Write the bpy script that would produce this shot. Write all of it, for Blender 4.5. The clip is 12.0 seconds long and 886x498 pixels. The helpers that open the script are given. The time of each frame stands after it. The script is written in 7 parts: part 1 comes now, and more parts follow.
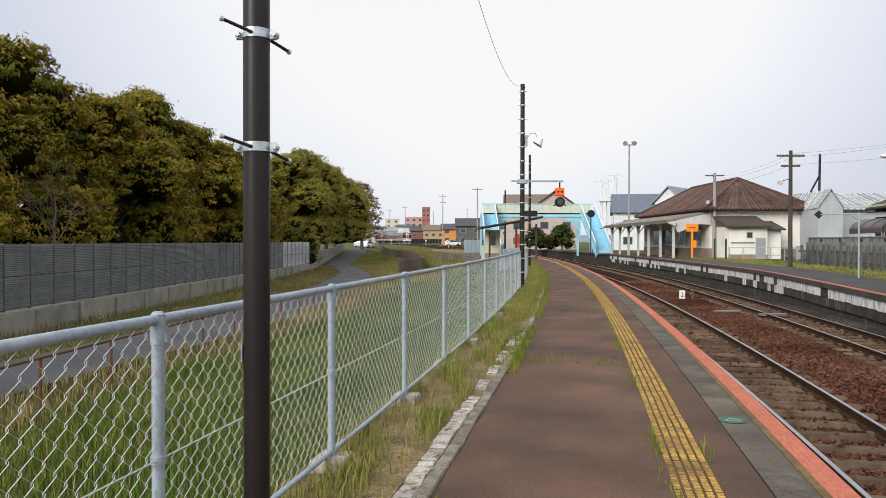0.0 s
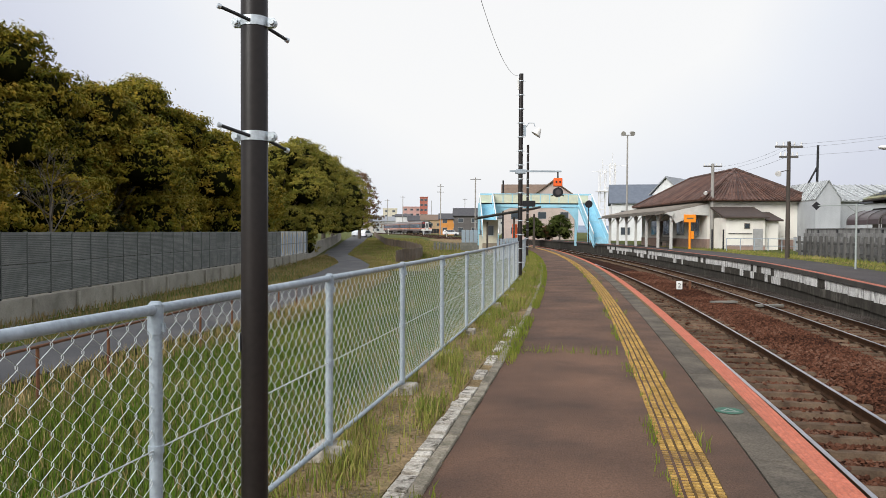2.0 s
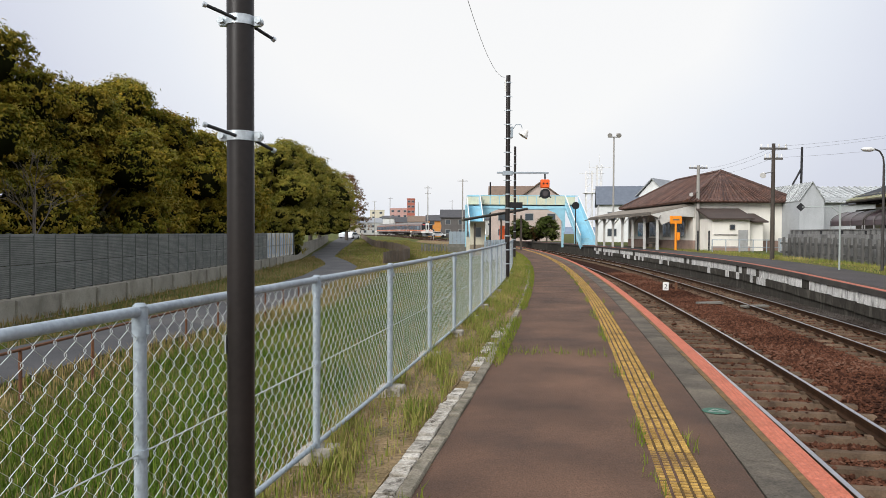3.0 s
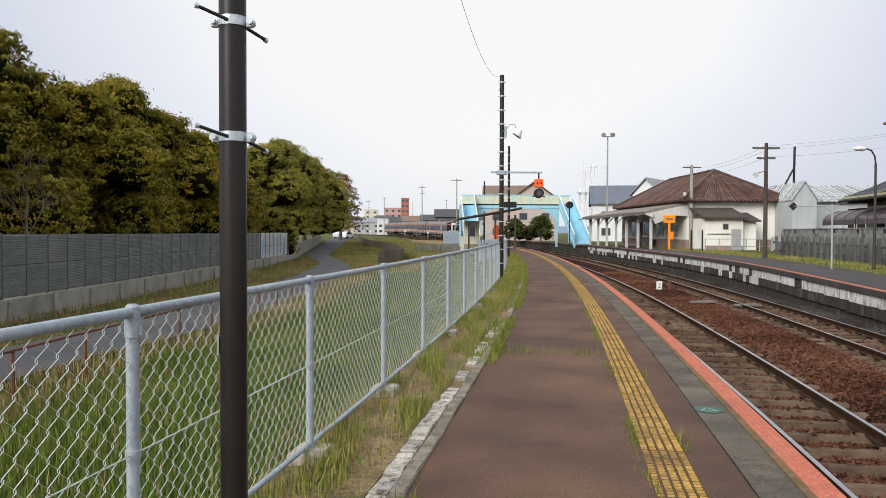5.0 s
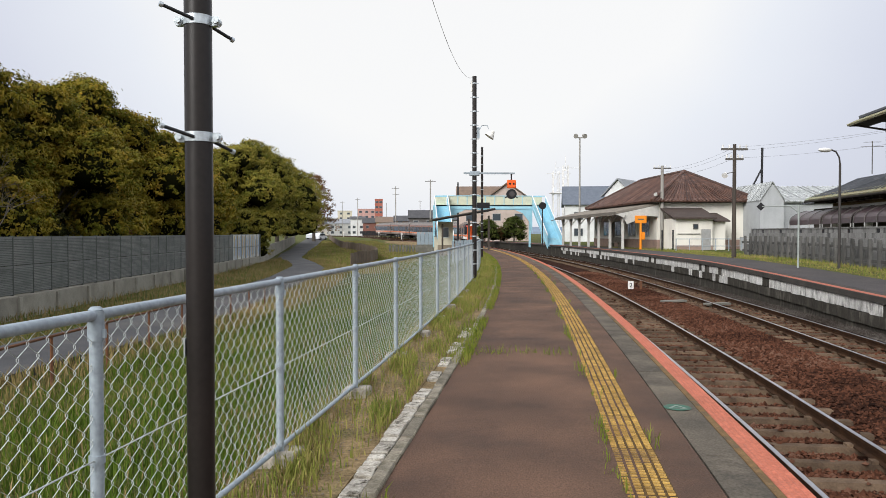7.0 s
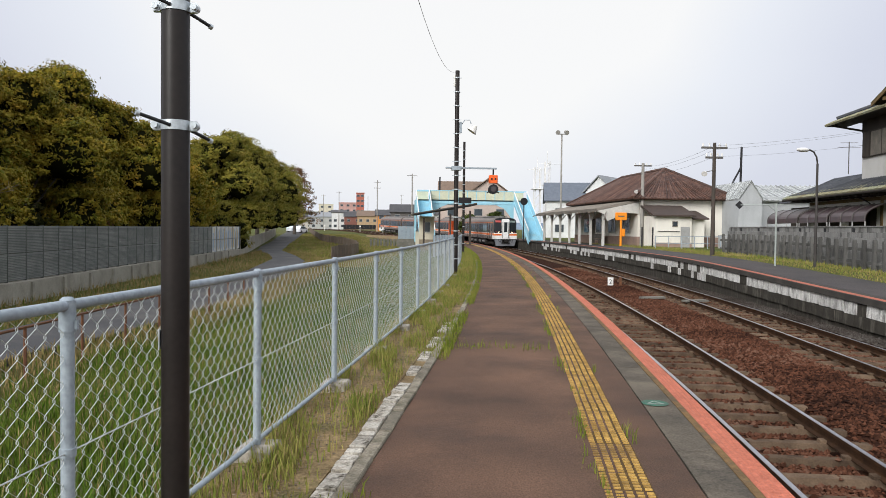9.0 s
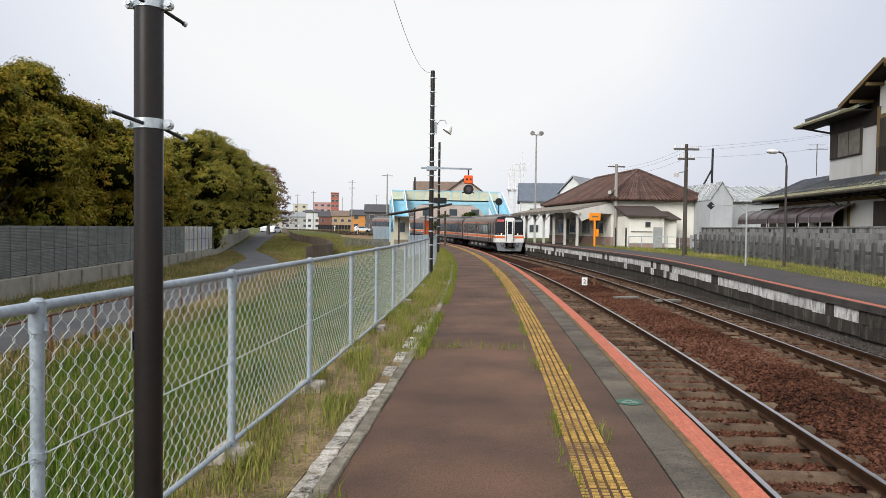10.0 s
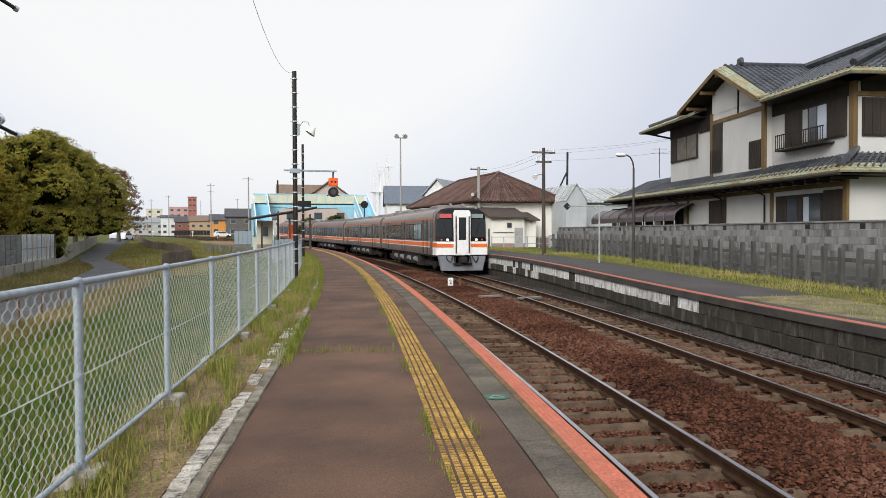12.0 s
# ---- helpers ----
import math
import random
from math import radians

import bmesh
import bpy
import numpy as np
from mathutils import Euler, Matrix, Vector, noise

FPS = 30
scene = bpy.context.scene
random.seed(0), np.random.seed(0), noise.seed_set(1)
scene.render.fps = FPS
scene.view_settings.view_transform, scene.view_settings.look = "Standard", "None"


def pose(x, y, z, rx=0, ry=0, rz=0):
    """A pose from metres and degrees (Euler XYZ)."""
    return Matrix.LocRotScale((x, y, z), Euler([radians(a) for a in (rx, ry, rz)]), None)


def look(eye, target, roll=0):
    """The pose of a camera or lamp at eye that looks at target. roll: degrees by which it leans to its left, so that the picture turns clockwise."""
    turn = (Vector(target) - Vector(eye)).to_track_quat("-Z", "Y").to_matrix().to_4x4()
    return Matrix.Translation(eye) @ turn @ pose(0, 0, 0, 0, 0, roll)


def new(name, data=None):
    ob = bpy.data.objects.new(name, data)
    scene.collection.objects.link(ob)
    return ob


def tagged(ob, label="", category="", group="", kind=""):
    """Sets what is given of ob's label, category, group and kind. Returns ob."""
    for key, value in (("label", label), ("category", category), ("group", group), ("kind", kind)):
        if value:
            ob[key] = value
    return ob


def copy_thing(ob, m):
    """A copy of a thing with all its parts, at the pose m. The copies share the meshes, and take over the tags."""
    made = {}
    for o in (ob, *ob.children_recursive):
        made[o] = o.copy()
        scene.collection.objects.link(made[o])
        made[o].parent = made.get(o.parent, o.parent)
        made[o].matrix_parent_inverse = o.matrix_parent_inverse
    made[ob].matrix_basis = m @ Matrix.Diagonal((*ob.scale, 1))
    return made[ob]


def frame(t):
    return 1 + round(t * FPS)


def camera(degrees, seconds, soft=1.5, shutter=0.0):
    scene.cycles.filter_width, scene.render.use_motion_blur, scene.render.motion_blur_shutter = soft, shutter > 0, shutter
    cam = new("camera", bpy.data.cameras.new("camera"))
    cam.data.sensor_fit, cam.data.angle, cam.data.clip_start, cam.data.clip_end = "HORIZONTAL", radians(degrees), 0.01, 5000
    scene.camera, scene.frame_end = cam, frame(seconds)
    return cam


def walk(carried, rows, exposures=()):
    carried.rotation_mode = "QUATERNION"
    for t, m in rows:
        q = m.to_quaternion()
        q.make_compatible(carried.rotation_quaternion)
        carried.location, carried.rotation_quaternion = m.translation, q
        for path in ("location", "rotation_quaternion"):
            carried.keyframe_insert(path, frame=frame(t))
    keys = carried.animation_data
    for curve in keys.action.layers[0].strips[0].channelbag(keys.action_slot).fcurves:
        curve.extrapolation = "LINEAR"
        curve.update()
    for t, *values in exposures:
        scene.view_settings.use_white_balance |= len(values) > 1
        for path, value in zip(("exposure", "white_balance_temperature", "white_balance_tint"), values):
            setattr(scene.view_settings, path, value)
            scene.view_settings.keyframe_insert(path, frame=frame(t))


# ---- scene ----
# camera: held in the hand at one spot, panning to the right
cam = camera(62.9, 12.0, soft=0.85)
EYE = 1.5
AIM = [
    (0, 0.000, -0.000, 0.000, 89.420, -0.100, 0.001),
    (0.5, -0.000, 0.007, 0.001, 89.039, -0.229, 0.091),
    (1, 0.002, 0.012, 0.005, 88.947, -0.170, 0.130),
    (1.5, -0.002, 0.008, 0.005, 88.877, -0.272, -0.150),
    (2, -0.004, 0.010, 0.003, 88.612, -0.308, -0.182),
    (2.5, -0.004, 0.017, 0.003, 88.563, -0.235, -0.620),
    (3, -0.008, 0.028, -0.001, 88.743, -0.255, -1.188),
    (5, 0.000, 0.018, 0.003, 88.708, -0.173, -1.642),
    (5.5, 0.003, 0.018, -0.002, 88.681, 0.057, -2.255),
    (6, 0.007, 0.022, 0.001, 88.589, -0.060, -2.648),
    (6.5, 0.010, 0.024, 0.002, 88.924, -0.114, -2.915),
    (7, 0.022, 0.015, 0.001, 88.785, 0.031, -3.706),
    (9, 0.029, 0.038, -0.005, 88.370, -0.657, -5.175),
    (9.5, 0.029, 0.045, -0.005, 88.272, -0.548, -5.985),
    (10, 0.020, 0.042, -0.005, 88.405, -0.717, -7.152),
    (10.5, 0.004, 0.047, -0.003, 88.693, -0.576, -8.652),
    (11, -0.002, 0.054, -0.005, 88.855, -0.021, -11.687),
    (11.5, 0.009, 0.044, -0.007, 88.528, 0.326, -15.917),
    (12, 0.020, 0.065, -0.021, 88.684, 0.200, -17.712),
]
walk(cam, [(t, pose(x, y, EYE + z, rx, ry, rz)) for t, x, y, z, rx, ry, rz in AIM])

# ---- world and light: a bright overcast sky ----
SUN_ELEV, SUN_AZ = radians(31), radians(220)
world = bpy.data.worlds.new("overcast_sky")
scene.world = world
world.use_nodes = True
wt = world.node_tree
wt.nodes.clear()
w_out = wt.nodes.new("ShaderNodeOutputWorld")
w_bg = wt.nodes.new("ShaderNodeBackground")
w_sky = wt.nodes.new("ShaderNodeTexSky")
w_sky.sky_type = "NISHITA"
w_sky.sun_disc = False
w_sky.sun_elevation, w_sky.sun_rotation = SUN_ELEV, SUN_AZ
w_sky.dust_density = 4.0
w_co = wt.nodes.new("ShaderNodeTexCoord")
w_noise = wt.nodes.new("ShaderNodeTexNoise")
w_noise.inputs["Scale"].default_value = 1.6
w_noise.inputs["Detail"].default_value = 4
wt.links.new(w_co.outputs["Generated"], w_noise.inputs["Vector"])
# cloud deck: white round the hidden sun, a little bluer and duller away from it
w_dot = wt.nodes.new("ShaderNodeVectorMath")
w_dot.operation = "DOT_PRODUCT"
w_dot.inputs[1].default_value = (0.06, 0.90, 0.43)
wt.links.new(w_co.outputs["Generated"], w_dot.inputs[0])
w_add = wt.nodes.new("ShaderNodeMath")
w_add.operation = "MULTIPLY_ADD"
w_add.inputs[1].default_value = 0.10
wt.links.new(w_noise.outputs["Fac"], w_add.inputs[0])
wt.links.new(w_dot.outputs["Value"], w_add.inputs[2])
w_ramp = wt.nodes.new("ShaderNodeValToRGB")
w_ramp.color_ramp.elements[0].position, w_ramp.color_ramp.elements[0].color = 0.0, (0.90, 0.92, 0.97, 1)
w_ramp.color_ramp.elements[1].position, w_ramp.color_ramp.elements[1].color = 1.0, (1.0, 1.0, 1.0, 1)
for pos, c in ((0.45, (0.78, 0.81, 0.90)), (0.80, (0.64, 0.67, 0.77)), (0.89, (0.72, 0.75, 0.86)), (0.96, (0.87, 0.90, 0.965))):
    e = w_ramp.color_ramp.elements.new(pos)
    e.color = (*c, 1)
wt.links.new(w_add.outputs[0], w_ramp.inputs["Fac"])
w_mix = wt.nodes.new("ShaderNodeMixRGB")
w_mix.inputs["Fac"].default_value = 0.93
w_scale = wt.nodes.new("ShaderNodeMixRGB")
w_scale.blend_type = "MULTIPLY"
w_scale.inputs["Fac"].default_value = 1.0
w_scale.inputs["Color2"].default_value = (0.1, 0.1, 0.1, 1)
wt.links.new(w_sky.outputs["Color"], w_scale.inputs["Color1"])
wt.links.new(w_scale.outputs["Color"], w_mix.inputs["Color1"])
wt.links.new(w_ramp.outputs["Color"], w_mix.inputs["Color2"])
wt.links.new(w_mix.outputs["Color"], w_bg.inputs["Color"])
# an overcast sky is brightest overhead
w_sep = wt.nodes.new("ShaderNodeSeparateXYZ")
wt.links.new(w_co.outputs["Generated"], w_sep.inputs["Vector"])
w_up = wt.nodes.new("ShaderNodeMapRange")
w_up.inputs["From Min"].default_value, w_up.inputs["From Max"].default_value = 0.36, 1.0
w_up.inputs["To Min"].default_value, w_up.inputs["To Max"].default_value = 1.02, 1.75
wt.links.new(w_sep.outputs["Z"], w_up.inputs["Value"])
wt.links.new(w_up.outputs["Result"], w_bg.inputs["Strength"])
wt.links.new(w_bg.outputs["Background"], w_out.inputs["Surface"])

sun = new("sun", bpy.data.lights.new("sun", "SUN"))
sun.data.energy, sun.data.angle, sun.data.color = 3.2, radians(32), (1.0, 0.985, 0.965)
sun.matrix_world = look((30 * math.sin(SUN_AZ), 30 * math.cos(SUN_AZ), 17.3), (0, 0, 0))
scene.view_settings.exposure = -0.04


# ---- materials ----
def surface(name, c1, c2, scale=6.0, rough=0.8, metal=0.0, bump=0.15, fine=60.0, c3=None, scale3=0.7, amount3=0.5, per_piece=0.0, glow=0.0, spec=0.22, bump_dist=0.01, streak=1.0, grain_amount=0.35):
    """Two-scale coloured surface: coarse mottling c1..c2, a third colour in patches, fine grain and relief."""
    m = bpy.data.materials.new(name)
    m.use_nodes = True
    nt = m.node_tree
    bsdf = nt.nodes["Principled BSDF"]
    co = nt.nodes.new("ShaderNodeTexCoord")
    n1 = nt.nodes.new("ShaderNodeTexNoise")
    n1.inputs["Scale"].default_value, n1.inputs["Detail"].default_value = scale, 5
    n2 = nt.nodes.new("ShaderNodeTexNoise")
    n2.inputs["Scale"].default_value, n2.inputs["Detail"].default_value = fine, 3
    vec = co.outputs["Object"]
    info = nt.nodes.new("ShaderNodeObjectInfo")
    if per_piece:
        shift = nt.nodes.new("ShaderNodeVectorMath")
        shift.operation = "ADD"
        far_off = nt.nodes.new("ShaderNodeMath")
        far_off.operation = "MULTIPLY"
        far_off.inputs[1].default_value = 53.0
        nt.links.new(info.outputs["Random"], far_off.inputs[0])
        nt.links.new(vec, shift.inputs[0])
        nt.links.new(far_off.outputs[0], shift.inputs[1])
        vec = shift.outputs["Vector"]
    nt.links.new(vec, n2.inputs["Vector"])
    if streak != 1.0:
        # rain streaks: the pattern is drawn out downwards
        squeeze = nt.nodes.new("ShaderNodeVectorMath")
        squeeze.operation = "MULTIPLY"
        squeeze.inputs[1].default_value = (1, 1, streak)
        nt.links.new(vec, squeeze.inputs[0])
        vec = squeeze.outputs["Vector"]
    nt.links.new(vec, n1.inputs["Vector"])
    mix = nt.nodes.new("ShaderNodeMixRGB")
    mix.inputs["Color1"].default_value, mix.inputs["Color2"].default_value = (*c1, 1), (*c2, 1)
    ramp = nt.nodes.new("ShaderNodeMapRange")
    ramp.inputs["From Min"].default_value, ramp.inputs["From Max"].default_value = 0.3, 0.7
    nt.links.new(n1.outputs["Fac"], ramp.inputs["Value"])
    nt.links.new(ramp.outputs["Result"], mix.inputs["Fac"])
    col = mix.outputs["Color"]
    if c3:
        n3 = nt.nodes.new("ShaderNodeTexNoise")
        n3.inputs["Scale"].default_value, n3.inputs["Detail"].default_value, n3.inputs["Roughness"].default_value = scale3, 8, 0.65
        nt.links.new(vec, n3.inputs["Vector"])
        r3 = nt.nodes.new("ShaderNodeMapRange")
        r3.inputs["From Min"].default_value, r3.inputs["From Max"].default_value = 0.5, 0.68
        r3.inputs["To Max"].default_value = amount3
        nt.links.new(n3.outputs["Fac"], r3.inputs["Value"])
        m3 = nt.nodes.new("ShaderNodeMixRGB")
        m3.inputs["Color2"].default_value = (*c3, 1)
        nt.links.new(r3.outputs["Result"], m3.inputs["Fac"])
        nt.links.new(col, m3.inputs["Color1"])
        col = m3.outputs["Color"]
    grain = nt.nodes.new("ShaderNodeMixRGB")
    grain.blend_type = "MULTIPLY"
    grain.inputs["Fac"].default_value = grain_amount
    nt.links.new(col, grain.inputs["Color1"])
    g2 = nt.nodes.new("ShaderNodeMapRange")
    g2.inputs["From Min"].default_value, g2.inputs["From Max"].default_value = 0.25, 0.75
    g2.inputs["To Min"].default_value, g2.inputs["To Max"].default_value = 0.45, 1.55
    nt.links.new(n2.outputs["Fac"], g2.inputs["Value"])
    nt.links.new(g2.outputs["Result"], grain.inputs["Color2"])
    col = grain.outputs["Color"]
    if per_piece:
        geo = nt.nodes.new("ShaderNodeNewGeometry")
        both = nt.nodes.new("ShaderNodeMath")
        both.operation = "ADD"
        nt.links.new(info.outputs["Random"], both.inputs[0])
        nt.links.new(geo.outputs["Random Per Island"], both.inputs[1])
        fr = nt.nodes.new("ShaderNodeMath")
        fr.operation = "FRACT"
        nt.links.new(both.outputs[0], fr.inputs[0])
        rr = nt.nodes.new("ShaderNodeMapRange")
        rr.inputs["To Min"].default_value, rr.inputs["To Max"].default_value = 1 - per_piece, 1 + per_piece
        nt.links.new(fr.outputs[0], rr.inputs["Value"])
        pm = nt.nodes.new("ShaderNodeMixRGB")
        pm.blend_type = "MULTIPLY"
        pm.inputs["Fac"].default_value = 1.0
        nt.links.new(col, pm.inputs["Color1"])
        nt.links.new(rr.outputs["Result"], pm.inputs["Color2"])
        col = pm.outputs["Color"]
    nt.links.new(col, bsdf.inputs["Base Color"])
    bsdf.inputs["Roughness"].default_value = rough
    bsdf.inputs["Metallic"].default_value = metal
    bsdf.inputs["Specular IOR Level"].default_value = spec
    if bump:
        b = nt.nodes.new("ShaderNodeBump")
        b.inputs["Strength"].default_value, b.inputs["Distance"].default_value = bump, bump_dist
        nt.links.new(n2.outputs["Fac"], b.inputs["Height"])
        nt.links.new(b.outputs["Normal"], bsdf.inputs["Normal"])
    if glow:
        bsdf.inputs["Emission Color"].default_value = (*c1, 1)
        bsdf.inputs["Emission Strength"].default_value = glow
    return m


def glass(name, tint, rough=0.05, shine=0.6):
    m = bpy.data.materials.new(name)
    m.use_nodes = True
    b = m.node_tree.nodes["Principled BSDF"]
    b.inputs["Base Color"].default_value = (*tint, 1)
    b.inputs["Roughness"].default_value = rough
    b.inputs["Specular IOR Level"].default_value = shine
    return m


M_ASPHALT = surface("platform_asphalt", (0.150, 0.086, 0.056), (0.066, 0.042, 0.031), 0.9, 0.85, fine=70, bump=1.0, c3=(0.050, 0.036, 0.030), scale3=0.55, amount3=0.75, spec=0.15, grain_amount=0.5)
M_ROAD = surface("road_asphalt", (0.088, 0.087, 0.088), (0.058, 0.058, 0.06), 0.6, 0.9, fine=90, bump=0.3, c3=(0.13, 0.122, 0.11), scale3=0.35, amount3=0.8, spec=0.15)
M_CONCRETE = surface("old_concrete", (0.20, 0.19, 0.16), (0.13, 0.125, 0.11), 2.5, 0.9, fine=70, bump=0.35, c3=(0.09, 0.09, 0.075), scale3=1.1, per_piece=0.12)
M_SLAB = surface("edge_slab_concrete", (0.145, 0.122, 0.093), (0.078, 0.068, 0.055), 2.2, 0.9, fine=60, bump=0.7, c3=(0.040, 0.037, 0.033), scale3=0.9, amount3=0.75, per_piece=0.06, spec=0.1, grain_amount=0.6)
M_KERB_WHITE = surface("worn_white_paint_stone", (0.50, 0.47, 0.41), (0.30, 0.27, 0.22), 9, 0.9, fine=60, bump=1.0, c3=(0.07, 0.058, 0.042), scale3=13, amount3=1.0, spec=0.1, per_piece=0.2, grain_amount=0.6)
M_KERB_GREY = surface("kerb_stone", (0.26, 0.23, 0.175), (0.14, 0.122, 0.092), 4, 0.9, fine=60, bump=0.9, c3=(0.075, 0.068, 0.04), scale3=4, amount3=0.8, per_piece=0.25, grain_amount=0.6)
M_TACTILE = surface("worn_yellow_tile", (0.44, 0.275, 0.075), (0.30, 0.18, 0.05), 4, 0.85, fine=60, bump=0.4, c3=(0.15, 0.092, 0.04), scale3=2.2, amount3=0.85, per_piece=0.2, grain_amount=0.6)
M_TACTILE_BASE = surface("dirty_tile_base", (0.11, 0.06325, 0.01925), (0.066, 0.04125, 0.0165), 6, 0.9, fine=90, bump=0.3, per_piece=0.1)
M_ORANGE = surface("salmon_edge_tile", (0.433, 0.1371, 0.08659), (0.3608, 0.1155, 0.07216), 3, 0.8, fine=45, bump=0.9, c3=(0.2742, 0.101, 0.06494), scale3=1.3, amount3=0.5, per_piece=0.08)
M_BALLAST = surface("rust_stained_ballast", (0.07114, 0.03098, 0.01951), (0.02983, 0.01435, 0.01033), 9, 0.95, fine=38, bump=1.0, c3=(0.09758, 0.0459, 0.02983), scale3=0.6, amount3=0.5, bump_dist=0.05, per_piece=0.45, spec=0.03)
M_SLEEPER = surface("weathered_sleeper", (0.150, 0.104, 0.069), (0.082, 0.056, 0.038), 5, 0.9, fine=50, bump=0.7, c3=(0.045, 0.030, 0.022), scale3=3, amount3=0.8, per_piece=0.3, spec=0.06)
M_RAIL_SIDE = surface("rusty_rail", (0.062, 0.032, 0.017), (0.030, 0.017, 0.011), 6, 0.85, fine=70, bump=0.3, spec=0.06)
M_RAIL_TOP = surface("polished_rail_head", (0.42, 0.42, 0.44), (0.34, 0.34, 0.36), 3, 0.32, metal=0.9, bump=0.0)
M_GRASS_GROUND = surface("grass_and_soil", (0.054, 0.077, 0.016), (0.095, 0.095, 0.031), 0.8, 0.95, fine=26, bump=1.0, c3=(0.19, 0.145, 0.068), scale3=0.25, amount3=0.7, bump_dist=0.05, spec=0.1)
M_VERGE = surface("dry_verge_soil", (0.29, 0.205, 0.110), (0.165, 0.120, 0.062), 3, 0.95, fine=38, bump=1.0, c3=(0.10, 0.098, 0.040), scale3=1.7, amount3=0.8, bump_dist=0.03, spec=0.1, grain_amount=0.75)
M_GALV = surface("galvanised_steel", (0.36, 0.41, 0.45), (0.27, 0.315, 0.35), 3, 0.5, metal=0.15, fine=40, bump=0.02, c3=(0.22, 0.25, 0.26), scale3=5, amount3=0.5)
M_WIRE = surface("coated_fence_wire", (0.52, 0.55, 0.54), (0.42, 0.45, 0.45), 10, 0.5, metal=0.05, bump=0.0)
M_POLE = surface("dark_brown_pole_paint", (0.020, 0.0155, 0.0135), (0.0135, 0.0108, 0.0099), 2, 0.38, fine=40, bump=0.03, spec=0.3)
M_ZINC = surface("zinc_band", (0.55, 0.60, 0.62), (0.45, 0.49, 0.52), 12, 0.35, metal=0.6, bump=0.05)
M_BLACK = surface("black_steel", (0.02, 0.02, 0.022), (0.014, 0.014, 0.016), 4, 0.5, bump=0.05)
M_STONE = surface("platform_wall_stone", (0.062, 0.056, 0.046), (0.018, 0.016, 0.014), 3, 0.9, fine=40, bump=0.9, c3=(0.15, 0.138, 0.115), scale3=3.0, amount3=0.7, per_piece=0.12, spec=0.1, streak=0.3, grain_amount=0.6)
M_STONE_W = surface("whitewashed_wall_stone", (0.66, 0.65, 0.62), (0.42, 0.41, 0.385), 6, 0.9, fine=40, bump=0.7, c3=(0.05, 0.046, 0.04), scale3=5.5, amount3=0.8, per_piece=0.12, spec=0.1, streak=0.28, grain_amount=0.6)
M_COPING = surface("platform_coping", (0.068, 0.06, 0.052), (0.04, 0.0376, 0.0336), 2, 0.9, fine=60, bump=0.5, per_piece=0.1)


# ---- building helpers ----
def link_bm(name, bm, material, parent=None, smooth=False):
    me = bpy.data.meshes.new(name)
    bm.normal_update()
    if len(bm.verts) < 6000:
        for f in bm.faces:
            f.smooth = True
        for e in bm.edges:
            if len(e.link_faces) != 2 or e.calc_face_angle() > 0.7:
                e.smooth = False
    bm.to_mesh(me)
    bm.free()
    me.materials.append(material)
    if smooth:
        for p in me.polygons:
            p.use_smooth = True
    ob = new(name, me)
    if parent:
        ob.parent = parent
    return ob


def part(name, bm, material, parent, label="", smooth=False):
    ob = link_bm(name, bm, material, parent, smooth)
    if label:
        ob["label"] = label
    return ob


def share(name, mesh, parent, m):
    """Another piece on the same mesh, at the pose m."""
    ob = new(name, mesh)
    if parent:
        ob.parent = parent
    ob.matrix_basis = m
    return ob


def thing(name, label, category, m=None, group="", kind=""):
    ob = new(name)
    ob.empty_display_size = 0.2
    if m is not None:
        ob.matrix_basis = m
    return tagged(ob, label, category, group, kind)


def from_arrays(name, verts, faces, material, parent=None, smooth=False):
    me = bpy.data.meshes.new(name)
    me.from_pydata([tuple(v) for v in verts], [], [tuple(f) for f in faces])
    me.materials.append(material)
    me.update()
    if smooth:
        for p in me.polygons:
            p.use_smooth = True
    ob = new(name, me)
    if parent:
        ob.parent = parent
    return ob


def box(bm, x0, y0, z0, x1, y1, z1, m=None, bevel=0.0):
    r = bmesh.ops.create_cube(bm, size=1.0)
    t = Matrix.Translation(((x0 + x1) / 2, (y0 + y1) / 2, (z0 + z1) / 2)) @ Matrix.Diagonal((abs(x1 - x0), abs(y1 - y0), abs(z1 - z0), 1))
    bmesh.ops.transform(bm, matrix=t, verts=r["verts"])
    if bevel:
        es = list({e for v in r["verts"] for e in v.link_edges})
        rb = bmesh.ops.bevel(bm, geom=es, offset=bevel, segments=1, affect="EDGES")
        if m is not None:
            bmesh.ops.transform(bm, matrix=m, verts=list({v for f in rb["faces"] for v in f.verts} | {v for v in r["verts"] if v.is_valid}))
    elif m is not None:
        bmesh.ops.transform(bm, matrix=m, verts=r["verts"])
    return bm


def B(*a, **k):
    return box(bmesh.new(), *a, **k)


def rod(bm, a, b, r0, r1=None, n=10, caps=True):
    a, b = Vector(a), Vector(b)
    d = b - a
    r = bmesh.ops.create_cone(bm, cap_ends=caps, segments=n, radius1=r0, radius2=r0 if r1 is None else r1, depth=d.length)
    m = Matrix.Translation((a + b) / 2) @ d.to_track_quat("Z", "Y").to_matrix().to_4x4()
    bmesh.ops.transform(bm, matrix=m, verts=r["verts"])
    return bm


def R(*a, **k):
    return rod(bmesh.new(), *a, **k)


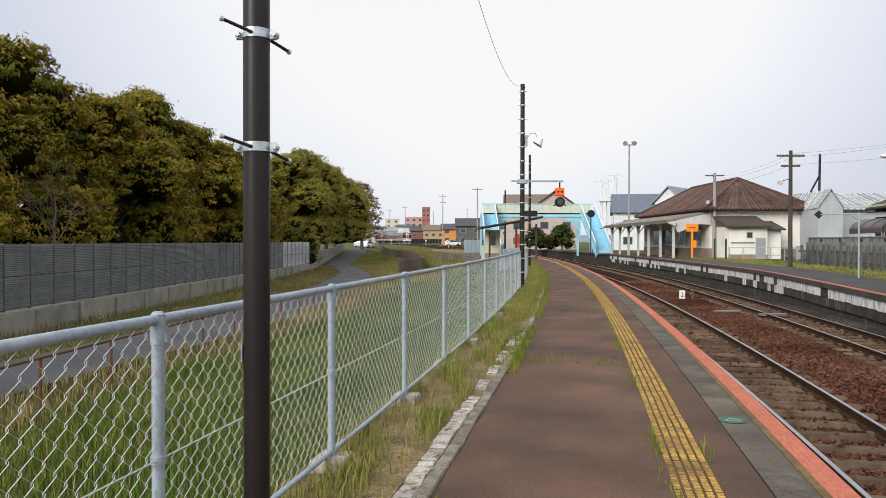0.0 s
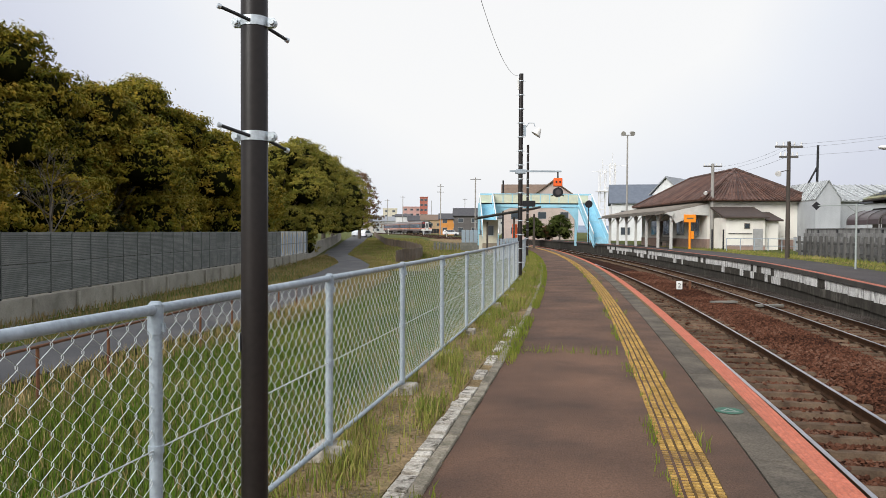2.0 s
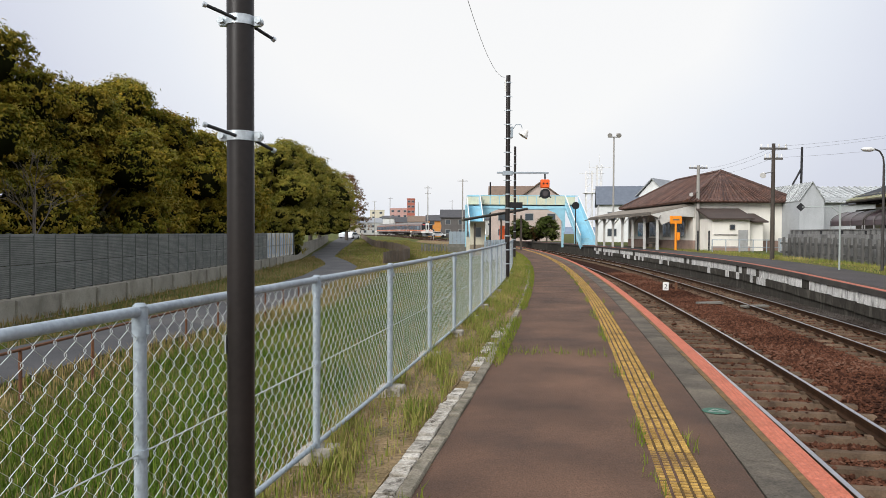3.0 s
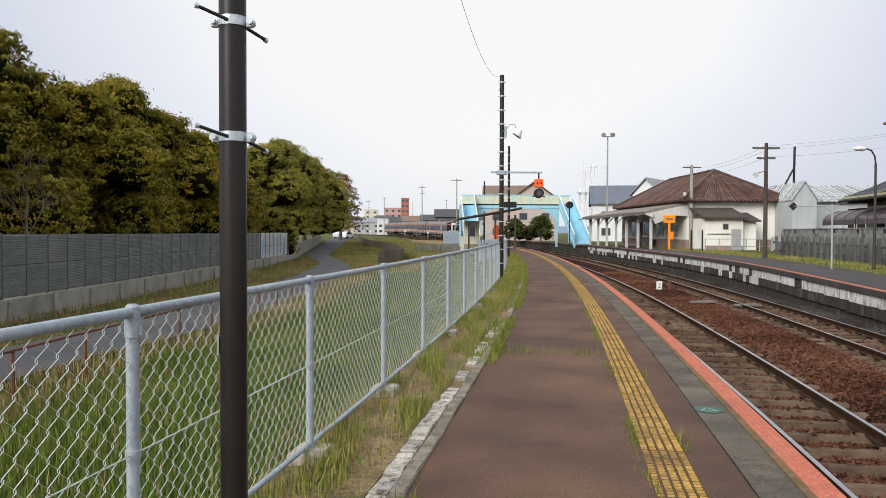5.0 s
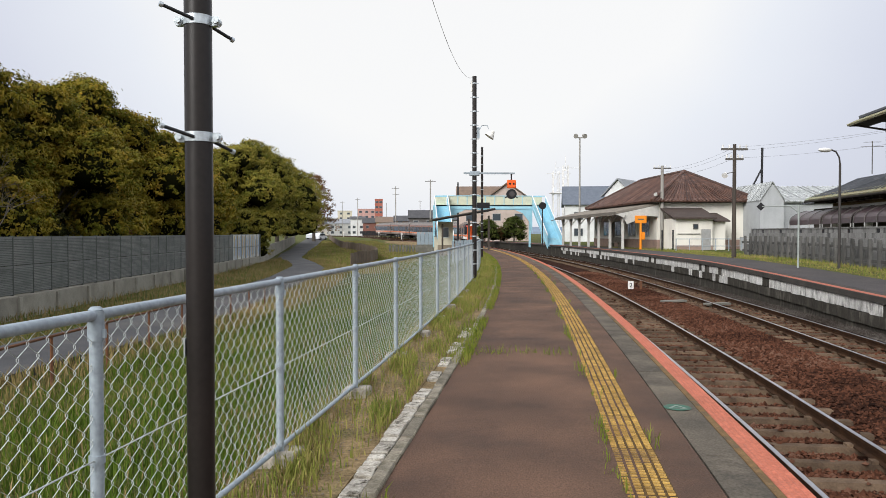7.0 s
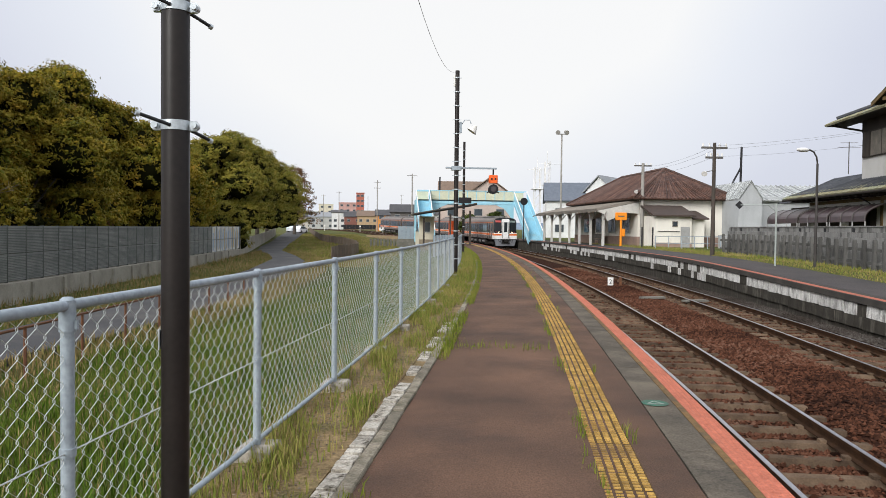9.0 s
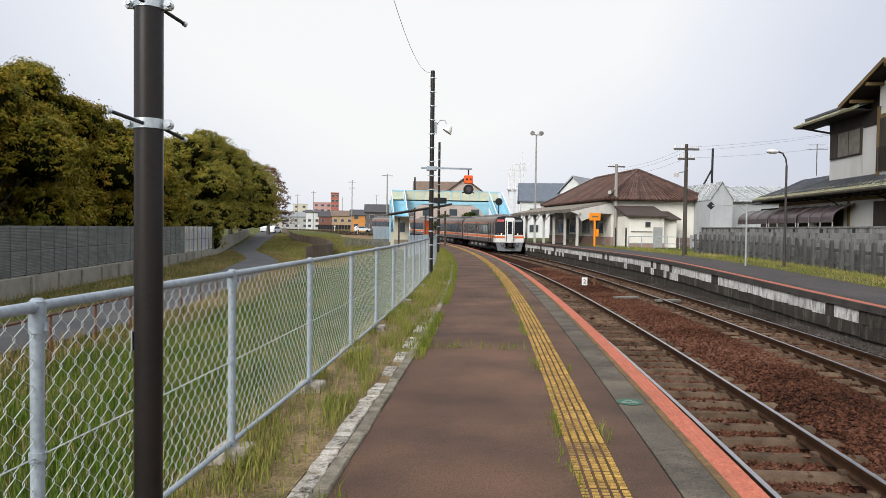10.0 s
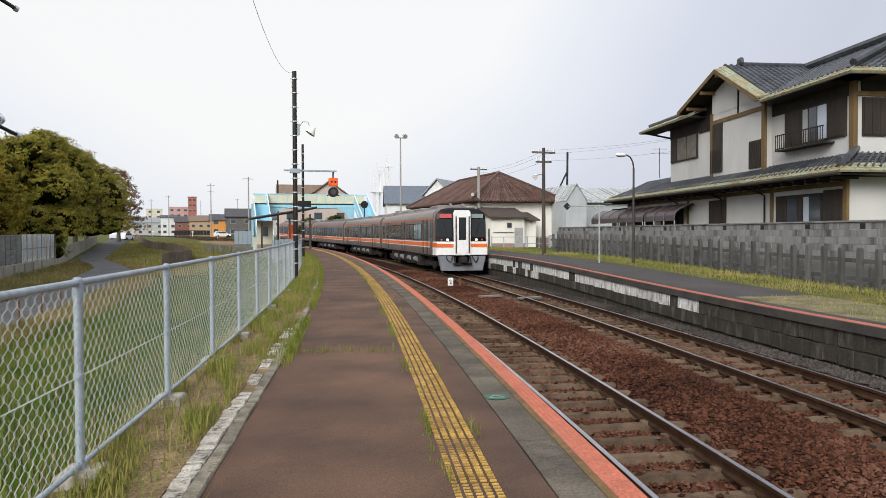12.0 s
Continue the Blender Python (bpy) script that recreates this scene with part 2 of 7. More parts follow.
def tube(bm, pts, r, n=8):
    """One continuous round tube swept along the points."""
    P3 = [Vector(p) for p in pts]
    rings = []
    side = None
    for i, p in enumerate(P3):
        d = (P3[min(i + 1, len(P3) - 1)] - P3[max(i - 1, 0)]).normalized()
        if side is None:
            side = d.orthogonal().normalized()
        else:
            side = (side - d * side.dot(d)).normalized()
        up = d.cross(side)
        rings.append([bm.verts.new(p + side * (r * math.cos(6.28319 * k / n)) + up * (r * math.sin(6.28319 * k / n))) for k in range(n)])
    for a, b in zip(rings[:-1], rings[1:]):
        for k in range(n):
            bm.faces.new((a[k], a[(k + 1) % n], b[(k + 1) % n], b[k]))
    bm.faces.new(rings[0][::-1])
    bm.faces.new(rings[-1])
    return bm


def prism(bm, outline, y0, y1, m=None):
    """Extrude an outline of (x, z) points from y0 to y1."""
    a = [bm.verts.new((x, y0, z)) for x, z in outline]
    b = [bm.verts.new((x, y1, z)) for x, z in outline]
    n = len(outline)
    bm.faces.new(a)
    bm.faces.new(b[::-1])
    for i in range(n):
        bm.faces.new((a[i], b[i], b[(i + 1) % n], a[(i + 1) % n]))
    bmesh.ops.recalc_face_normals(bm, faces=bm.faces[:])
    if m is not None:
        bmesh.ops.transform(bm, matrix=m, verts=a + b)
    return bm


def leaf_material(name, stops, rough=0.6, vary=0.55, clumps=0.35):
    m = bpy.data.materials.new(name)
    m.use_nodes = True
    nt = m.node_tree
    b = nt.nodes["Principled BSDF"]
    geo = nt.nodes.new("ShaderNodeNewGeometry")
    co = nt.nodes.new("ShaderNodeTexCoord")
    nz = nt.nodes.new("ShaderNodeTexNoise")
    nz.inputs["Scale"].default_value = clumps
    nz.inputs["Detail"].default_value = 3
    nt.links.new(co.outputs["Object"], nz.inputs["Vector"])
    mx = nt.nodes.new("ShaderNodeMath")
    mx.operation = "MULTIPLY_ADD"
    mx.inputs[1].default_value = vary
    nt.links.new(geo.outputs["Random Per Island"], mx.inputs[0])
    sc = nt.nodes.new("ShaderNodeMath")
    sc.operation = "MULTIPLY_ADD"
    sc.inputs[1].default_value, sc.inputs[2].default_value = 1.3, -0.4 + (0.55 - vary) / 2
    nt.links.new(nz.outputs["Fac"], sc.inputs[0])
    nt.links.new(sc.outputs[0], mx.inputs[2])
    r = nt.nodes.new("ShaderNodeValToRGB")
    r.color_ramp.elements[0].position, r.color_ramp.elements[0].color = 0.0, (*stops[0], 1)
    r.color_ramp.elements[1].position, r.color_ramp.elements[1].color = 1.0, (*stops[-1], 1)
    for i, c in enumerate(stops[1:-1]):
        e = r.color_ramp.elements.new((i + 1) / (len(stops) - 1))
        e.color = (*c, 1)
    nt.links.new(mx.outputs[0], r.inputs["Fac"])
    nt.links.new(r.outputs["Color"], b.inputs["Base Color"])
    b.inputs["Roughness"].default_value = rough
    b.inputs["Specular IOR Level"].default_value = 0.06
    return m


# ---- the line of the railway: straight behind, bending to the left ahead ----
DS = 0.5
S_BACK, S_END = -160.0, 420.0
_s = np.arange(S_BACK, S_END, DS)
_k = np.clip((_s + 7.86) / 25 + 0.5, 0, 1) / 389.5 * np.interp(_s, [75, 95, 120, 140], [1, 1.7, 1.7, 0])
_h = radians(13.29) - np.cumsum(_k) * DS
_x, _y = np.cumsum(np.sin(_h)) * DS, np.cumsum(np.cos(_h)) * DS
_i0 = int(-S_BACK / DS)
_x, _y = _x - _x[_i0], _y - _y[_i0]


def smooth01(v):
    v = min(1.0, max(0.0, v))
    return v * v * (3 - 2 * v)


def rise(d):
    """The land climbs gently in the distance."""
    return 1.5 * smooth01((d - 70) / 150)


def head(s):
    return float(np.interp(s, _s, _h))


def along(s, off, z=0.0):
    """A place s metres along the railway and off metres to the right of its base line."""
    h = head(s)
    return Vector((float(np.interp(s, _s, _x)) + off * math.cos(h), float(np.interp(s, _s, _y)) - off * math.sin(h), z))


def at_line(s, off, z=0.0):
    """A pose there, with y along the railway."""
    p = along(s, off, z)
    return Matrix.Translation(p) @ Matrix.Rotation(-head(s), 4, "Z")


def ribbon(name, material, section, s0, s1, step, parent=None, closed=True, zf=None):
    """Sweep a section of (offset, z) points along the railway."""
    ss = np.arange(s0, s1 + step * 0.5, step)
    n = len(section)
    vs, fs = [], []
    for s in ss:
        dz = zf(s) if zf else 0.0
        for o, z in section:
            vs.append(along(s, o, z + dz))
    m = n if closed else n - 1
    for i in range(len(ss) - 1):
        for j in range(m):
            a, b = i * n + j, i * n + (j + 1) % n
            fs.append((a, b, b + n, a + n))
    if closed:
        fs.append(tuple(range(n))[::-1])
        fs.append(tuple(range((len(ss) - 1) * n, len(ss) * n)))
    ob = from_arrays(name, vs, fs, material, parent)
    bm = bmesh.new()
    bm.from_mesh(ob.data)
    bmesh.ops.recalc_face_normals(bm, faces=bm.faces[:])
    bm.to_mesh(ob.data)
    bm.free()
    return ob


# offsets from the base line
O_FENCE, O_KERB_W, O_KERB_G, O_ASPH, O_TACT, O_SLAB, O_ORANGE, O_EDGE = -1.72, -1.15, -1.03, -0.93, 0.475, 1.062, 1.385, 1.55
C_NEAR, C_FAR, GAUGE = 3.01, 6.66, 1.132
O_OPP = 8.31
Z_RAIL, Z_GROUND = -0.78, -0.92


def opp_z(s):
    """Height of the far platform along its length."""
    return -0.09 + 0.36 * smooth01((s - 12) / 24)


# ---- ground: one sheet to the horizon ----
gx = np.unique(np.concatenate([np.linspace(-3000, -150, 8), np.linspace(-150, 150, 76), np.linspace(150, 3000, 8)]))
gy = np.unique(np.concatenate([np.linspace(-600, -60, 6), np.linspace(-60, 300, 91), np.linspace(300, 4000, 9)]))
gv = [(x, y, Z_GROUND - 0.09 - 0.08 * smooth01((x + 4) / 4) + rise(y) + 0.03 * noise.noise((x * 0.2, y * 0.2, 0))) for y in gy for x in gx]
gf = [(j * len(gx) + i, j * len(gx) + i + 1, (j + 1) * len(gx) + i + 1, (j + 1) * len(gx) + i) for j in range(len(gy) - 1) for i in range(len(gx) - 1)]
tagged(from_arrays("ground", gv, gf, M_GRASS_GROUND, smooth=True), "green and yellowed grass on open ground", "ground", kind="structure")

# ---- near platform ----
plat = thing("platform", "station platform with brown asphalt, a yellow tactile strip and a salmon edge", "platform", kind="structure")
ribbon("platform_core", M_COPING, [(O_KERB_G, -0.035), (O_EDGE - 0.12, -0.035), (O_EDGE - 0.12, -1.1), (O_KERB_G, -1.1)], -30, 150, 1.0, plat)
ribbon("asphalt_surface", M_ASPHALT, [(O_ASPH, 0.0), (-0.2, 0.012), (O_SLAB - 0.012, 0.0), (O_SLAB - 0.012, -0.03), (O_ASPH, -0.03)], -30, 150, 1.0, plat)
ribbon("kerb_bed", M_VERGE, [(O_KERB_W - 0.01, 0.0), (O_ASPH + 0.005, -0.006), (O_ASPH + 0.005, -0.2), (O_KERB_W - 0.01, -0.2)], -30, 150, 1.0, plat)
ribbon("verge", M_VERGE, [(-2.6, -0.35), (O_FENCE - 0.15, -0.03), (O_KERB_W - 0.2, 0.01), (O_KERB_W, 0.01), (O_KERB_W, -1.1), (-2.6, -1.1)], -30, 150, 1.0, plat)
ribbon("bank", M_GRASS_GROUND, [(-6.5, Z_GROUND + 0.02), (-2.58, -0.34), (-2.58, -1.1), (-6.5, -1.1)], -30, 80, 1.0, plat)

# ---- railway: ballast bed, sleepers, rails ----
def rail_rise(s):
    return rise(s)


bed = ribbon("ballast_bed", M_BALLAST, [(O_EDGE - 0.1, Z_GROUND - 0.03), (2.1, Z_GROUND - 0.08), (3.9, Z_GROUND - 0.08), (4.15, Z_GROUND - 0.01), (4.85, Z_GROUND + 0.05), (5.5, Z_GROUND - 0.01), (5.75, Z_GROUND - 0.065), (7.6, Z_GROUND - 0.065), (O_OPP + 0.1, Z_GROUND - 0.02), (O_OPP + 0.1, -1.6), (O_EDGE - 0.1, -1.6)], -60, 400, 1.0, None, zf=rail_rise)
tagged(bed, "rust-brown stone ballast between the rails", "ballast", kind="structure")
RAIL = [(-0.0325, 0), (0.0325, 0), (0.0325, -0.035), (0.009, -0.045), (0.009, -0.11), (0.06, -0.125), (0.06, -0.137), (-0.06, -0.137), (-0.06, -0.125), (-0.009, -0.11), (-0.009, -0.045), (-0.0325, -0.035)]
tracks = []
for c in (C_NEAR, C_FAR):
    tr = thing("railway_track", "narrow-gauge railway track with worn rails on weathered sleepers", "railway track", group="railway tracks", kind="structure")
    tracks.append(tr)
    for side in (-1, 1):
        o = c + side * GAUGE / 2
        ra = ribbon("rail", M_RAIL_SIDE, [(o + x, Z_RAIL + z) for x, z in RAIL], -60, 400, 1.0, tr, zf=rail_rise)
        ribbon("rail_head", M_RAIL_TOP, [(o - 0.026, Z_RAIL + 0.003), (o + 0.026, Z_RAIL + 0.003), (o + 0.026, Z_RAIL - 0.004), (o - 0.026, Z_RAIL - 0.004)], -60, 400, 1.0, ra, zf=rail_rise)

# ---- far platform ----
opp = thing("platform", "old far platform with a stone wall, grass and a salmon edge line", "platform", kind="structure")
ribbon("platform_core", M_STONE, [(O_OPP + 0.12, -0.2), (15.0, -0.2), (15.0, -1.5), (O_OPP + 0.12, -1.5)], -20, 150, 1.0, opp, zf=opp_z)
ribbon("coping", M_COPING, [(O_OPP, 0.0), (O_OPP + 0.55, 0.0), (O_OPP + 0.55, -0.16), (O_OPP, -0.16)], -20, 150, 1.0, opp, zf=opp_z)
ribbon("edge_line", M_ORANGE, [(O_OPP + 0.06, 0.006), (O_OPP + 0.26, 0.006), (O_OPP + 0.26, -0.01), (O_OPP + 0.06, -0.01)], -20, 150, 1.0, opp, zf=opp_z)
ribbon("grass_surface", M_GRASS_GROUND, [(10.9, -0.01), (15.0, 0.0), (40.0, 0.0), (40.0, -0.9), (10.9, -0.3)], -20, 150, 1.0, opp, zf=opp_z)
M_GRAVEL = surface("gravel_and_dry_grass", (0.23, 0.19, 0.12), (0.135, 0.118, 0.072), 1.6, 0.95, fine=22, bump=1.0, c3=(0.085, 0.09, 0.035), scale3=0.8, amount3=0.7, spec=0.05, grain_amount=0.7)
M_OPP_ASPH = surface("far_platform_asphalt", (0.075, 0.065, 0.062), (0.05, 0.046, 0.046), 0.8, 0.9, fine=90, bump=0.3)
ribbon("asphalt_surface", M_OPP_ASPH, [(O_OPP + 0.55, 0.002), (10.9, 0.002), (10.9, -0.1), (O_OPP + 0.55, -0.1)], 16, 150, 1.0, opp, zf=opp_z)
ribbon("gravel_end", M_GRAVEL, [(O_OPP + 0.55, 0.002), (10.9, 0.002), (10.9, -0.1), (O_OPP + 0.55, -0.1)], -20, 16, 1.0, opp, zf=opp_z)

# ---- platform pieces ----
def bumped_tile():
    bm = B(-0.148, -0.148, -0.03, 0.148, 0.148, 0.004)
    for f in bm.faces:
        f.material_index = 1
    for i in range(5):
        for j in range(6):
            x, y = -0.118 + i * 0.059, -0.122 + j * 0.049
            box(bm, x - 0.02, y - 0.0105, 0.004, x + 0.02, y + 0.0105, 0.012)
    return bm


tile = link_bm("tactile_tile", bumped_tile(), M_TACTILE, plat)
tile.data.materials.append(M_TACTILE_BASE)
tile["label"] = "worn yellow tactile paving tile"
tile.matrix_basis = at_line(0.15, O_TACT + 0.15)
for i in range(1, 200):
    share("tactile_tile", tile.data, plat, at_line(0.15 + i * 0.303, O_TACT + 0.15 + 0.0015 * math.sin(i * 1.7), 0.001 * math.sin(i * 2.3)))
ribbon("tactile_strip", M_TACTILE, [(O_TACT, 0.008), (O_TACT + 0.3, 0.008), (O_TACT + 0.3, -0.03), (O_TACT, -0.03)], 61, 150, 1.0, plat)
ribbon("tactile_bed", M_TACTILE_BASE, [(O_TACT - 0.01, 0.0135 - 0.012), (O_TACT + 0.31, 0.0135 - 0.012), (O_TACT + 0.31, -0.03), (O_TACT - 0.01, -0.03)], -1, 61, 1.0, plat)
def ribbed_tile():
    bm = B(-0.0815, -0.298, -0.05, 0.0815, 0.298, 0.002)
    for i in range(4):
        for j in range(15):
            x, y = -0.061 + i * 0.0407, -0.28 + j * 0.04
            q = [bm.verts.new((x + a, y + b, 0.002)) for a, b in ((-0.017, -0.014), (0.017, -0.014), (0.017, 0.014), (-0.017, 0.014))]
            top = bm.verts.new((x, y, 0.011))
            for k in range(4):
                bm.faces.new((q[k], q[(k + 1) % 4], top))
    return bm


edge_tile = link_bm("edge_tile", ribbed_tile(), M_ORANGE, plat)
edge_tile.data.materials.append(M_TACTILE_BASE)
edge_tile["label"] = "salmon-coloured ribbed edge tile"
edge_tile.matrix_basis = at_line(0.3, O_ORANGE + 0.0825)
for i in range(1, 100):
    share("edge_tile", edge_tile.data, plat, at_line(0.3 + i * 0.6, O_ORANGE + 0.0825))
ribbon("edge_strip", M_ORANGE, [(O_ORANGE, 0.006), (O_EDGE, 0.006), (O_EDGE, -0.05), (O_ORANGE, -0.05)], 60, 150, 1.0, plat)
slab = link_bm("edge_slab", B(-0.1595, -1.4992, -0.08, 0.1595, 1.4992, 0.0), M_SLAB, plat)
slab.matrix_basis = at_line(0.6, O_SLAB + 0.1615)
for i in range(1, 24):
    share("edge_slab", slab.data, plat, at_line(0.6 + i * 3.0, O_SLAB + 0.1615, -0.004 + 0.002 * math.sin(i * 3.1)))
ribbon("edge_coping", M_SLAB, [(O_SLAB, -0.05), (O_EDGE, -0.05), (O_EDGE, -0.16), (O_SLAB, -0.16)], -30, 150, 1.0, plat)
ribbon("edge_slab_far", M_SLAB, [(O_SLAB, 0.0), (O_ORANGE, 0.0), (O_ORANGE, -0.08), (O_SLAB, -0.08)], 72.1, 150, 1.0, plat)
# kerb of white-painted blocks and a grey row beside it
rnd = random.Random(4)
kw = [link_bm("white_kerb_block", B(-0.058, -L / 2, -0.3, 0.058, L / 2, 0.024, bevel=0.005), M_KERB_WHITE, plat) for L in (0.10, 0.28, 0.44)]
for o in kw:
    o["label"] = "flaking white-painted kerb block"
kg = link_bm("grey_kerb_block", B(-0.048, -0.29, -0.3, 0.048, 0.29, 0.02, bevel=0.01), M_KERB_GREY, plat)
s, n = 1.2, 0
while s < 15:
    j = rnd.choice([0, 0, 0, 1, 1, 2])
    L = (0.10, 0.28, 0.44)[j]
    m = at_line(s + L / 2, O_KERB_W + 0.06 + rnd.uniform(-0.008, 0.008), rnd.uniform(-0.015, 0.012)) @ pose(0, 0, 0, rnd.uniform(-1, 1), rnd.uniform(-2, 2), rnd.uniform(-1.5, 1.5))
    if s > 6.8 and rnd.random() < 0.35 + 0.06 * (s - 6.8):
        s += L + 0.1
        continue
    if kw[j].matrix_basis == Matrix.Identity(4):
        kw[j].matrix_basis = m
    else:
        share("white_kerb_block", kw[j].data, plat, m)
    s += L + rnd.uniform(0.012, 0.035)
for i in range(56):
    m = at_line(1.3 + i * 0.6, O_KERB_G + 0.05, rnd.uniform(-0.008, 0.008)) @ pose(0, 0, 0, 0, rnd.uniform(-1.5, 1.5), rnd.uniform(-1, 1))
    if i:
        share("grey_kerb_block", kg.data, plat, m)
    else:
        kg.matrix_basis = m

# green round boarding mark with a white triangle and bar, painted on the slabs
M_GREEN = surface("green_marking", (0.05, 0.15, 0.10), (0.045, 0.095, 0.068), 14, 0.8, bump=0.1, c3=(0.10, 0.12, 0.10), scale3=9, amount3=0.7)
M_MARKW = surface("faded_white_marking", (0.245, 0.294, 0.252), (0.175, 0.21, 0.182), 9, 0.85, bump=0.1)
mark = thing("boarding_mark", "faded green boarding mark painted on the platform edge", "floor marking", at_line(6.45, 1.17, 0.002), kind="structure")
bm = bmesh.new()
bmesh.ops.create_circle(bm, cap_ends=True, segments=32, radius=0.115)
part("disc", bm, M_GREEN, mark)
bm = bmesh.new()
for a, b in (((-0.07, -0.04), (0, 0.06)), ((0, 0.06), (0.07, -0.04)), ((0.07, -0.04), (-0.07, -0.04))):
    d = Vector((b[0] - a[0], b[1] - a[1], 0))
    box(bm, -0.008, -d.length / 2, 0.001, 0.008, d.length / 2, 0.003, m=Matrix.Translation(((a[0] + b[0]) / 2, (a[1] + b[1]) / 2, 0)) @ d.to_track_quat("Y", "Z").to_matrix().to_4x4())
part("triangle", bm, M_MARKW, mark)

# ---- sleepers: own pieces near by, joined further off ----
def sleeper_bm():
    bm = bmesh.new()
    prism(bm, [(-0.11, -0.14), (0.11, -0.14), (0.066, 0.0), (-0.066, 0.0)], -1.0, 1.0, m=Matrix.Rotation(radians(90), 4, "Z"))
    for sx in (-1, 1):
        for d in (-1, 1):
            box(bm, sx * GAUGE / 2 + d * 0.095 - 0.035, -0.05, 0.0, sx * GAUGE / 2 + d * 0.095 + 0.035, 0.05, 0.035)
    return bm


sl = link_bm("sleeper", sleeper_bm(), M_SLEEPER)
for tr, c, n0 in ((tracks[0], C_NEAR, 130), (tracks[1], C_FAR, 130)):
    for i in range(n0):
        s = 1.5 + i * 0.6
        m = at_line(s, c + rnd.uniform(-0.02, 0.02), Z_RAIL - 0.137 + rail_rise(s)) @ pose(0, 0, 0, 0, 0, rnd.uniform(-1, 1))
        if tr is tracks[0] and i == 0:
            sl.parent, sl.matrix_basis = tr, m
        else:
            share("sleeper", sl.data, tr, m)
    bm = bmesh.new()
    s = 1.5 + n0 * 0.6
    while s < 260:
        box(bm, -1, -0.1, -0.14, 1, 0.1, 0, m=at_line(s, c, Z_RAIL - 0.137 + rail_rise(s)))
        s += 0.6
    tagged(part("sleepers_beyond", bm, M_SLEEPER, tr), kind="stuff")

# loose ballast stones on the bed
rs = np.random.RandomState(3)
OCT = np.array([(1, 0, 0), (-1, 0, 0), (0, 1, 0), (0, -1, 0), (0, 0, 1), (0, 0, -1)], float)
OF = np.array([(0, 2, 4), (2, 1, 4), (1, 3, 4), (3, 0, 4), (2, 0, 5), (1, 2, 5), (3, 1, 5), (0, 3, 5)])
NS = 140000
u = rs.rand(NS)
ss_, oo_ = 3 + 42 * u ** 1.9, 1.75 + 6.5 * rs.rand(NS)
ctr = np.interp(ss_, _s, _h)
px_, py_ = np.interp(ss_, _s, _x) + oo_ * np.cos(ctr), np.interp(ss_, _s, _y) - oo_ * np.sin(ctr)
size = 0.012 + 0.019 * rs.rand(NS) ** 1.5 + 0.0006 * ss_
pz_ = Z_GROUND + np.interp(oo_, [1.5, 2.1, 3.9, 4.15, 4.85, 5.5, 5.75, 7.6, 8.4], [-0.03, -0.066, -0.066, -0.006, 0.052, -0.006, -0.060, -0.060, -0.02]) + size * 0.3
on_sleeper = (np.abs(((ss_ - 1.5 + 0.3) % 0.6) - 0.3) < 0.10) & ((np.abs(oo_ - C_NEAR) < 1.0) | (np.abs(oo_ - C_FAR) < 1.0))
near_rail = np.min([np.abs(oo_ - c - k * GAUGE / 2) for c in (C_NEAR, C_FAR) for k in (-1, 1)], axis=0) < 0.07
pz_ = pz_ + on_sleeper * 0.067
keep = ~(on_sleeper & (rs.rand(NS) < 0.95)) & ~near_rail
px_, py_, pz_, size = px_[keep], py_[keep], pz_[keep], size[keep]
n = len(px_)
jit = OCT[None] * (1 + rs.uniform(-0.4, 0.4, (n, 6, 3))) * size[:, None, None] * np.array((1.1, 1.1, 0.75)) + rs.uniform(-0.3, 0.3, (n, 6, 3)) * size[:, None, None]
V3 = (jit + np.stack([px_, py_, pz_], 1)[:, None]).reshape(-1, 3)
F3 = (OF[None] + 6 * np.arange(n)[:, None, None]).reshape(-1, 3)
M_STONES = leaf_material("ballast_stone", [(0.011, 0.0055, 0.004), (0.042, 0.018, 0.011), (0.098, 0.040, 0.023), (0.16, 0.095, 0.066)], 0.95)
M_DIRT = surface("ochre_edge_dirt", (0.20, 0.125, 0.06), (0.13, 0.085, 0.045), 9, 0.95, fine=70, bump=0.5, c3=(0.085, 0.075, 0.06), scale3=4, amount3=0.9, spec=0.05)
ribbon("edge_dirt", M_DIRT, [(O_ORANGE - 0.055, 0.0035), (O_ORANGE - 0.004, 0.0045), (O_ORANGE - 0.004, -0.02), (O_ORANGE - 0.055, -0.02)], -1, 60, 1.0, plat)
tagged(from_arrays("ballast_stones", V3, F3, M_STONES), "loose rust-stained ballast stones on the track bed", "ballast", kind="stuff")

# km marker and stub between the tracks
mk = thing("track_marker", "small white track marker board with the number 2 on ballast", "marker", at_line(31.0, 4.67, Z_GROUND))
M_WPAINT = surface("white_paint", (0.78, 0.77, 0.74), (0.68, 0.67, 0.64), 4, 0.6, bump=0.05, c3=(0.5, 0.47, 0.4), scale3=3, amount3=0.5)
part("post", R((0, 0.02, 0), (0, 0.02, 0.35), 0.02), M_BLACK, mk)
part("board", B(-0.12, -0.01, 0.08, 0.12, 0.01, 0.42, bevel=0.008), M_WPAINT, mk)
cu = bpy.data.curves.new("number", "FONT")
cu.body, cu.size, cu.align_x, cu.extrude = "2", 0.26, "CENTER", 0.002
tmp = new("number", cu)
dg = bpy.context.evaluated_depsgraph_get()
me = bpy.data.meshes.new_from_object(tmp.evaluated_get(dg))
bpy.data.objects.remove(tmp)
num = new("number", me)
me.materials.append(M_BLACK)
num.parent = mk
num.matrix_basis = pose(0, -0.014, 0.16, 90, 0, 0)
M_RUST = surface("rust", (0.16, 0.07, 0.035), (0.09, 0.045, 0.028), 8, 0.9, fine=60, bump=0.3)
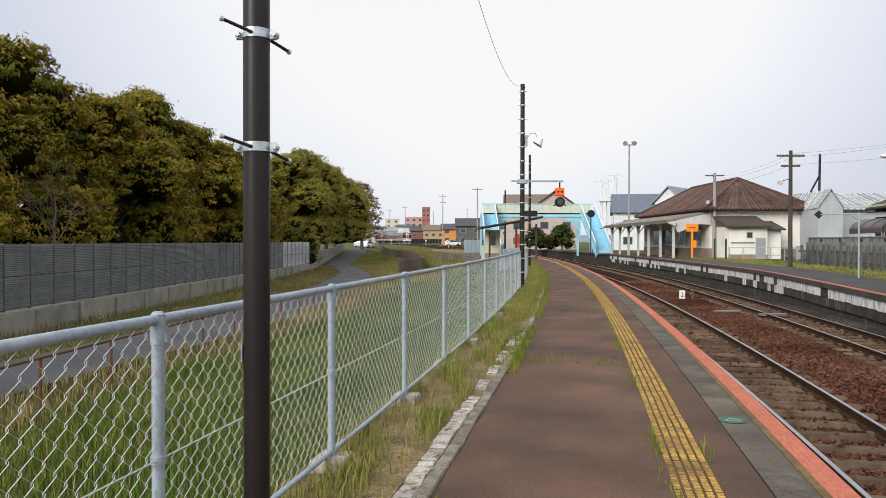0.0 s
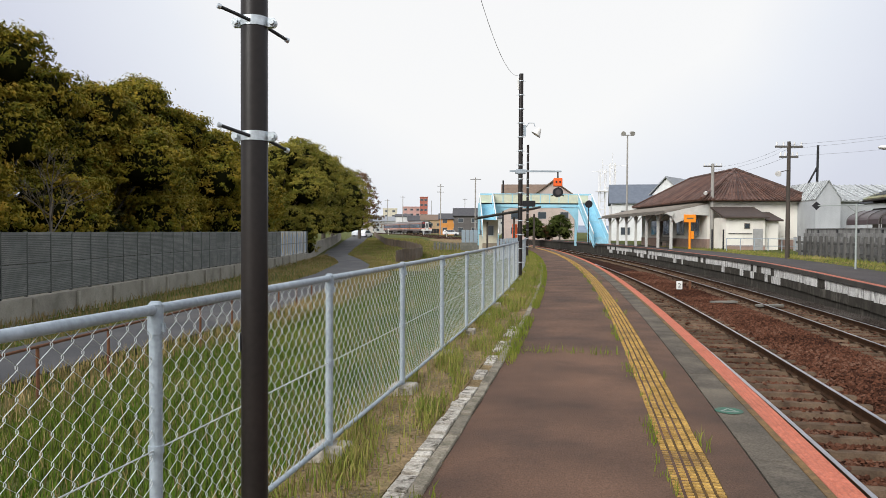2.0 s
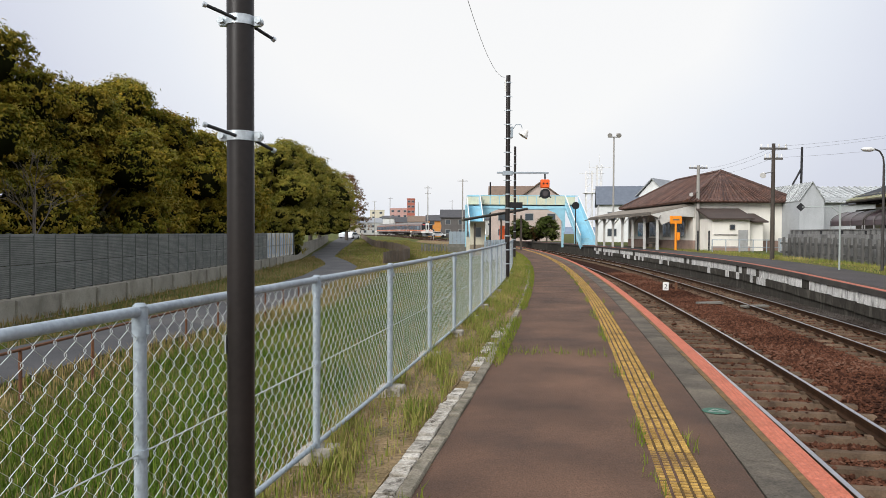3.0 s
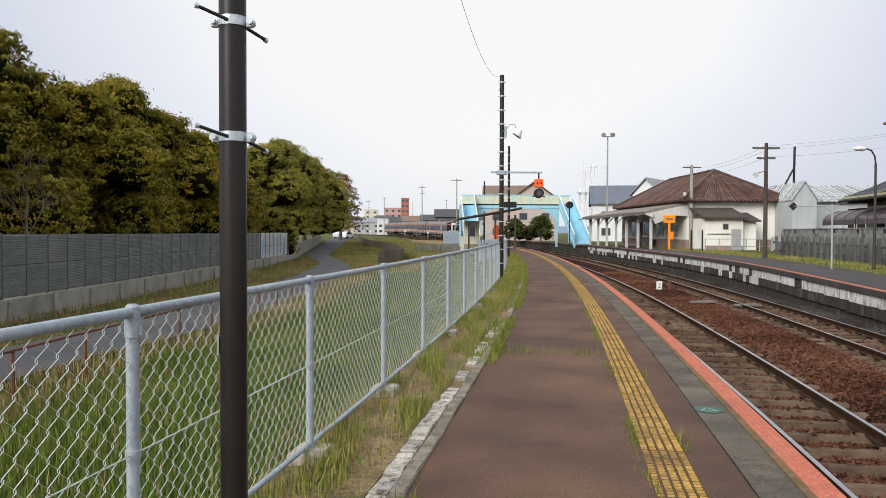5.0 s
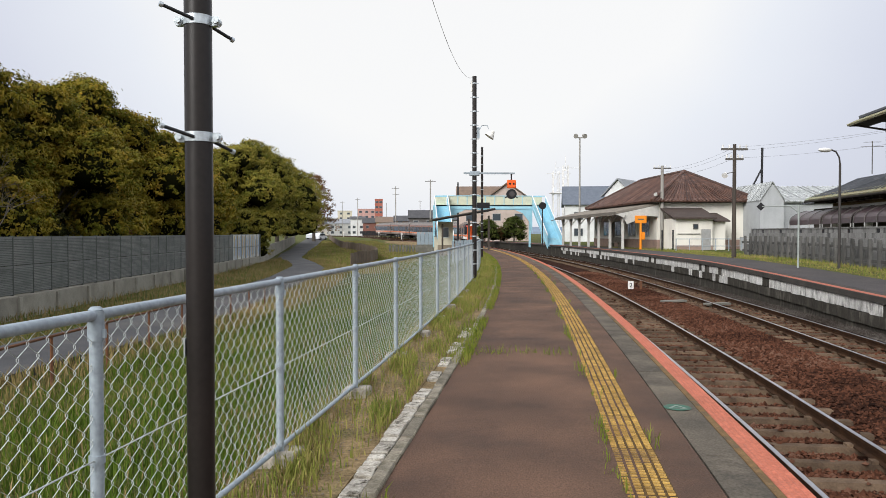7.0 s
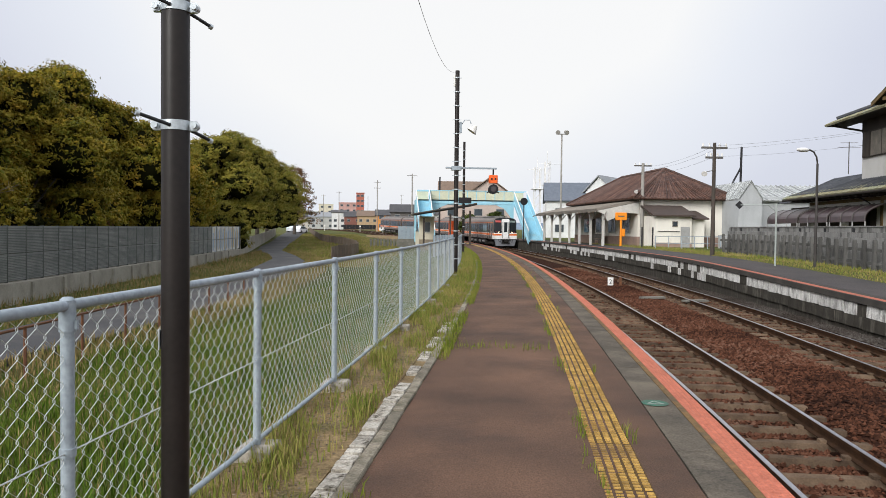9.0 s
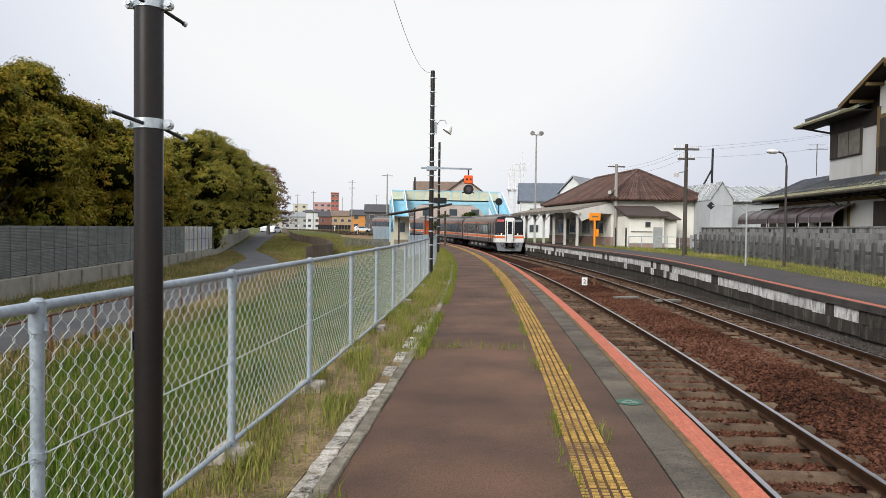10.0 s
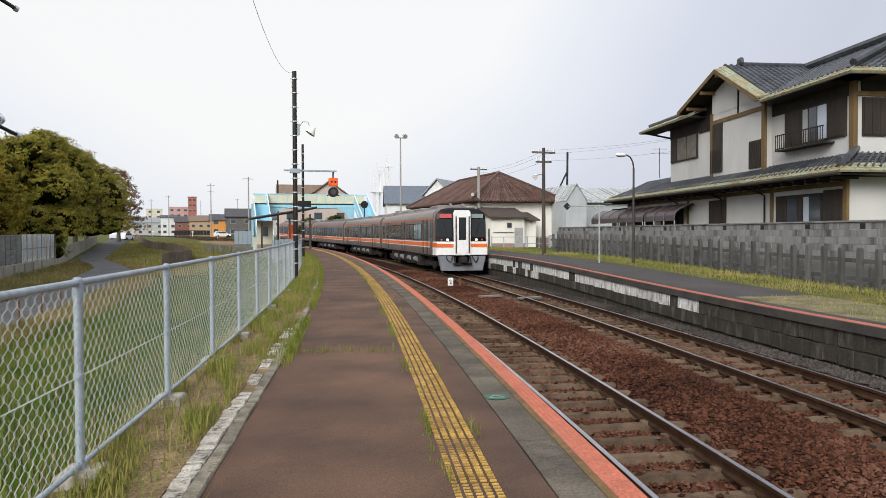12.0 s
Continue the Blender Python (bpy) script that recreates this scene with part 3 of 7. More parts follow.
tagged(link_bm("rail_stub", B(-0.05, -0.04, 0, 0.05, 0.04, 0.42, bevel=0.01), M_RUST), "short rusty steel stub post standing in ballast", "post").matrix_basis = at_line(31.3, 5.15, Z_GROUND)
for k, (s, o) in enumerate([(25.5, 5.1), (24.6, 6.3)]):
    tagged(link_bm("concrete_trough_lid", B(-0.45, -0.13, 0, 0.45, 0.13, 0.07, bevel=0.01), M_CONCRETE), "pale concrete lid lying on the ballast", "slab").matrix_basis = at_line(s, o, Z_GROUND + 0.06) @ pose(0, 0, 0, 0, 0, 20)

# ---- chain-link fence along the platform ----
fence = thing("chain_link_fence", "light grey galvanised chain-link fence along the platform", "fence")
H_F = 1.205
post0 = link_bm("fence_post", rod(R((0, 0, -0.2), (0, 0, H_F), 0.0255, n=12), (0, 0, H_F), (0, 0, H_F + 0.012), 0.029, 0.018, n=12), M_GALV, fence)
clamp0 = link_bm("post_clamp", box(R((0, 0, H_F - 0.12), (0, 0, H_F - 0.004), 0.031, n=12), 0.026, -0.006, H_F - 0.11, 0.042, 0.006, H_F - 0.075), M_GALV, post0)
M_FOOTING = surface("pale_footing_concrete", (0.414, 0.3795, 0.322), (0.2875, 0.2645, 0.2185), 6, 0.9, fine=60, bump=0.4, c3=(0.161, 0.138, 0.1035), scale3=5, amount3=0.7, spec=0.1)
clamp1 = link_bm("wire_clamp", R((0, 0, 0.604), (0, 0, 0.636), 0.031, n=12), M_GALV, post0)
foot0 = link_bm("footing", B(-0.11, -0.14, -0.4, 0.13, 0.14, 0.06, bevel=0.015), M_FOOTING, fence)
# mesh panel: bent wires hooked into one another
P = 0.098
W2, HB, HT = 2.0, 0.10, 1.19
vs, fs = [], []
wr = 0.0018
def wire(points, r):
    base = len(vs)
    for (y, z, x) in points:
        vs.extend([(x + r, y, z), (x - r * 0.5, y + r * 0.87, z), (x - r * 0.5, y - r * 0.87, z)])
    for i in range(len(points) - 1):
        a = base + i * 3
        for k in range(3):
            fs.append((a + k, a + (k + 1) % 3, a + 3 + (k + 1) % 3, a + 3 + k))
nz = int((HT - HB) / (P / 2))
def knuckled(corner_points):
    """Round off each bend of a zigzag."""
    out = [corner_points[0]]
    for a, b, c in zip(corner_points[:-2], corner_points[1:-1], corner_points[2:]):
        for f, e in ((0.26, a), (0.09, a), (0.09, c), (0.26, c)):
            out.append((b[0] + (e[0] - b[0]) * f * (1.0 if f > 0.2 else 0.75), b[1] + (e[1] - b[1]) * f, b[2] * (1 - f)))
    return out + [corner_points[-1]]
for i in range(int(W2 / P) + 1):
    y0 = i * P
    pts = []
    for j in range(nz + 1):
        y = y0 + (P * 0.55 if j % 2 else -0.05 * P)
        pts.append((min(max(y, 0), W2), HB + j * P / 2, 0.004 if j % 2 else -0.004))
    wire(knuckled(pts), wr)
    pts = [(min(max(y0 + (-P * 0.55 + P if j % 2 else P * 1.05), 0), W2), z, -x) for j, (y, z, x) in enumerate(pts)]
    wire(knuckled(pts), wr)
panel_mesh = bpy.data.meshes.new("chain_link_panel")
panel_mesh.from_pydata(vs, [], fs)
panel_mesh.materials.append(M_WIRE)
bm = bmesh.new()
rod(bm, (0, 0, H_F - 0.02), (0, 2.0, H_F - 0.02), 0.0218, n=12)
rail0 = link_bm("top_rail", bm, M_GALV, fence)
low0 = link_bm("bottom_rail", R((0, 0, 0.085), (0, 2.0, 0.085), 0.017, n=10), M_GALV, fence)
mid0 = link_bm("tension_wire", R((0.005, 0, 0.62), (0.005, 2.0, 0.62), 0.0036, n=6), M_WIRE, fence)
first = True
for i in range(-2, 19):
    s = 4.62 + (i - 1) * 2.0
    a, b = along(s, O_FENCE), along(s + 2.0, O_FENCE)
    d = b - a
    m = Matrix.Translation(a) @ Matrix.Rotation(-math.atan2(d.x, d.y), 4, "Z")
    if first:
        for o in (post0, foot0, rail0, low0, mid0):
            o.matrix_basis = m
        first = False
    else:
        p = share("fence_post", post0.data, fence, m)
        share("post_clamp", clamp0.data, p, Matrix.Identity(4))
        share("wire_clamp", clamp1.data, p, Matrix.Identity(4))
        for o in (foot0, rail0, low0, mid0):
            share(o.name.split(".")[0], o.data, fence, m)
    share("wire_mesh", panel_mesh, fence, m)

# ---- dark poles ----
def pole_band(bm, z, r):
    rod(bm, (0, 0, z - 0.02), (0, 0, z + 0.02), r + 0.004, n=20)
    for sx in (-1, 1):
        box(bm, sx * (r + 0.002), -0.012, z - 0.02, sx * (r + 0.030), 0.012, z + 0.02)


near_pole = thing("platform_pole", "dark brown steel pole with zinc step-bolt bands beside the fence", "pole", pose(-0.81, 3.15, 0))
part("shaft", R((0, 0, -0.25), (0, 0, 6.6), 0.0572, n=32), M_POLE, near_pole, smooth=False)
M_BOLT = surface("dark_step_bolt", (0.05, 0.052, 0.055), (0.03, 0.032, 0.034), 8, 0.4, metal=0.5, bump=0.05)
for z in (1.908, 2.395, 2.882, 3.37):
    bm = bmesh.new()
    pole_band(bm, z, 0.0572)
    bd = part("band", bm, M_ZINC, near_pole)
    for a, b in ((Vector((-0.005, -0.06, z - 0.004)), Vector((-0.105, -0.13, z + 0.028))), (Vector((0.05, 0.04, z - 0.012)), Vector((0.115, 0.095, z - 0.045)))):
        bolt = part("step_bolt", R(a, b, 0.0075, n=10), M_BOLT, bd, "dark steel step bolt")
        part("bolt_tip", R(b, b + (b - a).normalized() * 0.014, 0.0115, n=10), M_ZINC, bd)
    for sx in (-1, 1):
        part("nut", R((sx * 0.078, -0.03, z), (sx * 0.078, 0.03, z), 0.0135, n=6), M_ZINC, bd)
        part("washer", R((sx * 0.078, -0.016, z), (sx * 0.078, 0.016, z), 0.019, n=14), M_ZINC, bd)
part("tag", B(-0.062, -0.03, 0.98, -0.056, 0.012, 1.06), M_ZINC, near_pole)

pole2 = thing("signal_pole", "tall dark steel pole with bands, bracket arm and platform lamp", "pole", pose(2.57, 23.5, 0))
part("shaft", R((0, 0, -0.2), (0, 0, 6.6), 0.075, 0.07, n=20), M_POLE, pole2)
for k in range(14):
    z = 0.5 + k * 0.45
    bd = part("band", R((0, 0, z), (0, 0, z + 0.035), 0.083, n=16), M_ZINC, pole2)
    part("step_bolt", R((-0.14, 0, z + 0.017), (-0.08, 0, z + 0.017), 0.008, n=6), M_ZINC, bd)
    part("step_bolt", R((0.08, 0, z + 0.017), (0.14, 0, z + 0.017), 0.008, n=6), M_ZINC, bd)
arm = part("bracket_arm", B(-0.35, -0.05, 3.44, 1.32, 0.05, 3.49), M_GALV, pole2)
part("clamp", B(-0.16, -0.1, 3.38, 0.16, 0.1, 3.52, bevel=0.01), M_GALV, arm)
bm = bmesh.new()
tube(bm, [(0.08, 0, 4.75), (0.25, 0, 5.02), (0.42, 0, 5.02), (0.46, 0, 4.9)], 0.014)
box(bm, 0.08, -0.05, 4.6, 0.16, 0.05, 4.95)
lampar = part("lamp_arm", bm, M_GALV, pole2)
bm = R((0.5, 0, 4.66), (0.5, 0, 4.9), 0.17, 0.05, n=16)
bmesh.ops.transform(bm, matrix=Matrix.Translation((0.5, 0, 4.78)) @ Matrix.Rotation(radians(35), 4, "Y") @ Matrix.Translation((-0.44, 0, -4.78)), verts=bm.verts[:])
part("lamp_shade", bm, M_WPAINT, pole2, "white enamel lamp shade")
part("insulator", R((-0.09, 0, 6.1), (-0.09, 0, 6.45), 0.03, n=8), M_WPAINT, pole2)

# signal head hanging from the bracket arm
M_SIG_ORANGE = surface("orange_signal_box", (0.85, 0.14, 0.03), (0.75, 0.11, 0.025), 6, 0.5, bump=0.05, c3=(0.5, 0.1, 0.03), scale3=4, amount3=0.4)
sig = thing("warning_signal", "orange box signal with a round black lamp below the arm", "signal", pose(3.78, 23.5, 3.45))
part("hanger", R((0, 0, -0.22), (0, 0, 0.02), 0.025, n=8), M_BLACK, sig)
part("box", B(-0.14, -0.09, -0.47, 0.14, 0.09, -0.2, bevel=0.02), M_SIG_ORANGE, sig, "bright orange signal box")
bm = bmesh.new()
for x in (-0.06, 0.06):
    rod(bm, (x, -0.1, -0.33), (x, -0.085, -0.33), 0.03, n=10)
part("lens", bm, M_BLACK, sig)
bm = R((0, -0.1, -0.66), (0, 0.06, -0.66), 0.16, n=20)
rod(bm, (-0.2, 0, -0.78), (-0.1, 0, -0.72), 0.02, n=6)
rod(bm, (0.2, 0, -0.78), (0.1, 0, -0.72), 0.02, n=6)
part("lamp", bm, M_BLACK, sig)
part("lamp_glass", R((0, -0.115, -0.66), (0, -0.101, -0.66), 0.09, n=20), glass("dark_lens", (0.05, 0.04, 0.04)), sig)

pole3 = thing("platform_pole", "thin dark steel pole with bands further along the platform", "pole", pose(5.14, 43.0, 0))
part("shaft", R((0, 0, -0.2), (0, 0, 6.65), 0.075, 0.07, n=14), M_POLE, pole3)
for k in range(12):
    part("band", R((0, 0, 0.6 + k * 0.5), (0, 0, 0.64 + k * 0.5), 0.085, n=12), M_ZINC, pole3)
part("box", B(-0.3, -0.1, 3.0, 0.45, 0.1, 3.35), M_BLACK, pole3)
# overhead wire from the pole, sagging towards and above the viewer
M_CABLE = surface("cable_sheath", (0.13, 0.13, 0.135), (0.10, 0.10, 0.105), 3, 0.6, bump=0.0)
bm = bmesh.new()
a, b = Vector((2.5, 23.45, 6.55)), Vector((-0.81, 3.15, 6.5))
pts = []
for i in range(25):
    f = i / 24
    pts.append(a.lerp(b, f) - Vector((0, 0, 1.22 * 4 * f * (1 - f))))
tube(bm, pts, 0.0045, n=5)
tagged(link_bm("overhead_cable", bm, M_CABLE), "thin grey overhead cable sagging from the pole", "cable")

# ---- the train: four diesel cars ----
M_STEEL = surface("stainless_body", (0.205, 0.155, 0.132), (0.15, 0.114, 0.096), 2, 0.38, metal=0.4, fine=30, bump=0.04, c3=(0.128, 0.104, 0.088), scale3=0.8, amount3=0.6)
M_ROOF = surface("sooty_roof", (0.22, 0.21, 0.20), (0.15, 0.14, 0.135), 2, 0.8, bump=0.1)
M_TR_ORANGE = surface("orange_stripe", (0.72, 0.165, 0.032), (0.60, 0.135, 0.028), 3, 0.45, bump=0.02)
M_TR_WHITE = surface("white_front_paint", (0.80, 0.79, 0.77), (0.72, 0.71, 0.69), 3, 0.4, bump=0.02, c3=(0.6, 0.56, 0.5), scale3=1.5, amount3=0.4)
M_TR_GREY = surface("grey_skirt_paint", (0.21, 0.217, 0.231), (0.168, 0.175, 0.189), 3, 0.5, bump=0.05)
M_TR_BLACK = surface("black_front_mask", (0.012, 0.012, 0.013), (0.01, 0.01, 0.011), 3, 0.3, bump=0.0, spec=0.15)
M_UNDER = surface("grimy_underframe", (0.03, 0.026, 0.023), (0.018, 0.016, 0.015), 5, 0.85, bump=0.2)
M_TGLASS = glass("tinted_train_glass", (0.020, 0.023, 0.026), 0.12, 0.25)
M_TGLASS2 = glass("pale_curtained_glass", (0.16, 0.22, 0.23), 0.06)
M_HEADLIGHT = surface("lit_headlight", (1.0, 0.86, 0.62), (1.0, 0.86, 0.62), 3, 0.3, bump=0.0, glow=1.0)
M_ROLLSIGN_R = surface("red_lit_rollsign", (0.50, 0.10, 0.09), (0.28, 0.06, 0.06), 30, 0.4, bump=0.0, glow=0.35)
M_ROLLSIGN_G = surface("pale_rollsign", (0.35, 0.42, 0.40), (0.12, 0.14, 0.14), 40, 0.4, bump=0.0)
CAR, WID = 20.8, 1.40


def section(half, z0, z1):
    """Half-rounded car body outline."""
    return [(-half, z0), (half, z0), (half, z1 - 0.55), (half - 0.06, z1 - 0.3), (half - 0.28, z1 - 0.1), (half - 0.7, z1), (-half + 0.7, z1), (-half + 0.28, z1 - 0.1), (-half + 0.06, z1 - 0.3), (-half, z1 - 0.55)]


def bogie(parent, y):
    bm = bmesh.new()
    for x in (-0.95, 0.95):
        box(bm, x - 0.09, y - 1.5, 0.38, x + 0.09, y + 1.5, 0.62)
        for dy in (-1.05, 1.05):
            box(bm, x - 0.12, y + dy - 0.18, 0.28, x + 0.12, y + dy + 0.18, 0.56)
        rod(bm, (x, y - 0.3, 0.62), (x, y - 0.3, 0.95), 0.14, n=10)
        rod(bm, (x, y + 0.3, 0.62), (x, y + 0.3, 0.95), 0.14, n=10)
    box(bm, -0.9, y - 0.3, 0.4, 0.9, y + 0.3, 0.7)
    b = part("bogie", bm, M_UNDER, parent)
    for dy in (-1.05, 1.05):
        bm = bmesh.new()
        for x in (-0.56, 0.56):
            rod(bm, (x - 0.06, y + dy, 0.43), (x + 0.06, y + dy, 0.43), 0.43, n=20)
        rod(bm, (-0.56, y + dy, 0.43), (0.56, y + dy, 0.43), 0.08, n=8)
        part("wheelset", bm, M_UNDER, b)


def rail_car(cab, label):
    """Origin on the rail head at the car's leading end; the car reaches along +y."""
    car = thing("rail_car", label, "train car", group="cars of the train")
    y0 = 0.35 if cab else 0.25
    body = part("body", prism(bmesh.new(), section(WID, 1.02, 3.58), y0, CAR - 0.05), M_STEEL, car)
    part("roof_panel", prism(bmesh.new(), [(-0.95, 3.52), (0.95, 3.52), (0.85, 3.615), (-0.85, 3.615)], y0 + 0.3, CAR - 0.3), M_ROOF, car)
    for y, L in ((3.2, 2.2), (8.2, 2.6), (13.2, 2.6), (17.6, 1.8)):
        part("roof_unit", B(-0.62, y, 3.6, 0.62, y + L, 3.82, bevel=0.06), M_ROOF, car)
    for sx in (-1, 1):
        x = sx * WID
        def face(name, ya, yb, za, zb, mat, t=0.012, parent=car):
            return part(name, B(x - 0.01 * sx, ya, za, x + sx * t, yb, zb), mat, parent)
        face("orange_band", y0 + (1.15 if cab else 0.1), CAR - 0.15, 1.47, 1.70, M_TR_ORANGE)
        face("white_line", y0 + 0.1, CAR - 0.15, 1.70, 1.745, M_TR_WHITE, 0.011)
        face("white_line", y0 + 0.1, CAR - 0.15, 1.42, 1.465, M_TR_WHITE, 0.011)
        face("upper_line", y0 + 0.1, CAR - 0.15, 2.98, 3.03, M_TR_ORANGE, 0.011)
        doors = (2.5, 9.9, 17.4)
        for yd in doors:
            d = face("door", yd, yd + 1.0, 1.12, 2.98, M_STEEL, 0.008)
            face("door_groove", yd - 0.14, yd, 1.06, 3.0, M_UNDER, 0.022)
            face("door_groove", yd + 1.0, yd + 1.14, 1.06, 3.0, M_UNDER, 0.022)
            face("door_window", yd + 0.14, yd + 0.86, 1.8, 2.8, M_TGLASS, 0.016, d)
        spans = [(4.15, 6.55), (6.75, 9.3), (11.5, 13.9), (14.1, 16.7), (19.1, 20.2)]
        if not cab:
            spans.append((0.7, 1.9))
        for k, (ya, yb) in enumerate(spans):
            w = face("window", ya, yb, 1.86, 2.74, M_TGLASS2 if (k == 0 and cab) else M_TGLASS, 0.015)
            bm = bmesh.new()
            ym = (ya + yb) / 2
            for a, b, c, d2 in ((ya - 0.05, ya, 1.82, 2.78), (yb, yb + 0.05, 1.82, 2.78), (ya - 0.05, yb + 0.05, 1.82, 1.86), (ya - 0.05, yb + 0.05, 2.74, 2.78), (ym - 0.03, ym + 0.03, 1.86, 2.74)):
                box(bm, x - 0.01 * sx, a, c, x + sx * 0.022, b, d2)
            part("window_frame", bm, M_UNDER, w)
        if cab:
            face("cab_door", 0.95, 1.55, 1.1, 2.95, M_STEEL, 0.02)
            face("cab_window", 1.0, 1.5, 1.95, 2.75, M_TGLASS, 0.026)
        # pilaster seams
        bm = bmesh.new()
        yy = y0 + 1.3
        while yy < CAR - 0.5:
            box(bm, x - 0.01 * sx, yy, 1.05, x + sx * 0.006, yy + 0.02, 3.0)
            yy += 1.06
        tagged(part("seam", bm, M_UNDER, car), kind="stuff")
    rr = random.Random(7)
    y = 5.2
    while y < 15.4:
        L = rr.uniform(0.8, 1.7)
        part("underfloor_box", B(-1.28, y, rr.uniform(0.25, 0.4), 1.25, y + L, 1.0, bevel=0.03), M_UNDER, car)
        y += L + rr.uniform(0.12, 0.35)
    for y in (6.0, 8.3, 11.1, 13.6):
        part("underfloor_tank", rod(R((-1.27, y, 0.62), (-1.27, y + 0.9, 0.62), 0.15, n=14), (1.27, y, 0.62), (1.27, y + 0.9, 0.62), 0.15, n=14), M_ROOF, car, "grey underfloor air tank")
    part("sole_bar", B(-1.33, y0, 0.92, 1.33, CAR - 0.1, 1.04), M_UNDER, car)
    bogie(car, 3.3)
    bogie(car, CAR - 3.3)
    part("gangway", B(-0.55, CAR - 0.06, 1.1, 0.55, CAR + 0.3, 3.2), M_UNDER, car)
    if not cab:
        return car
    # cab front, raked a little, with a central gangway door
    mask = bmesh.new()
    rings = []
    for inset, drop in ((0.0, 0.0), (0.02, 0.03), (0.16, 0.12)):
        ring = []
        for x, z in section(WID + 0.004, 1.03, 3.60):
            zz = z if z < 1.5 else z - drop
            xx = x - math.copysign(inset, x)
            front = 0.125 * max(0.0, zz - 1.92)
            ring.append(mask.verts.new((xx, (1.0, 0.10 + front, front)[len(rings)], zz)))
        rings.append(ring)
    for a, b in zip(rings[:-1], rings[1:]):
        for k in range(len(a)):
            mask.faces.new((a[k], a[(k + 1) % len(a)], b[(k + 1) % len(a)], b[k]))
    c = mask.verts.new((0, 0.0, 1.92))
    for k in range(len(rings[-1])):
        mask.faces.new((rings[-1][k], rings[-1][(k + 1) % len(rings[-1])], c))
    bmesh.ops.recalc_face_normals(mask, faces=mask.faces[:])
    part("front_mask", mask, M_TR_BLACK, car)
    part("front_panel", B(-WID + 0.01, -0.035, 1.03, WID - 0.01, 0.02, 1.76, bevel=0.02), M_TR_WHITE, car, "white lower front panel")
    for a, b in ((-WID - 0.004, -0.47), (0.47, WID + 0.004)):
        part("front_stripe", B(a, -0.045, 1.45, b, 0.0, 1.64), M_TR_ORANGE, car, "orange front stripe")
        sx = -1 if a < 0 else 1
        part("side_stripe", B(sx * (WID - 0.05), -0.03, 1.45, sx * (WID + 0.014), 1.5, 1.70), M_TR_ORANGE, car)
        part("side_panel", B(sx * (WID - 0.05), -0.02, 1.03, sx * (WID + 0.010), 1.0, 1.76), M_TR_WHITE, car)
        part("windscreen", prism(bmesh.new(), [(-0.006, 1.98), (0.118, 2.98), (0.2, 2.98), (0.1, 1.98)], min(a, b) + 0.09, max(a, b) - 0.09, m=Matrix.Rotation(radians(90), 4, "Z") @ Matrix.Diagonal((1, -1, 1, 1))), M_TGLASS, car)
        part("headlight", R((sx * 0.80, -0.06, 1.86), (sx * 0.80, 0.05, 1.86), 0.062, n=16), M_HEADLIGHT, car, "lit warm headlight")
        part("rollsign", B(sx * 0.55, 0.075, 3.02, sx * 1.2, 0.2, 3.25), M_ROLLSIGN_R if sx < 0 else M_ROLLSIGN_G, car)
    part("door_frame", prism(bmesh.new(), [(-0.45, 1.03), (0.45, 1.03), (0.45, 3.3), (0.36, 3.44), (-0.36, 3.44), (-0.45, 3.3)], -0.12, 0.3), M_TR_WHITE, car, "white central gangway door")
    dr = part("front_door", B(-0.30, -0.14, 1.2, 0.30, -0.1, 3.15, bevel=0.01), M_TR_WHITE, car)
    part("door_window", B(-0.2, -0.15, 1.85, 0.2, -0.135, 3.05, bevel=0.005), M_TGLASS, dr)
    bm = bmesh.new()
    for x in (-0.36, 0.36):
        rod(bm, (x, -0.16, 1.15), (x, -0.16, 3.1), 0.03, n=8)
    part("gangway_seal", bm, M_UNDER, car)
    bm = R((0, -0.17, 1.28), (0, -0.1, 1.28), 0.26, n=24)
    part("coupling_plate", bm, M_TR_WHITE, car, "round pale coupling plate")
    for sx in (-1, 1):
        part("jumper_cable", tube(bmesh.new(), [(sx * 0.55, -0.06, 1.0), (sx * 0.6, -0.2, 0.8), (sx * 0.7, -0.22, 0.66), (sx * 0.85, -0.12, 0.8), (sx * 0.88, -0.06, 0.98)], 0.03, n=6), M_UNDER, car)
        part("tail_lamp", R((sx * 1.12, -0.05, 1.86), (sx * 1.12, 0.05, 1.86), 0.045, n=12), M_ROLLSIGN_R, car)
    bm = B(-0.16, -0.55, 0.62, 0.16, 0.2, 0.95, bevel=0.03)
    rod(bm, (0, -0.55, 0.78), (0, -0.68, 0.78), 0.14, n=10)
    box(bm, -0.5, -0.2, 0.5, 0.5, 0.0, 0.62)
    for x in (-0.42, 0.42):
        rod(bm, (x, -0.2, 0.95), (x, -0.25, 0.5), 0.035, n=6)
    part("coupler", bm, M_UNDER, car)
    part("skirt", prism(bmesh.new(), [(-1.3, 0.98), (-0.5, 0.98), (-0.42, 0.62), (0.42, 0.62), (0.5, 0.98), (1.3, 0.98), (1.12, 0.2), (-1.12, 0.2)], -0.08, 0.25), M_TR_GREY, car, "pale grey snow-plough skirt")
    bm = bmesh.new()
    for sx in (-1, 1):
        tube(bm, [(sx * 0.75, -0.0, 2.02), (sx * 0.95, 0.03, 2.7)], 0.012, n=5)
    part("wiper", bm, M_UNDER, car)
    bm = bmesh.new()
    for x in (-0.35, 0.35):
        rod(bm, (x, 0.6, 3.6), (x, 1.2, 3.78), 0.05, 0.08, n=8)
    part("horn", bm, M_ROOF, car)
    return car


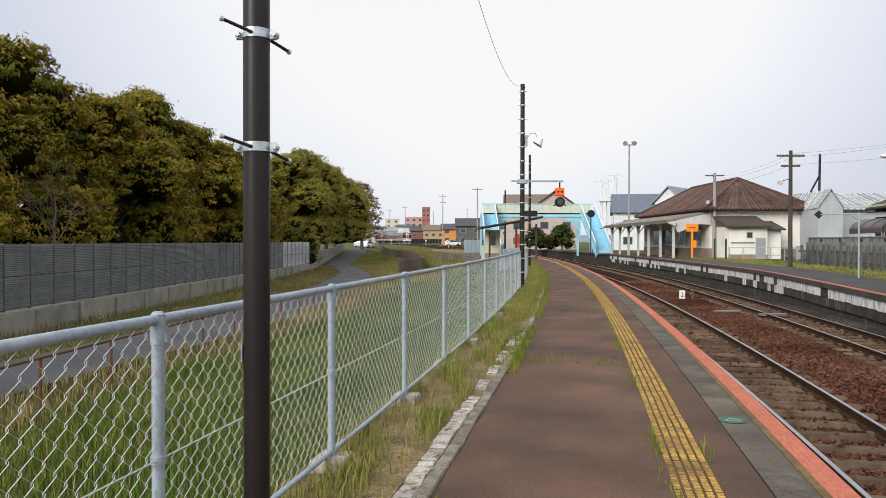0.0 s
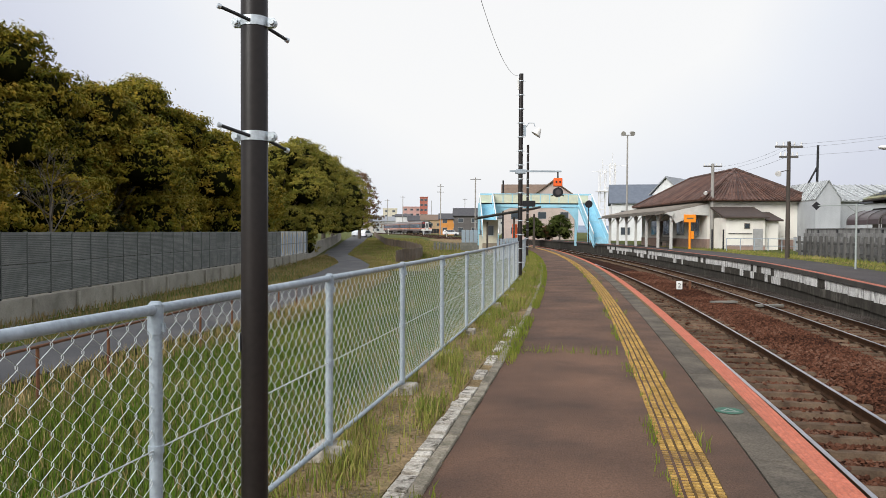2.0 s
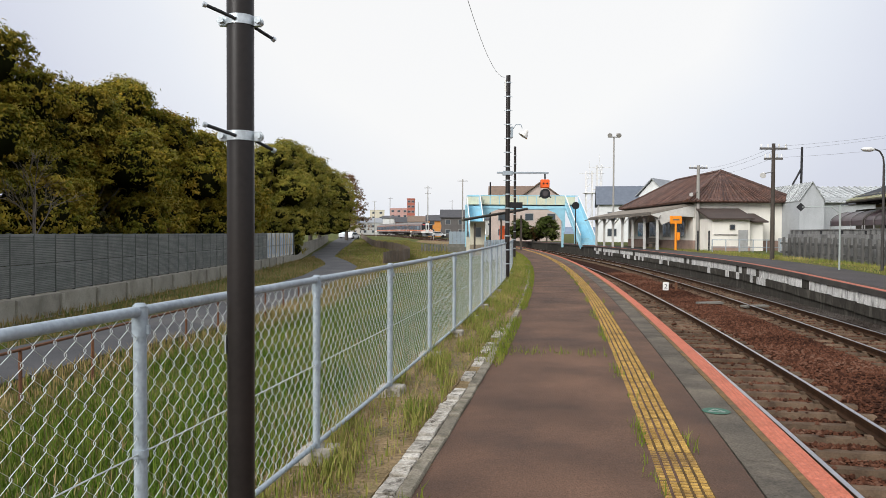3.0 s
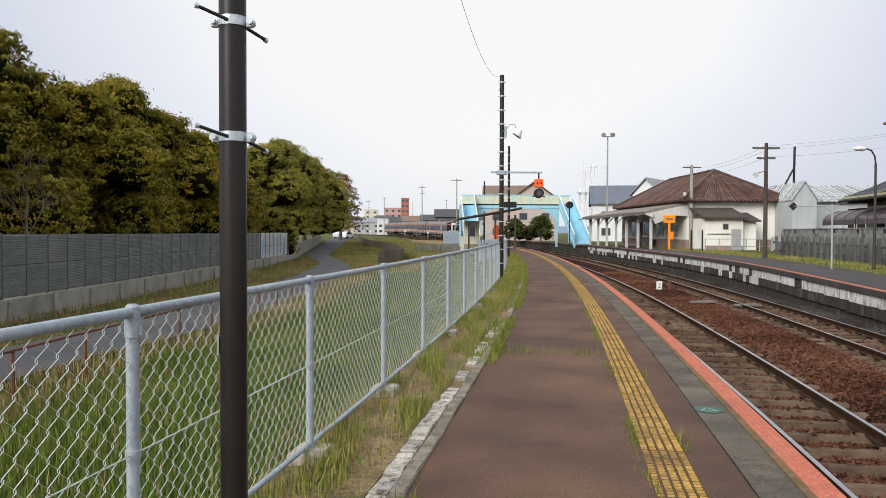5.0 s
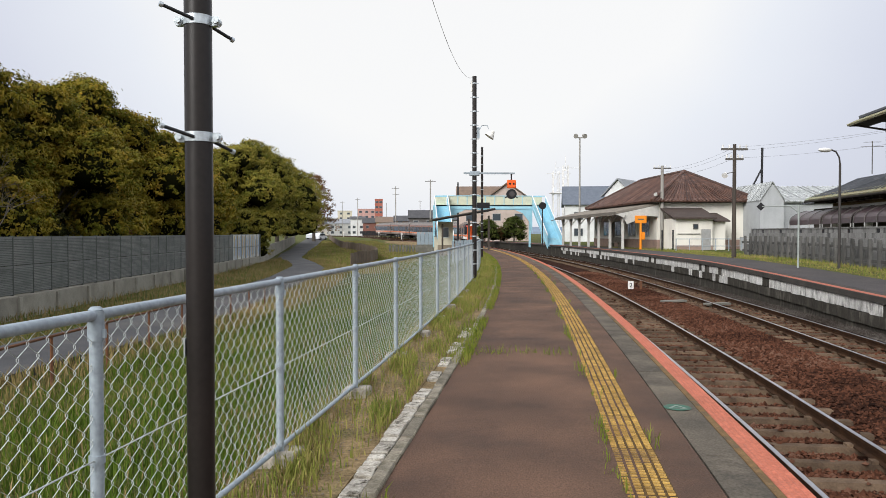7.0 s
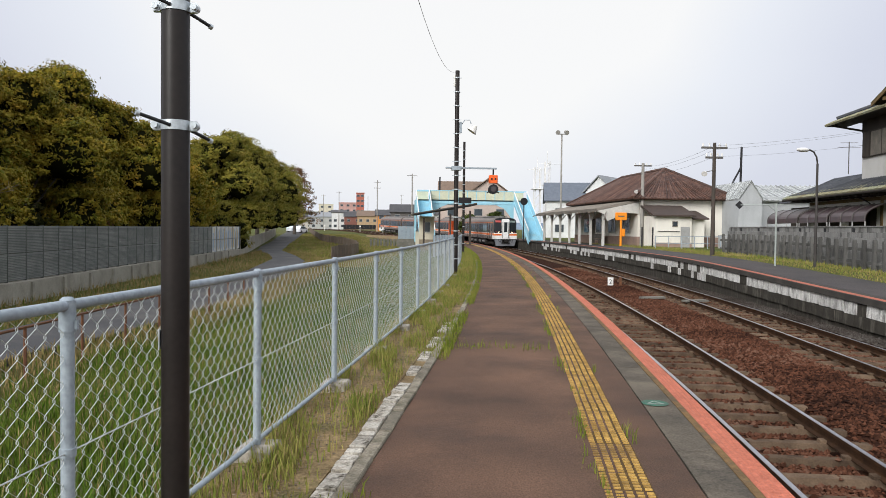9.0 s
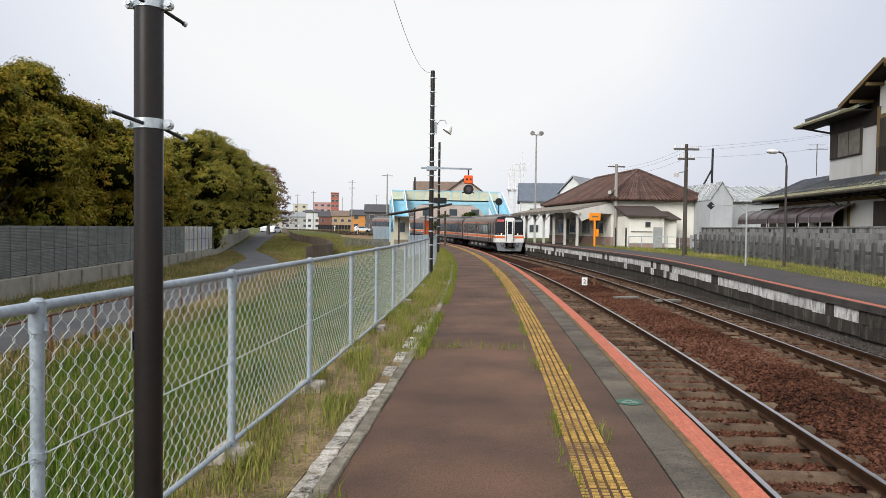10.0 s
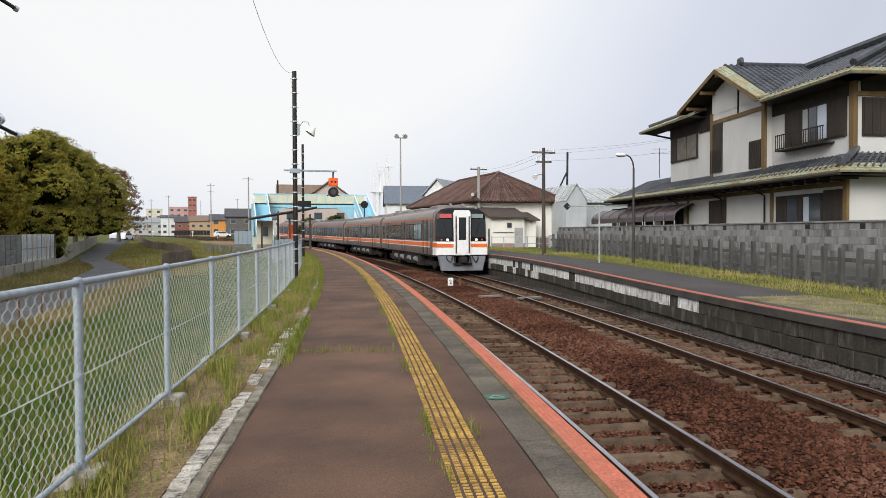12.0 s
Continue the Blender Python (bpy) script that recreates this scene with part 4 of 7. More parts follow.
lead = rail_car(True, "stainless steel diesel train car with orange stripe and lit headlights")
coach = rail_car(False, "stainless steel diesel train coach with an orange stripe")
CARS = [lead, coach] + [copy_thing(coach, Matrix.Identity(4)) for _ in range(2)]
TRAIN = [(0.0, 240.0), (1.5, 210.0), (2.5, 191.0), (4.0, 165.5), (5.0, 149.5), (7.0, 117.8), (9.0, 86.3), (10.0, 69.5), (11.0, 53.5), (12.0, 38.0)]


def train_at(t):
    """How far along the line the train's nose is (monotone cubic through the rows)."""
    ts, ps = [a for a, _ in TRAIN], [b for _, b in TRAIN]
    i = max(0, min(len(ts) - 2, sum(1 for a in ts if a <= t) - 1))
    def slope(k):
        k0, k1 = max(0, k - 1), min(len(ts) - 1, k + 1)
        return (ps[k1] - ps[k0]) / (ts[k1] - ts[k0])
    h = ts[i + 1] - ts[i]
    f = (t - ts[i]) / h
    return (2 * f**3 - 3 * f**2 + 1) * ps[i] + (f**3 - 2 * f**2 + f) * h * slope(i) + (-2 * f**3 + 3 * f**2) * ps[i + 1] + (f**3 - f**2) * h * slope(i + 1)


def car_pose(s):
    a, b = s + 3.3, s + CAR - 3.3
    pa, pb = along(a, C_FAR, Z_RAIL + 0.004 + rise(a)), along(b, C_FAR, Z_RAIL + 0.004 + rise(b))
    d = (pb - pa).normalized()
    x = d.cross(Vector((0, 0, 1))).normalized()
    m = Matrix((x, d, x.cross(d))).transposed().to_4x4()
    m.translation = pa - d * 3.3
    return m


def motions():
    for k, car in enumerate(CARS):
        walk(car, [(t * 0.5, car_pose(train_at(t * 0.5) + k * 21.3)) for t in range(25)])

# ---- left of the platform: lane, rusty rail, noise wall, trees ----
lane_l = [(-9.6, -20), (-9.0, 8), (-8.6, 14), (-8.2, 17), (-7.3, 25), (-6.9, 40), (-7.6, 54), (-9.0, 62), (-11.6, 72), (-13.2, 84), (-15, 105), (-17.5, 130), (-20, 160), (-23, 190)]
lane_r = [(-7.6, -20), (-6.8, 10), (-6.25, 14), (-5.4, 17), (-4.7, 23), (-4.3, 40), (-4.8, 50), (-6.6, 60), (-9.4, 73), (-11.4, 95), (-13.5, 126), (-16, 160), (-18, 190)]


def lerp_path(path, y):
    return float(np.interp(y, [p[1] for p in path], [p[0] for p in path]))


vs, fs = [], []
ys = np.arange(-20, 190, 2.0)
for y in ys:
    a, b = lerp_path(lane_l, y), lerp_path(lane_r, y)
    z = Z_GROUND + 0.035 + rise(y) + 0.02
    vs += [(a, y, z), ((a + b) / 2, y, z + 0.03), (b, y, z), (b, y, z - 0.2), (a, y, z - 0.2)]
for i in range(len(ys) - 1):
    for j in range(5):
        a, b = i * 5 + j, i * 5 + (j + 1) % 5
        fs.append((a, b, b + 5, a + 5))
tagged(from_arrays("road", vs, fs, M_ROAD), "narrow grey asphalt lane along the wall", "road", kind="structure")

rf = thing("pipe_rail", "low rusty pipe rail between the lane and the grass", "railing")
p0 = None
y = 1.0
while y < 26:
    x = -5.55 + 0.085 * (y - 10.2)
    top = (x, y, -0.12)
    if p0:
        part("rail", R(p0, top, 0.022, n=6), M_RUST, rf)
    part("post", R((x, y, -1.0), (x, y, -0.1), 0.024, n=6), M_RUST, rf)
    p0 = top
    y += 1.8

# noise wall: concrete base blocks, steel posts, slatted panels
M_PANEL = surface("grey_green_noise_panel", (0.20, 0.208, 0.198), (0.135, 0.142, 0.136), 2, 0.7, fine=40, bump=0.08, c3=(0.27, 0.268, 0.25), scale3=0.9, amount3=0.6, per_piece=0.14)
M_PALE_WALL = surface("pale_retaining_concrete", (0.3, 0.285, 0.24), (0.23, 0.215, 0.18), 1.5, 0.9, fine=50, bump=0.3, c3=(0.15, 0.14, 0.115), scale3=0.8, amount3=0.7, per_piece=0.12)
M_DARKGREEN = surface("dark_panel_post", (0.098, 0.112, 0.098), (0.077, 0.084, 0.077), 3, 0.7, bump=0.05)
XW = -11.2
wall = thing("noise_wall", "grey-green slatted noise wall on a pale concrete footing", "wall", kind="structure")
blk = link_bm("footing_block", B(-0.16, 0.015, -0.2, 0.16, 2.365, 0.60, bevel=0.02), M_PALE_WALL, wall)
blk.matrix_basis = pose(XW, 3.0, Z_GROUND)
rib = link_bm("footing_rib", B(0.16, -0.07, -0.2, 0.24, 0.07, 0.55, bevel=0.01), M_PALE_WALL, wall)
rib.matrix_basis = pose(XW, 3.0, Z_GROUND)
bm = bmesh.new()
for k in range(2):
    z0 = 0.63 + k * 0.86
    q0 = len(bm.faces)
    box(bm, -0.03, 0.02, z0, 0.02, 1.165, z0 + 0.83)
    bm.faces.ensure_lookup_table()
    for fc in bm.faces[q0:]:
        fc.material_index = 1
    for j in range(16):
        z = z0 + 0.02 + j * 0.05
        box(bm, 0.02, 0.03, z, 0.04, 1.155, z + 0.033)
    box(bm, 0.02, 0.03, z0 + 0.83 - 0.03, 0.05, 1.155, z0 + 0.85)
pn = link_bm("slatted_panel", bm, M_PANEL, wall)
pn.data.materials.append(M_DARKGREEN)
pn.matrix_basis = pose(XW, 3.0, Z_GROUND)
ps = link_bm("panel_post", B(-0.05, -0.018, 0.58, 0.05, 0.018, 2.36), M_DARKGREEN, wall)
ps.matrix_basis = pose(XW, 3.0, Z_GROUND)
for i in range(1, 23):
    share("footing_block", blk.data, wall, pose(XW, 3.0 + i * 2.38, Z_GROUND))
    share("footing_rib", rib.data, wall, pose(XW, 3.0 + i * 2.38, Z_GROUND))
for i in range(1, 40):
    share("slatted_panel", pn.data, wall, pose(XW, 3.0 + i * 1.185, Z_GROUND))
    share("panel_post", ps.data, wall, pose(XW, 3.0 + i * 1.185, Z_GROUND))
# painted wall beyond: cream with blue and ochre stripes
M_MURAL = surface("painted_wall", (0.55, 0.54, 0.48), (0.45, 0.44, 0.40), 1.2, 0.8, fine=30, bump=0.05, c3=(0.16, 0.27, 0.42), scale3=1.4, amount3=0.85)
M_MURAL_O = surface("painted_ochre_patch", (0.45, 0.33, 0.12), (0.38, 0.27, 0.1), 2, 0.8, bump=0.05)
mur = thing("painted_wall", "cream wall painted with blue and ochre patches", "wall", pose(XW, 50.4, Z_GROUND), kind="structure")
M_MURAL_B = surface("painted_blue_stripe", (0.20, 0.30, 0.46), (0.28, 0.36, 0.46), 2, 0.8, bump=0.05, c3=(0.42, 0.43, 0.42), scale3=1.5, amount3=0.8)
rr = random.Random(15)
for i in range(7):
    part("wall_panel", B(-0.05, i * 1.4 + 0.03, 0.62, 0.05, i * 1.4 + 1.37, 2.36), M_MURAL, mur)
    part("panel_frame", box(B(-0.06, i * 1.4 - 0.03, 0.58, 0.08, i * 1.4 + 0.03, 2.38), -0.06, i * 1.4 + 0.03, 1.42, 0.07, i * 1.4 + 1.37, 1.48), M_PANEL, mur)
    part("footing", B(-0.14, i * 1.4 - 0.01, -0.2, 0.14, i * 1.4 + 1.37, 0.56, bevel=0.02), M_PALE_WALL, mur)
    for k in range(5):
        y0 = i * 1.4 + 0.08 + k * 0.26
        z0 = rr.uniform(0.66, 0.9)
        part("painted_stripe", B(0.051, y0, z0, 0.056, y0 + rr.uniform(0.10, 0.19), rr.uniform(1.9, 2.3)), (M_MURAL_B, M_MURAL_B, M_MURAL_O)[(k + 2 * i) % 3], mur)
part("end_post", B(-0.1, 9.8, -0.1, 0.1, 10.0, 2.4), M_DARKGREEN, mur)
# low pale wall carrying on past the trees
lw = thing("retaining_wall", "low pale concrete wall beside the lane, far off", "wall", kind="structure")
p = [(-11.2, 58.5), (-12.3, 70), (-14.5, 90), (-17, 115), (-20, 145)]
for a, b in zip(p[:-1], p[1:]):
    n = int((b[1] - a[1]) / 2.5)
    for i in range(n):
        f, g = i / n, (i + 0.97) / n
        pa, pb = Vector((a[0] + (b[0] - a[0]) * f, a[1] + (b[1] - a[1]) * f, 0)), Vector((a[0] + (b[0] - a[0]) * g, a[1] + (b[1] - a[1]) * g, 0))
        d = pb - pa
        z = Z_GROUND + rise(pa.y)
        part("wall_block", B(-0.12, 0, -0.4, 0.12, d.length, 1.35, m=Matrix.Translation((pa.x, pa.y, z)) @ Matrix.Rotation(-math.atan2(d.x, d.y), 4, "Z")), M_PALE_WALL, lw)


M_LEAF = leaf_material("evergreen_leaf", [(0.026, 0.038, 0.004), (0.105, 0.108, 0.012), (0.235, 0.175, 0.020), (0.38, 0.22, 0.030)], vary=0.3, clumps=0.9)
# leaf colour darkened to stand in for the shade under the overhanging crowns
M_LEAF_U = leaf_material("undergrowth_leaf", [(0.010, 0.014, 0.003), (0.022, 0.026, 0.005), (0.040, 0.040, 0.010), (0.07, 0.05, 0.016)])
M_LEAF_G = leaf_material("green_leaf", [(0.045, 0.062, 0.010), (0.125, 0.128, 0.020), (0.24, 0.20, 0.033), (0.33, 0.25, 0.048)], vary=0.3, clumps=0.9)
M_LEAF_R = leaf_material("russet_leaf", [(0.05, 0.04, 0.015), (0.10, 0.06, 0.02), (0.16, 0.07, 0.03), (0.20, 0.10, 0.05)])
# near-black: the shade inside the crowns, put into a colour
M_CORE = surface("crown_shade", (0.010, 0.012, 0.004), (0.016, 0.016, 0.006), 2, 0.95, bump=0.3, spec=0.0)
M_BARK = surface("bark", (0.10, 0.085, 0.07), (0.06, 0.05, 0.042), 6, 0.95, fine=40, bump=0.6)


def leaf_cloud(rs, lobes, n, size, per=16):
    """Sprays of small folded leaves on the outer shells of the lobes, in number by their surface."""
    w = np.array([r * r for _, _, _, r, _ in lobes])
    m = max(20, n // per)
    L = np.array(lobes)[rs.choice(len(lobes), m, p=w / w.sum())]
    d = rs.normal(size=(m, 3))
    d /= np.linalg.norm(d, axis=1)[:, None]
    d[:, 2] = np.where(d[:, 2] < -0.5, -d[:, 2], d[:, 2])
    rad = L[:, 3] * (0.74 + 0.28 * rs.rand(m) ** 0.7) * (1 + 0.13 * np.sin(d[:, 0] * 7 + L[:, 0]) * np.sin(d[:, 1] * 6 + L[:, 1]) + 0.10 * np.sin(d[:, 2] * 9 + L[:, 2]))
    spray = L[:, :3] + d * rad[:, None] * np.stack([np.ones(m), np.ones(m), L[:, 4]], 1)
    own = np.repeat(np.arange(m), per)
    n = m * per
    q = rs.normal(size=(n, 3)) * size * np.array((1.55, 1.55, 1.0)) * (0.6 + 0.8 * rs.rand(m))[own][:, None]
    c = spray[own] + q
    up = d[own] * 0.6 + q / (size * 1.9) + rs.normal(scale=0.35, size=(n, 3)) + np.array((0, 0, 0.55))
    up /= np.linalg.norm(up, axis=1)[:, None]
    t = np.cross(up, rs.normal(size=(n, 3)))
    t /= np.linalg.norm(t, axis=1)[:, None]
    b = np.cross(up, t)
    s = size * (0.6 + 0.8 * rs.rand(n))[:, None]
    v = np.stack([c - t * s, c - b * s * 0.5 - up * s * 0.25, c + t * s, c + b * s * 0.5 - up * s * 0.25], 1).reshape(-1, 3)
    i = 4 * np.arange(n)[:, None]
    f = np.concatenate([i + np.array(q) for q in ((0, 1, 2), (0, 2, 3))])
    return v, f


def tree(x, y, zt, rad, seed, mat, n, label, base=None, size=0.2, low=1.2, core=True):
    rr = random.Random(seed)
    rs = np.random.RandomState(seed)
    z0 = Z_GROUND + rise(y) if base is None else base
    t = thing("tree", label, "tree", pose(x, y, z0))
    H = zt - z0
    bm = R((0, 0, -0.2), (0.1, 0, H * 0.45), 0.05 * H * 0.5 + 0.06, 0.09, n=10)
    part("trunk", bm, M_BARK, t)
    bm = bmesh.new()
    lobes = []
    for k in range(11):
        a = k * 2.4 + rr.uniform(-0.4, 0.4)
        f = (k + 0.5) / 11
        zz = low + (H - low) * (0.12 + 0.74 * f)
        spread = rad * (0.62 if f < 0.6 else 0.62 - 0.9 * (f - 0.6))
        r = rad * rr.uniform(0.42, 0.58) * (1.0 if f < 0.7 else 0.8)
        zz = min(zz, H - r * 0.85)
        c = (math.cos(a) * spread, math.sin(a) * spread, zz, r, 0.85)
        lobes.append(c)
        rod(bm, (0.05, 0, H * (0.15 + 0.25 * f)), c[:3], 0.07, 0.03, n=6)
    lobes.append((0, 0, H - rad * 0.42, rad * 0.45, 0.95))
    part("limb", bm, M_BARK, t)
    # dark blobs inside the lobes stand in for shade between the leaves
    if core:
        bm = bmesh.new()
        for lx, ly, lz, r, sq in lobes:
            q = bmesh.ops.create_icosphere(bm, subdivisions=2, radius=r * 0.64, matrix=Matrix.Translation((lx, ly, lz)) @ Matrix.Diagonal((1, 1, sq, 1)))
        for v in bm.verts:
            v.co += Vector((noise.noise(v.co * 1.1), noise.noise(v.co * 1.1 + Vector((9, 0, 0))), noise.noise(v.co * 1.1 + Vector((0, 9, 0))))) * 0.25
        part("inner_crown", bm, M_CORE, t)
    v, f = leaf_cloud(rs, lobes, int(n * 6.0), size * 0.41)
    tagged(from_arrays("crown", v, f, mat, t), kind="stuff")
    return t


EV = "dense evergreen tree with olive and brownish leaves behind the wall"
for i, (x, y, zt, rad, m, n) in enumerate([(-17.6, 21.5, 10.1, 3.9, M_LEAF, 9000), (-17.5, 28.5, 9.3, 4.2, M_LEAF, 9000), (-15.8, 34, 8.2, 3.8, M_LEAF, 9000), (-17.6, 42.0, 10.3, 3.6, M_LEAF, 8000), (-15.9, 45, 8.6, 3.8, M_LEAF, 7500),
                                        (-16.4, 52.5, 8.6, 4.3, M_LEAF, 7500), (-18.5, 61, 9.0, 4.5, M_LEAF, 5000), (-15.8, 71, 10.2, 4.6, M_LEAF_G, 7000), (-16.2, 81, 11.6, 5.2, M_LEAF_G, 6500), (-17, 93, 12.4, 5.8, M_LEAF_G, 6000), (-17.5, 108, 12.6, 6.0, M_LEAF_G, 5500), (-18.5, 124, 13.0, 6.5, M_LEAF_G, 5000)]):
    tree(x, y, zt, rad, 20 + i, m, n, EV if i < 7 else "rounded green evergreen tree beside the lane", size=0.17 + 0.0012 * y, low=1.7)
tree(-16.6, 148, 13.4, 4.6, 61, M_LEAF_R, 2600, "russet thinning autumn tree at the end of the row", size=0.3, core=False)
tree(-12.6, 62.5, 3.6, 1.9, 62, M_LEAF_G, 2500, "dark shrub by the end of the painted wall", size=0.16, low=0.3)
# shrubs added to fill the gap below the crowns with dark
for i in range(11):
    tree(-16.3 + 0.5 * math.sin(i * 2.1), 15 + i * 4.3, 2.9 + 0.3 * math.sin(i * 1.3), 2.2, 70 + i, M_LEAF_U, 1300, "undergrowth shrub behind the noise wall, coloured dark for the crowns' shade", size=0.15, low=0.2)
tree(-14.3, 37.5, 3.4, 1.1, 90, M_LEAF_R, 500, "reddish shrub among the dark trees", size=0.14, low=1.0)
# bare twigs among the crowns
bm = bmesh.new()
rr = random.Random(5)


def twig(bm, a, d, L, r, depth):
    b = a + d * L
    rod(bm, a, b, r, r * 0.6, n=4, caps=False)
    if depth:
        for _ in range(3):
            twig(bm, a.lerp(b, rr.uniform(0.5, 1)), (d + Vector((rr.uniform(-0.7, 0.7), rr.uniform(-0.7, 0.7), rr.uniform(-0.3, 0.5)))).normalized(), L * 0.62, r * 0.55, depth - 1)


M_TWIG = surface("pale_bare_twig", (0.20, 0.17, 0.14), (0.14, 0.12, 0.10), 6, 0.9, bump=0.1)
bt = thing("bare_tree", "pale leafless branches in front of the evergreens", "tree", pose(-13.2, 24.5, Z_GROUND))
part("trunk", R((0, 0, 0), (0, 0.1, 3.4), 0.07, 0.045, n=6), M_TWIG, bt)
for k in range(6):
    twig(bm, Vector((0, 0.1, 2.2 + 0.22 * k)), Vector((rr.uniform(-0.2, 0.5), rr.uniform(-1, 1), rr.uniform(0.3, 1))).normalized(), 1.25, 0.024, 3)
tagged(part("twig_spray", bm, M_TWIG, bt), kind="stuff")

# brown board fence and low hoarding at the bend of the lane
M_BROWN = surface("brown_corrugated_sheet", (0.17, 0.125, 0.09), (0.12, 0.09, 0.07), 2, 0.8, bump=0.1, c3=(0.25, 0.22, 0.19), scale3=0.6, per_piece=0.15)
bf = thing("sheet_fence", "brown weathered sheet fence curving beside the grass", "fence")
path = [(-3.4, 55), (-2.2, 61), (-1.7, 67), (-2.2, 78), (-4.3, 95), (-8.6, 113), (-13, 150), (-17, 185)]
d_acc = 0.0
for a, b in zip(path[:-1], path[1:]):
    A, Bv = Vector((*a, 0)), Vector((*b, 0))
    n = max(1, int((Bv - A).length / 1.0))
    for i in range(n):
        q, w = A.lerp(Bv, i / n), A.lerp(Bv, (i + 1) / n)
        d = w - q
        z = Z_GROUND + rise(q.y)
        part("sheet", B(-0.03, 0.01, -0.05, 0.03, d.length - 0.01, 1.0 + 0.05 * math.sin(q.y * 5), m=Matrix.Translation((q.x, q.y, z)) @ Matrix.Rotation(-math.atan2(d.x, d.y), 4, "Z")), M_BROWN, bf)

# ---- distance: town, crossing, bridge, shelter ----
M_WALLS = {}


def wall_mat(key, c, d=0.85):
    if key not in M_WALLS:
        M_WALLS[key] = surface(key, c, tuple(v * d for v in c), 0.8, 0.85, fine=20, bump=0.1, c3=tuple(v * 0.7 for v in c), scale3=0.4, amount3=0.4)
    return M_WALLS[key]


M_TILE_D = surface("dark_roof_tile", (0.075, 0.072, 0.075), (0.05, 0.05, 0.053), 2, 0.6, fine=14, bump=0.4)
M_TILE_B = surface("brown_roof_tile", (0.20, 0.14, 0.10), (0.145, 0.105, 0.08), 2, 0.65, fine=14, bump=0.4)
M_TILE_G = surface("grey_roof_sheet", (0.27, 0.28, 0.29), (0.21, 0.22, 0.23), 1, 0.6, fine=14, bump=0.2)
M_DARKGLASS = glass("window_glass", (0.05, 0.06, 0.07), 0.08)
M_FRAME = surface("window_frame", (0.35, 0.35, 0.34), (0.28, 0.28, 0.27), 3, 0.5, bump=0.02)


def small_house(x, y, w, d, h, hr, wall_m, roof_m, label, turn=0, z0=None, gable_front=False):
    z0 = Z_GROUND + rise(y) if z0 is None else z0
    t = thing("house", label, "house", pose(x, y, z0, 0, 0, turn))
    part("wall", B(-w / 2, 0, -0.3, w / 2, d, h), wall_m, t)
    bm = bmesh.new()
    o = 0.4
    if gable_front:
        part("gable", prism(bmesh.new(), [(-w / 2, h), (w / 2, h), (0, h + hr - 0.1)], 0, d), wall_m, t)
        prism(bm, [(-w / 2 - o, h - 0.2), (0, h + hr), (w / 2 + o, h - 0.2), (w / 2 + o, h - 0.02), (0, h + hr + 0.2), (-w / 2 - o, h - 0.02)], -o, d + o)
    else:
        prism(bm, [(-o, h - 0.1), (d / 2, h + hr), (d + o, h - 0.1), (d + o, h + 0.05), (d / 2, h + hr + 0.18), (-o, h + 0.05)], -w / 2 - o, w / 2 + o, m=Matrix.Rotation(radians(-90), 4, "Z") @ Matrix.Diagonal((-1, 1, 1, 1)))
    bmesh.ops.recalc_face_normals(bm, faces=bm.faces[:])
    part("roof", bm, roof_m, t)
    n = max(1, int(w / 3))
    for k in range(n):
        xc = -w / 2 + (k + 0.5) * w / n
        for zz in ([0.9, 3.4] if h > 4.5 else [0.9]):
            p = part("window", B(xc - 0.7, -0.05, zz, xc + 0.7, 0.0, zz + 1.2), M_FRAME, t)
            part("pane", B(xc - 0.62, -0.07, zz + 0.08, xc + 0.62, -0.045, zz + 1.12), M_DARKGLASS, p)
    return t


def px_house(az, dist, *a, **k):
    return small_house(dist * math.sin(radians(az)), dist * math.cos(radians(az)), *a, turn=-az, **k)


TOWN = [(-4.3, 262, 9, 8, 4.6, 1.6, "grey_stucco", (0.42, 0.42, 0.40), M_TILE_G, "low grey-roofed workshop in the distant town"),
        (-3.0, 255, 5, 8, 6.2, 0.8, "white_stucco", (0.68, 0.69, 0.68), M_TILE_D, "white two-storey house in the distant town"),
        (-1.9, 250, 6, 7, 4.6, 1.6, "red_boards", (0.22, 0.10, 0.08), M_TILE_D, "dark red boarded house in the distant town"),
        (-0.75, 245, 7, 7, 4.8, 1.8, "ochre_stucco", (0.42, 0.30, 0.18), M_TILE_B, "ochre house with brown roof in the distant town"),
        (0.75, 215, 6.4, 8, 4.6, 1.6, "orange_stucco", (0.62, 0.27, 0.07), M_TILE_D, "orange-walled house beside the railway"),
        (2.1, 190, 7.0, 8, 5.2, 2.0, "dark_boards", (0.12, 0.11, 0.105), M_TILE_D, "dark-boarded house with tiled roof"),
        (-5.5, 300, 10, 10, 5.0, 2.0, "beige_stucco", (0.5, 0.46, 0.4), M_TILE_D, "beige house behind the lane"),
        (3.6, 230, 9, 8, 5.2, 1.8, "grey_stucco", (0.42, 0.42, 0.40), M_TILE_D, "grey house near the footbridge"),
        (0.2, 300, 14, 9, 5.6, 1.8, "white_stucco", (0.68, 0.69, 0.68), M_TILE_G, "long white house in the distant town"),
        (-2.2, 320, 16, 9, 6.4, 1.6, "beige_stucco", (0.5, 0.46, 0.4), M_TILE_D, "beige house in the distant town")]
for az, dist, w, d, h, hr, key, c, rm, lb in TOWN:
    if az < 0.5:
        dist, w, d, h, hr = dist * 1.32, w * 1.32, d * 1.32, h * 1.25, hr * 1.32
    px_house(az, dist, w, d, h, hr, wall_mat(key, c), rm, lb)


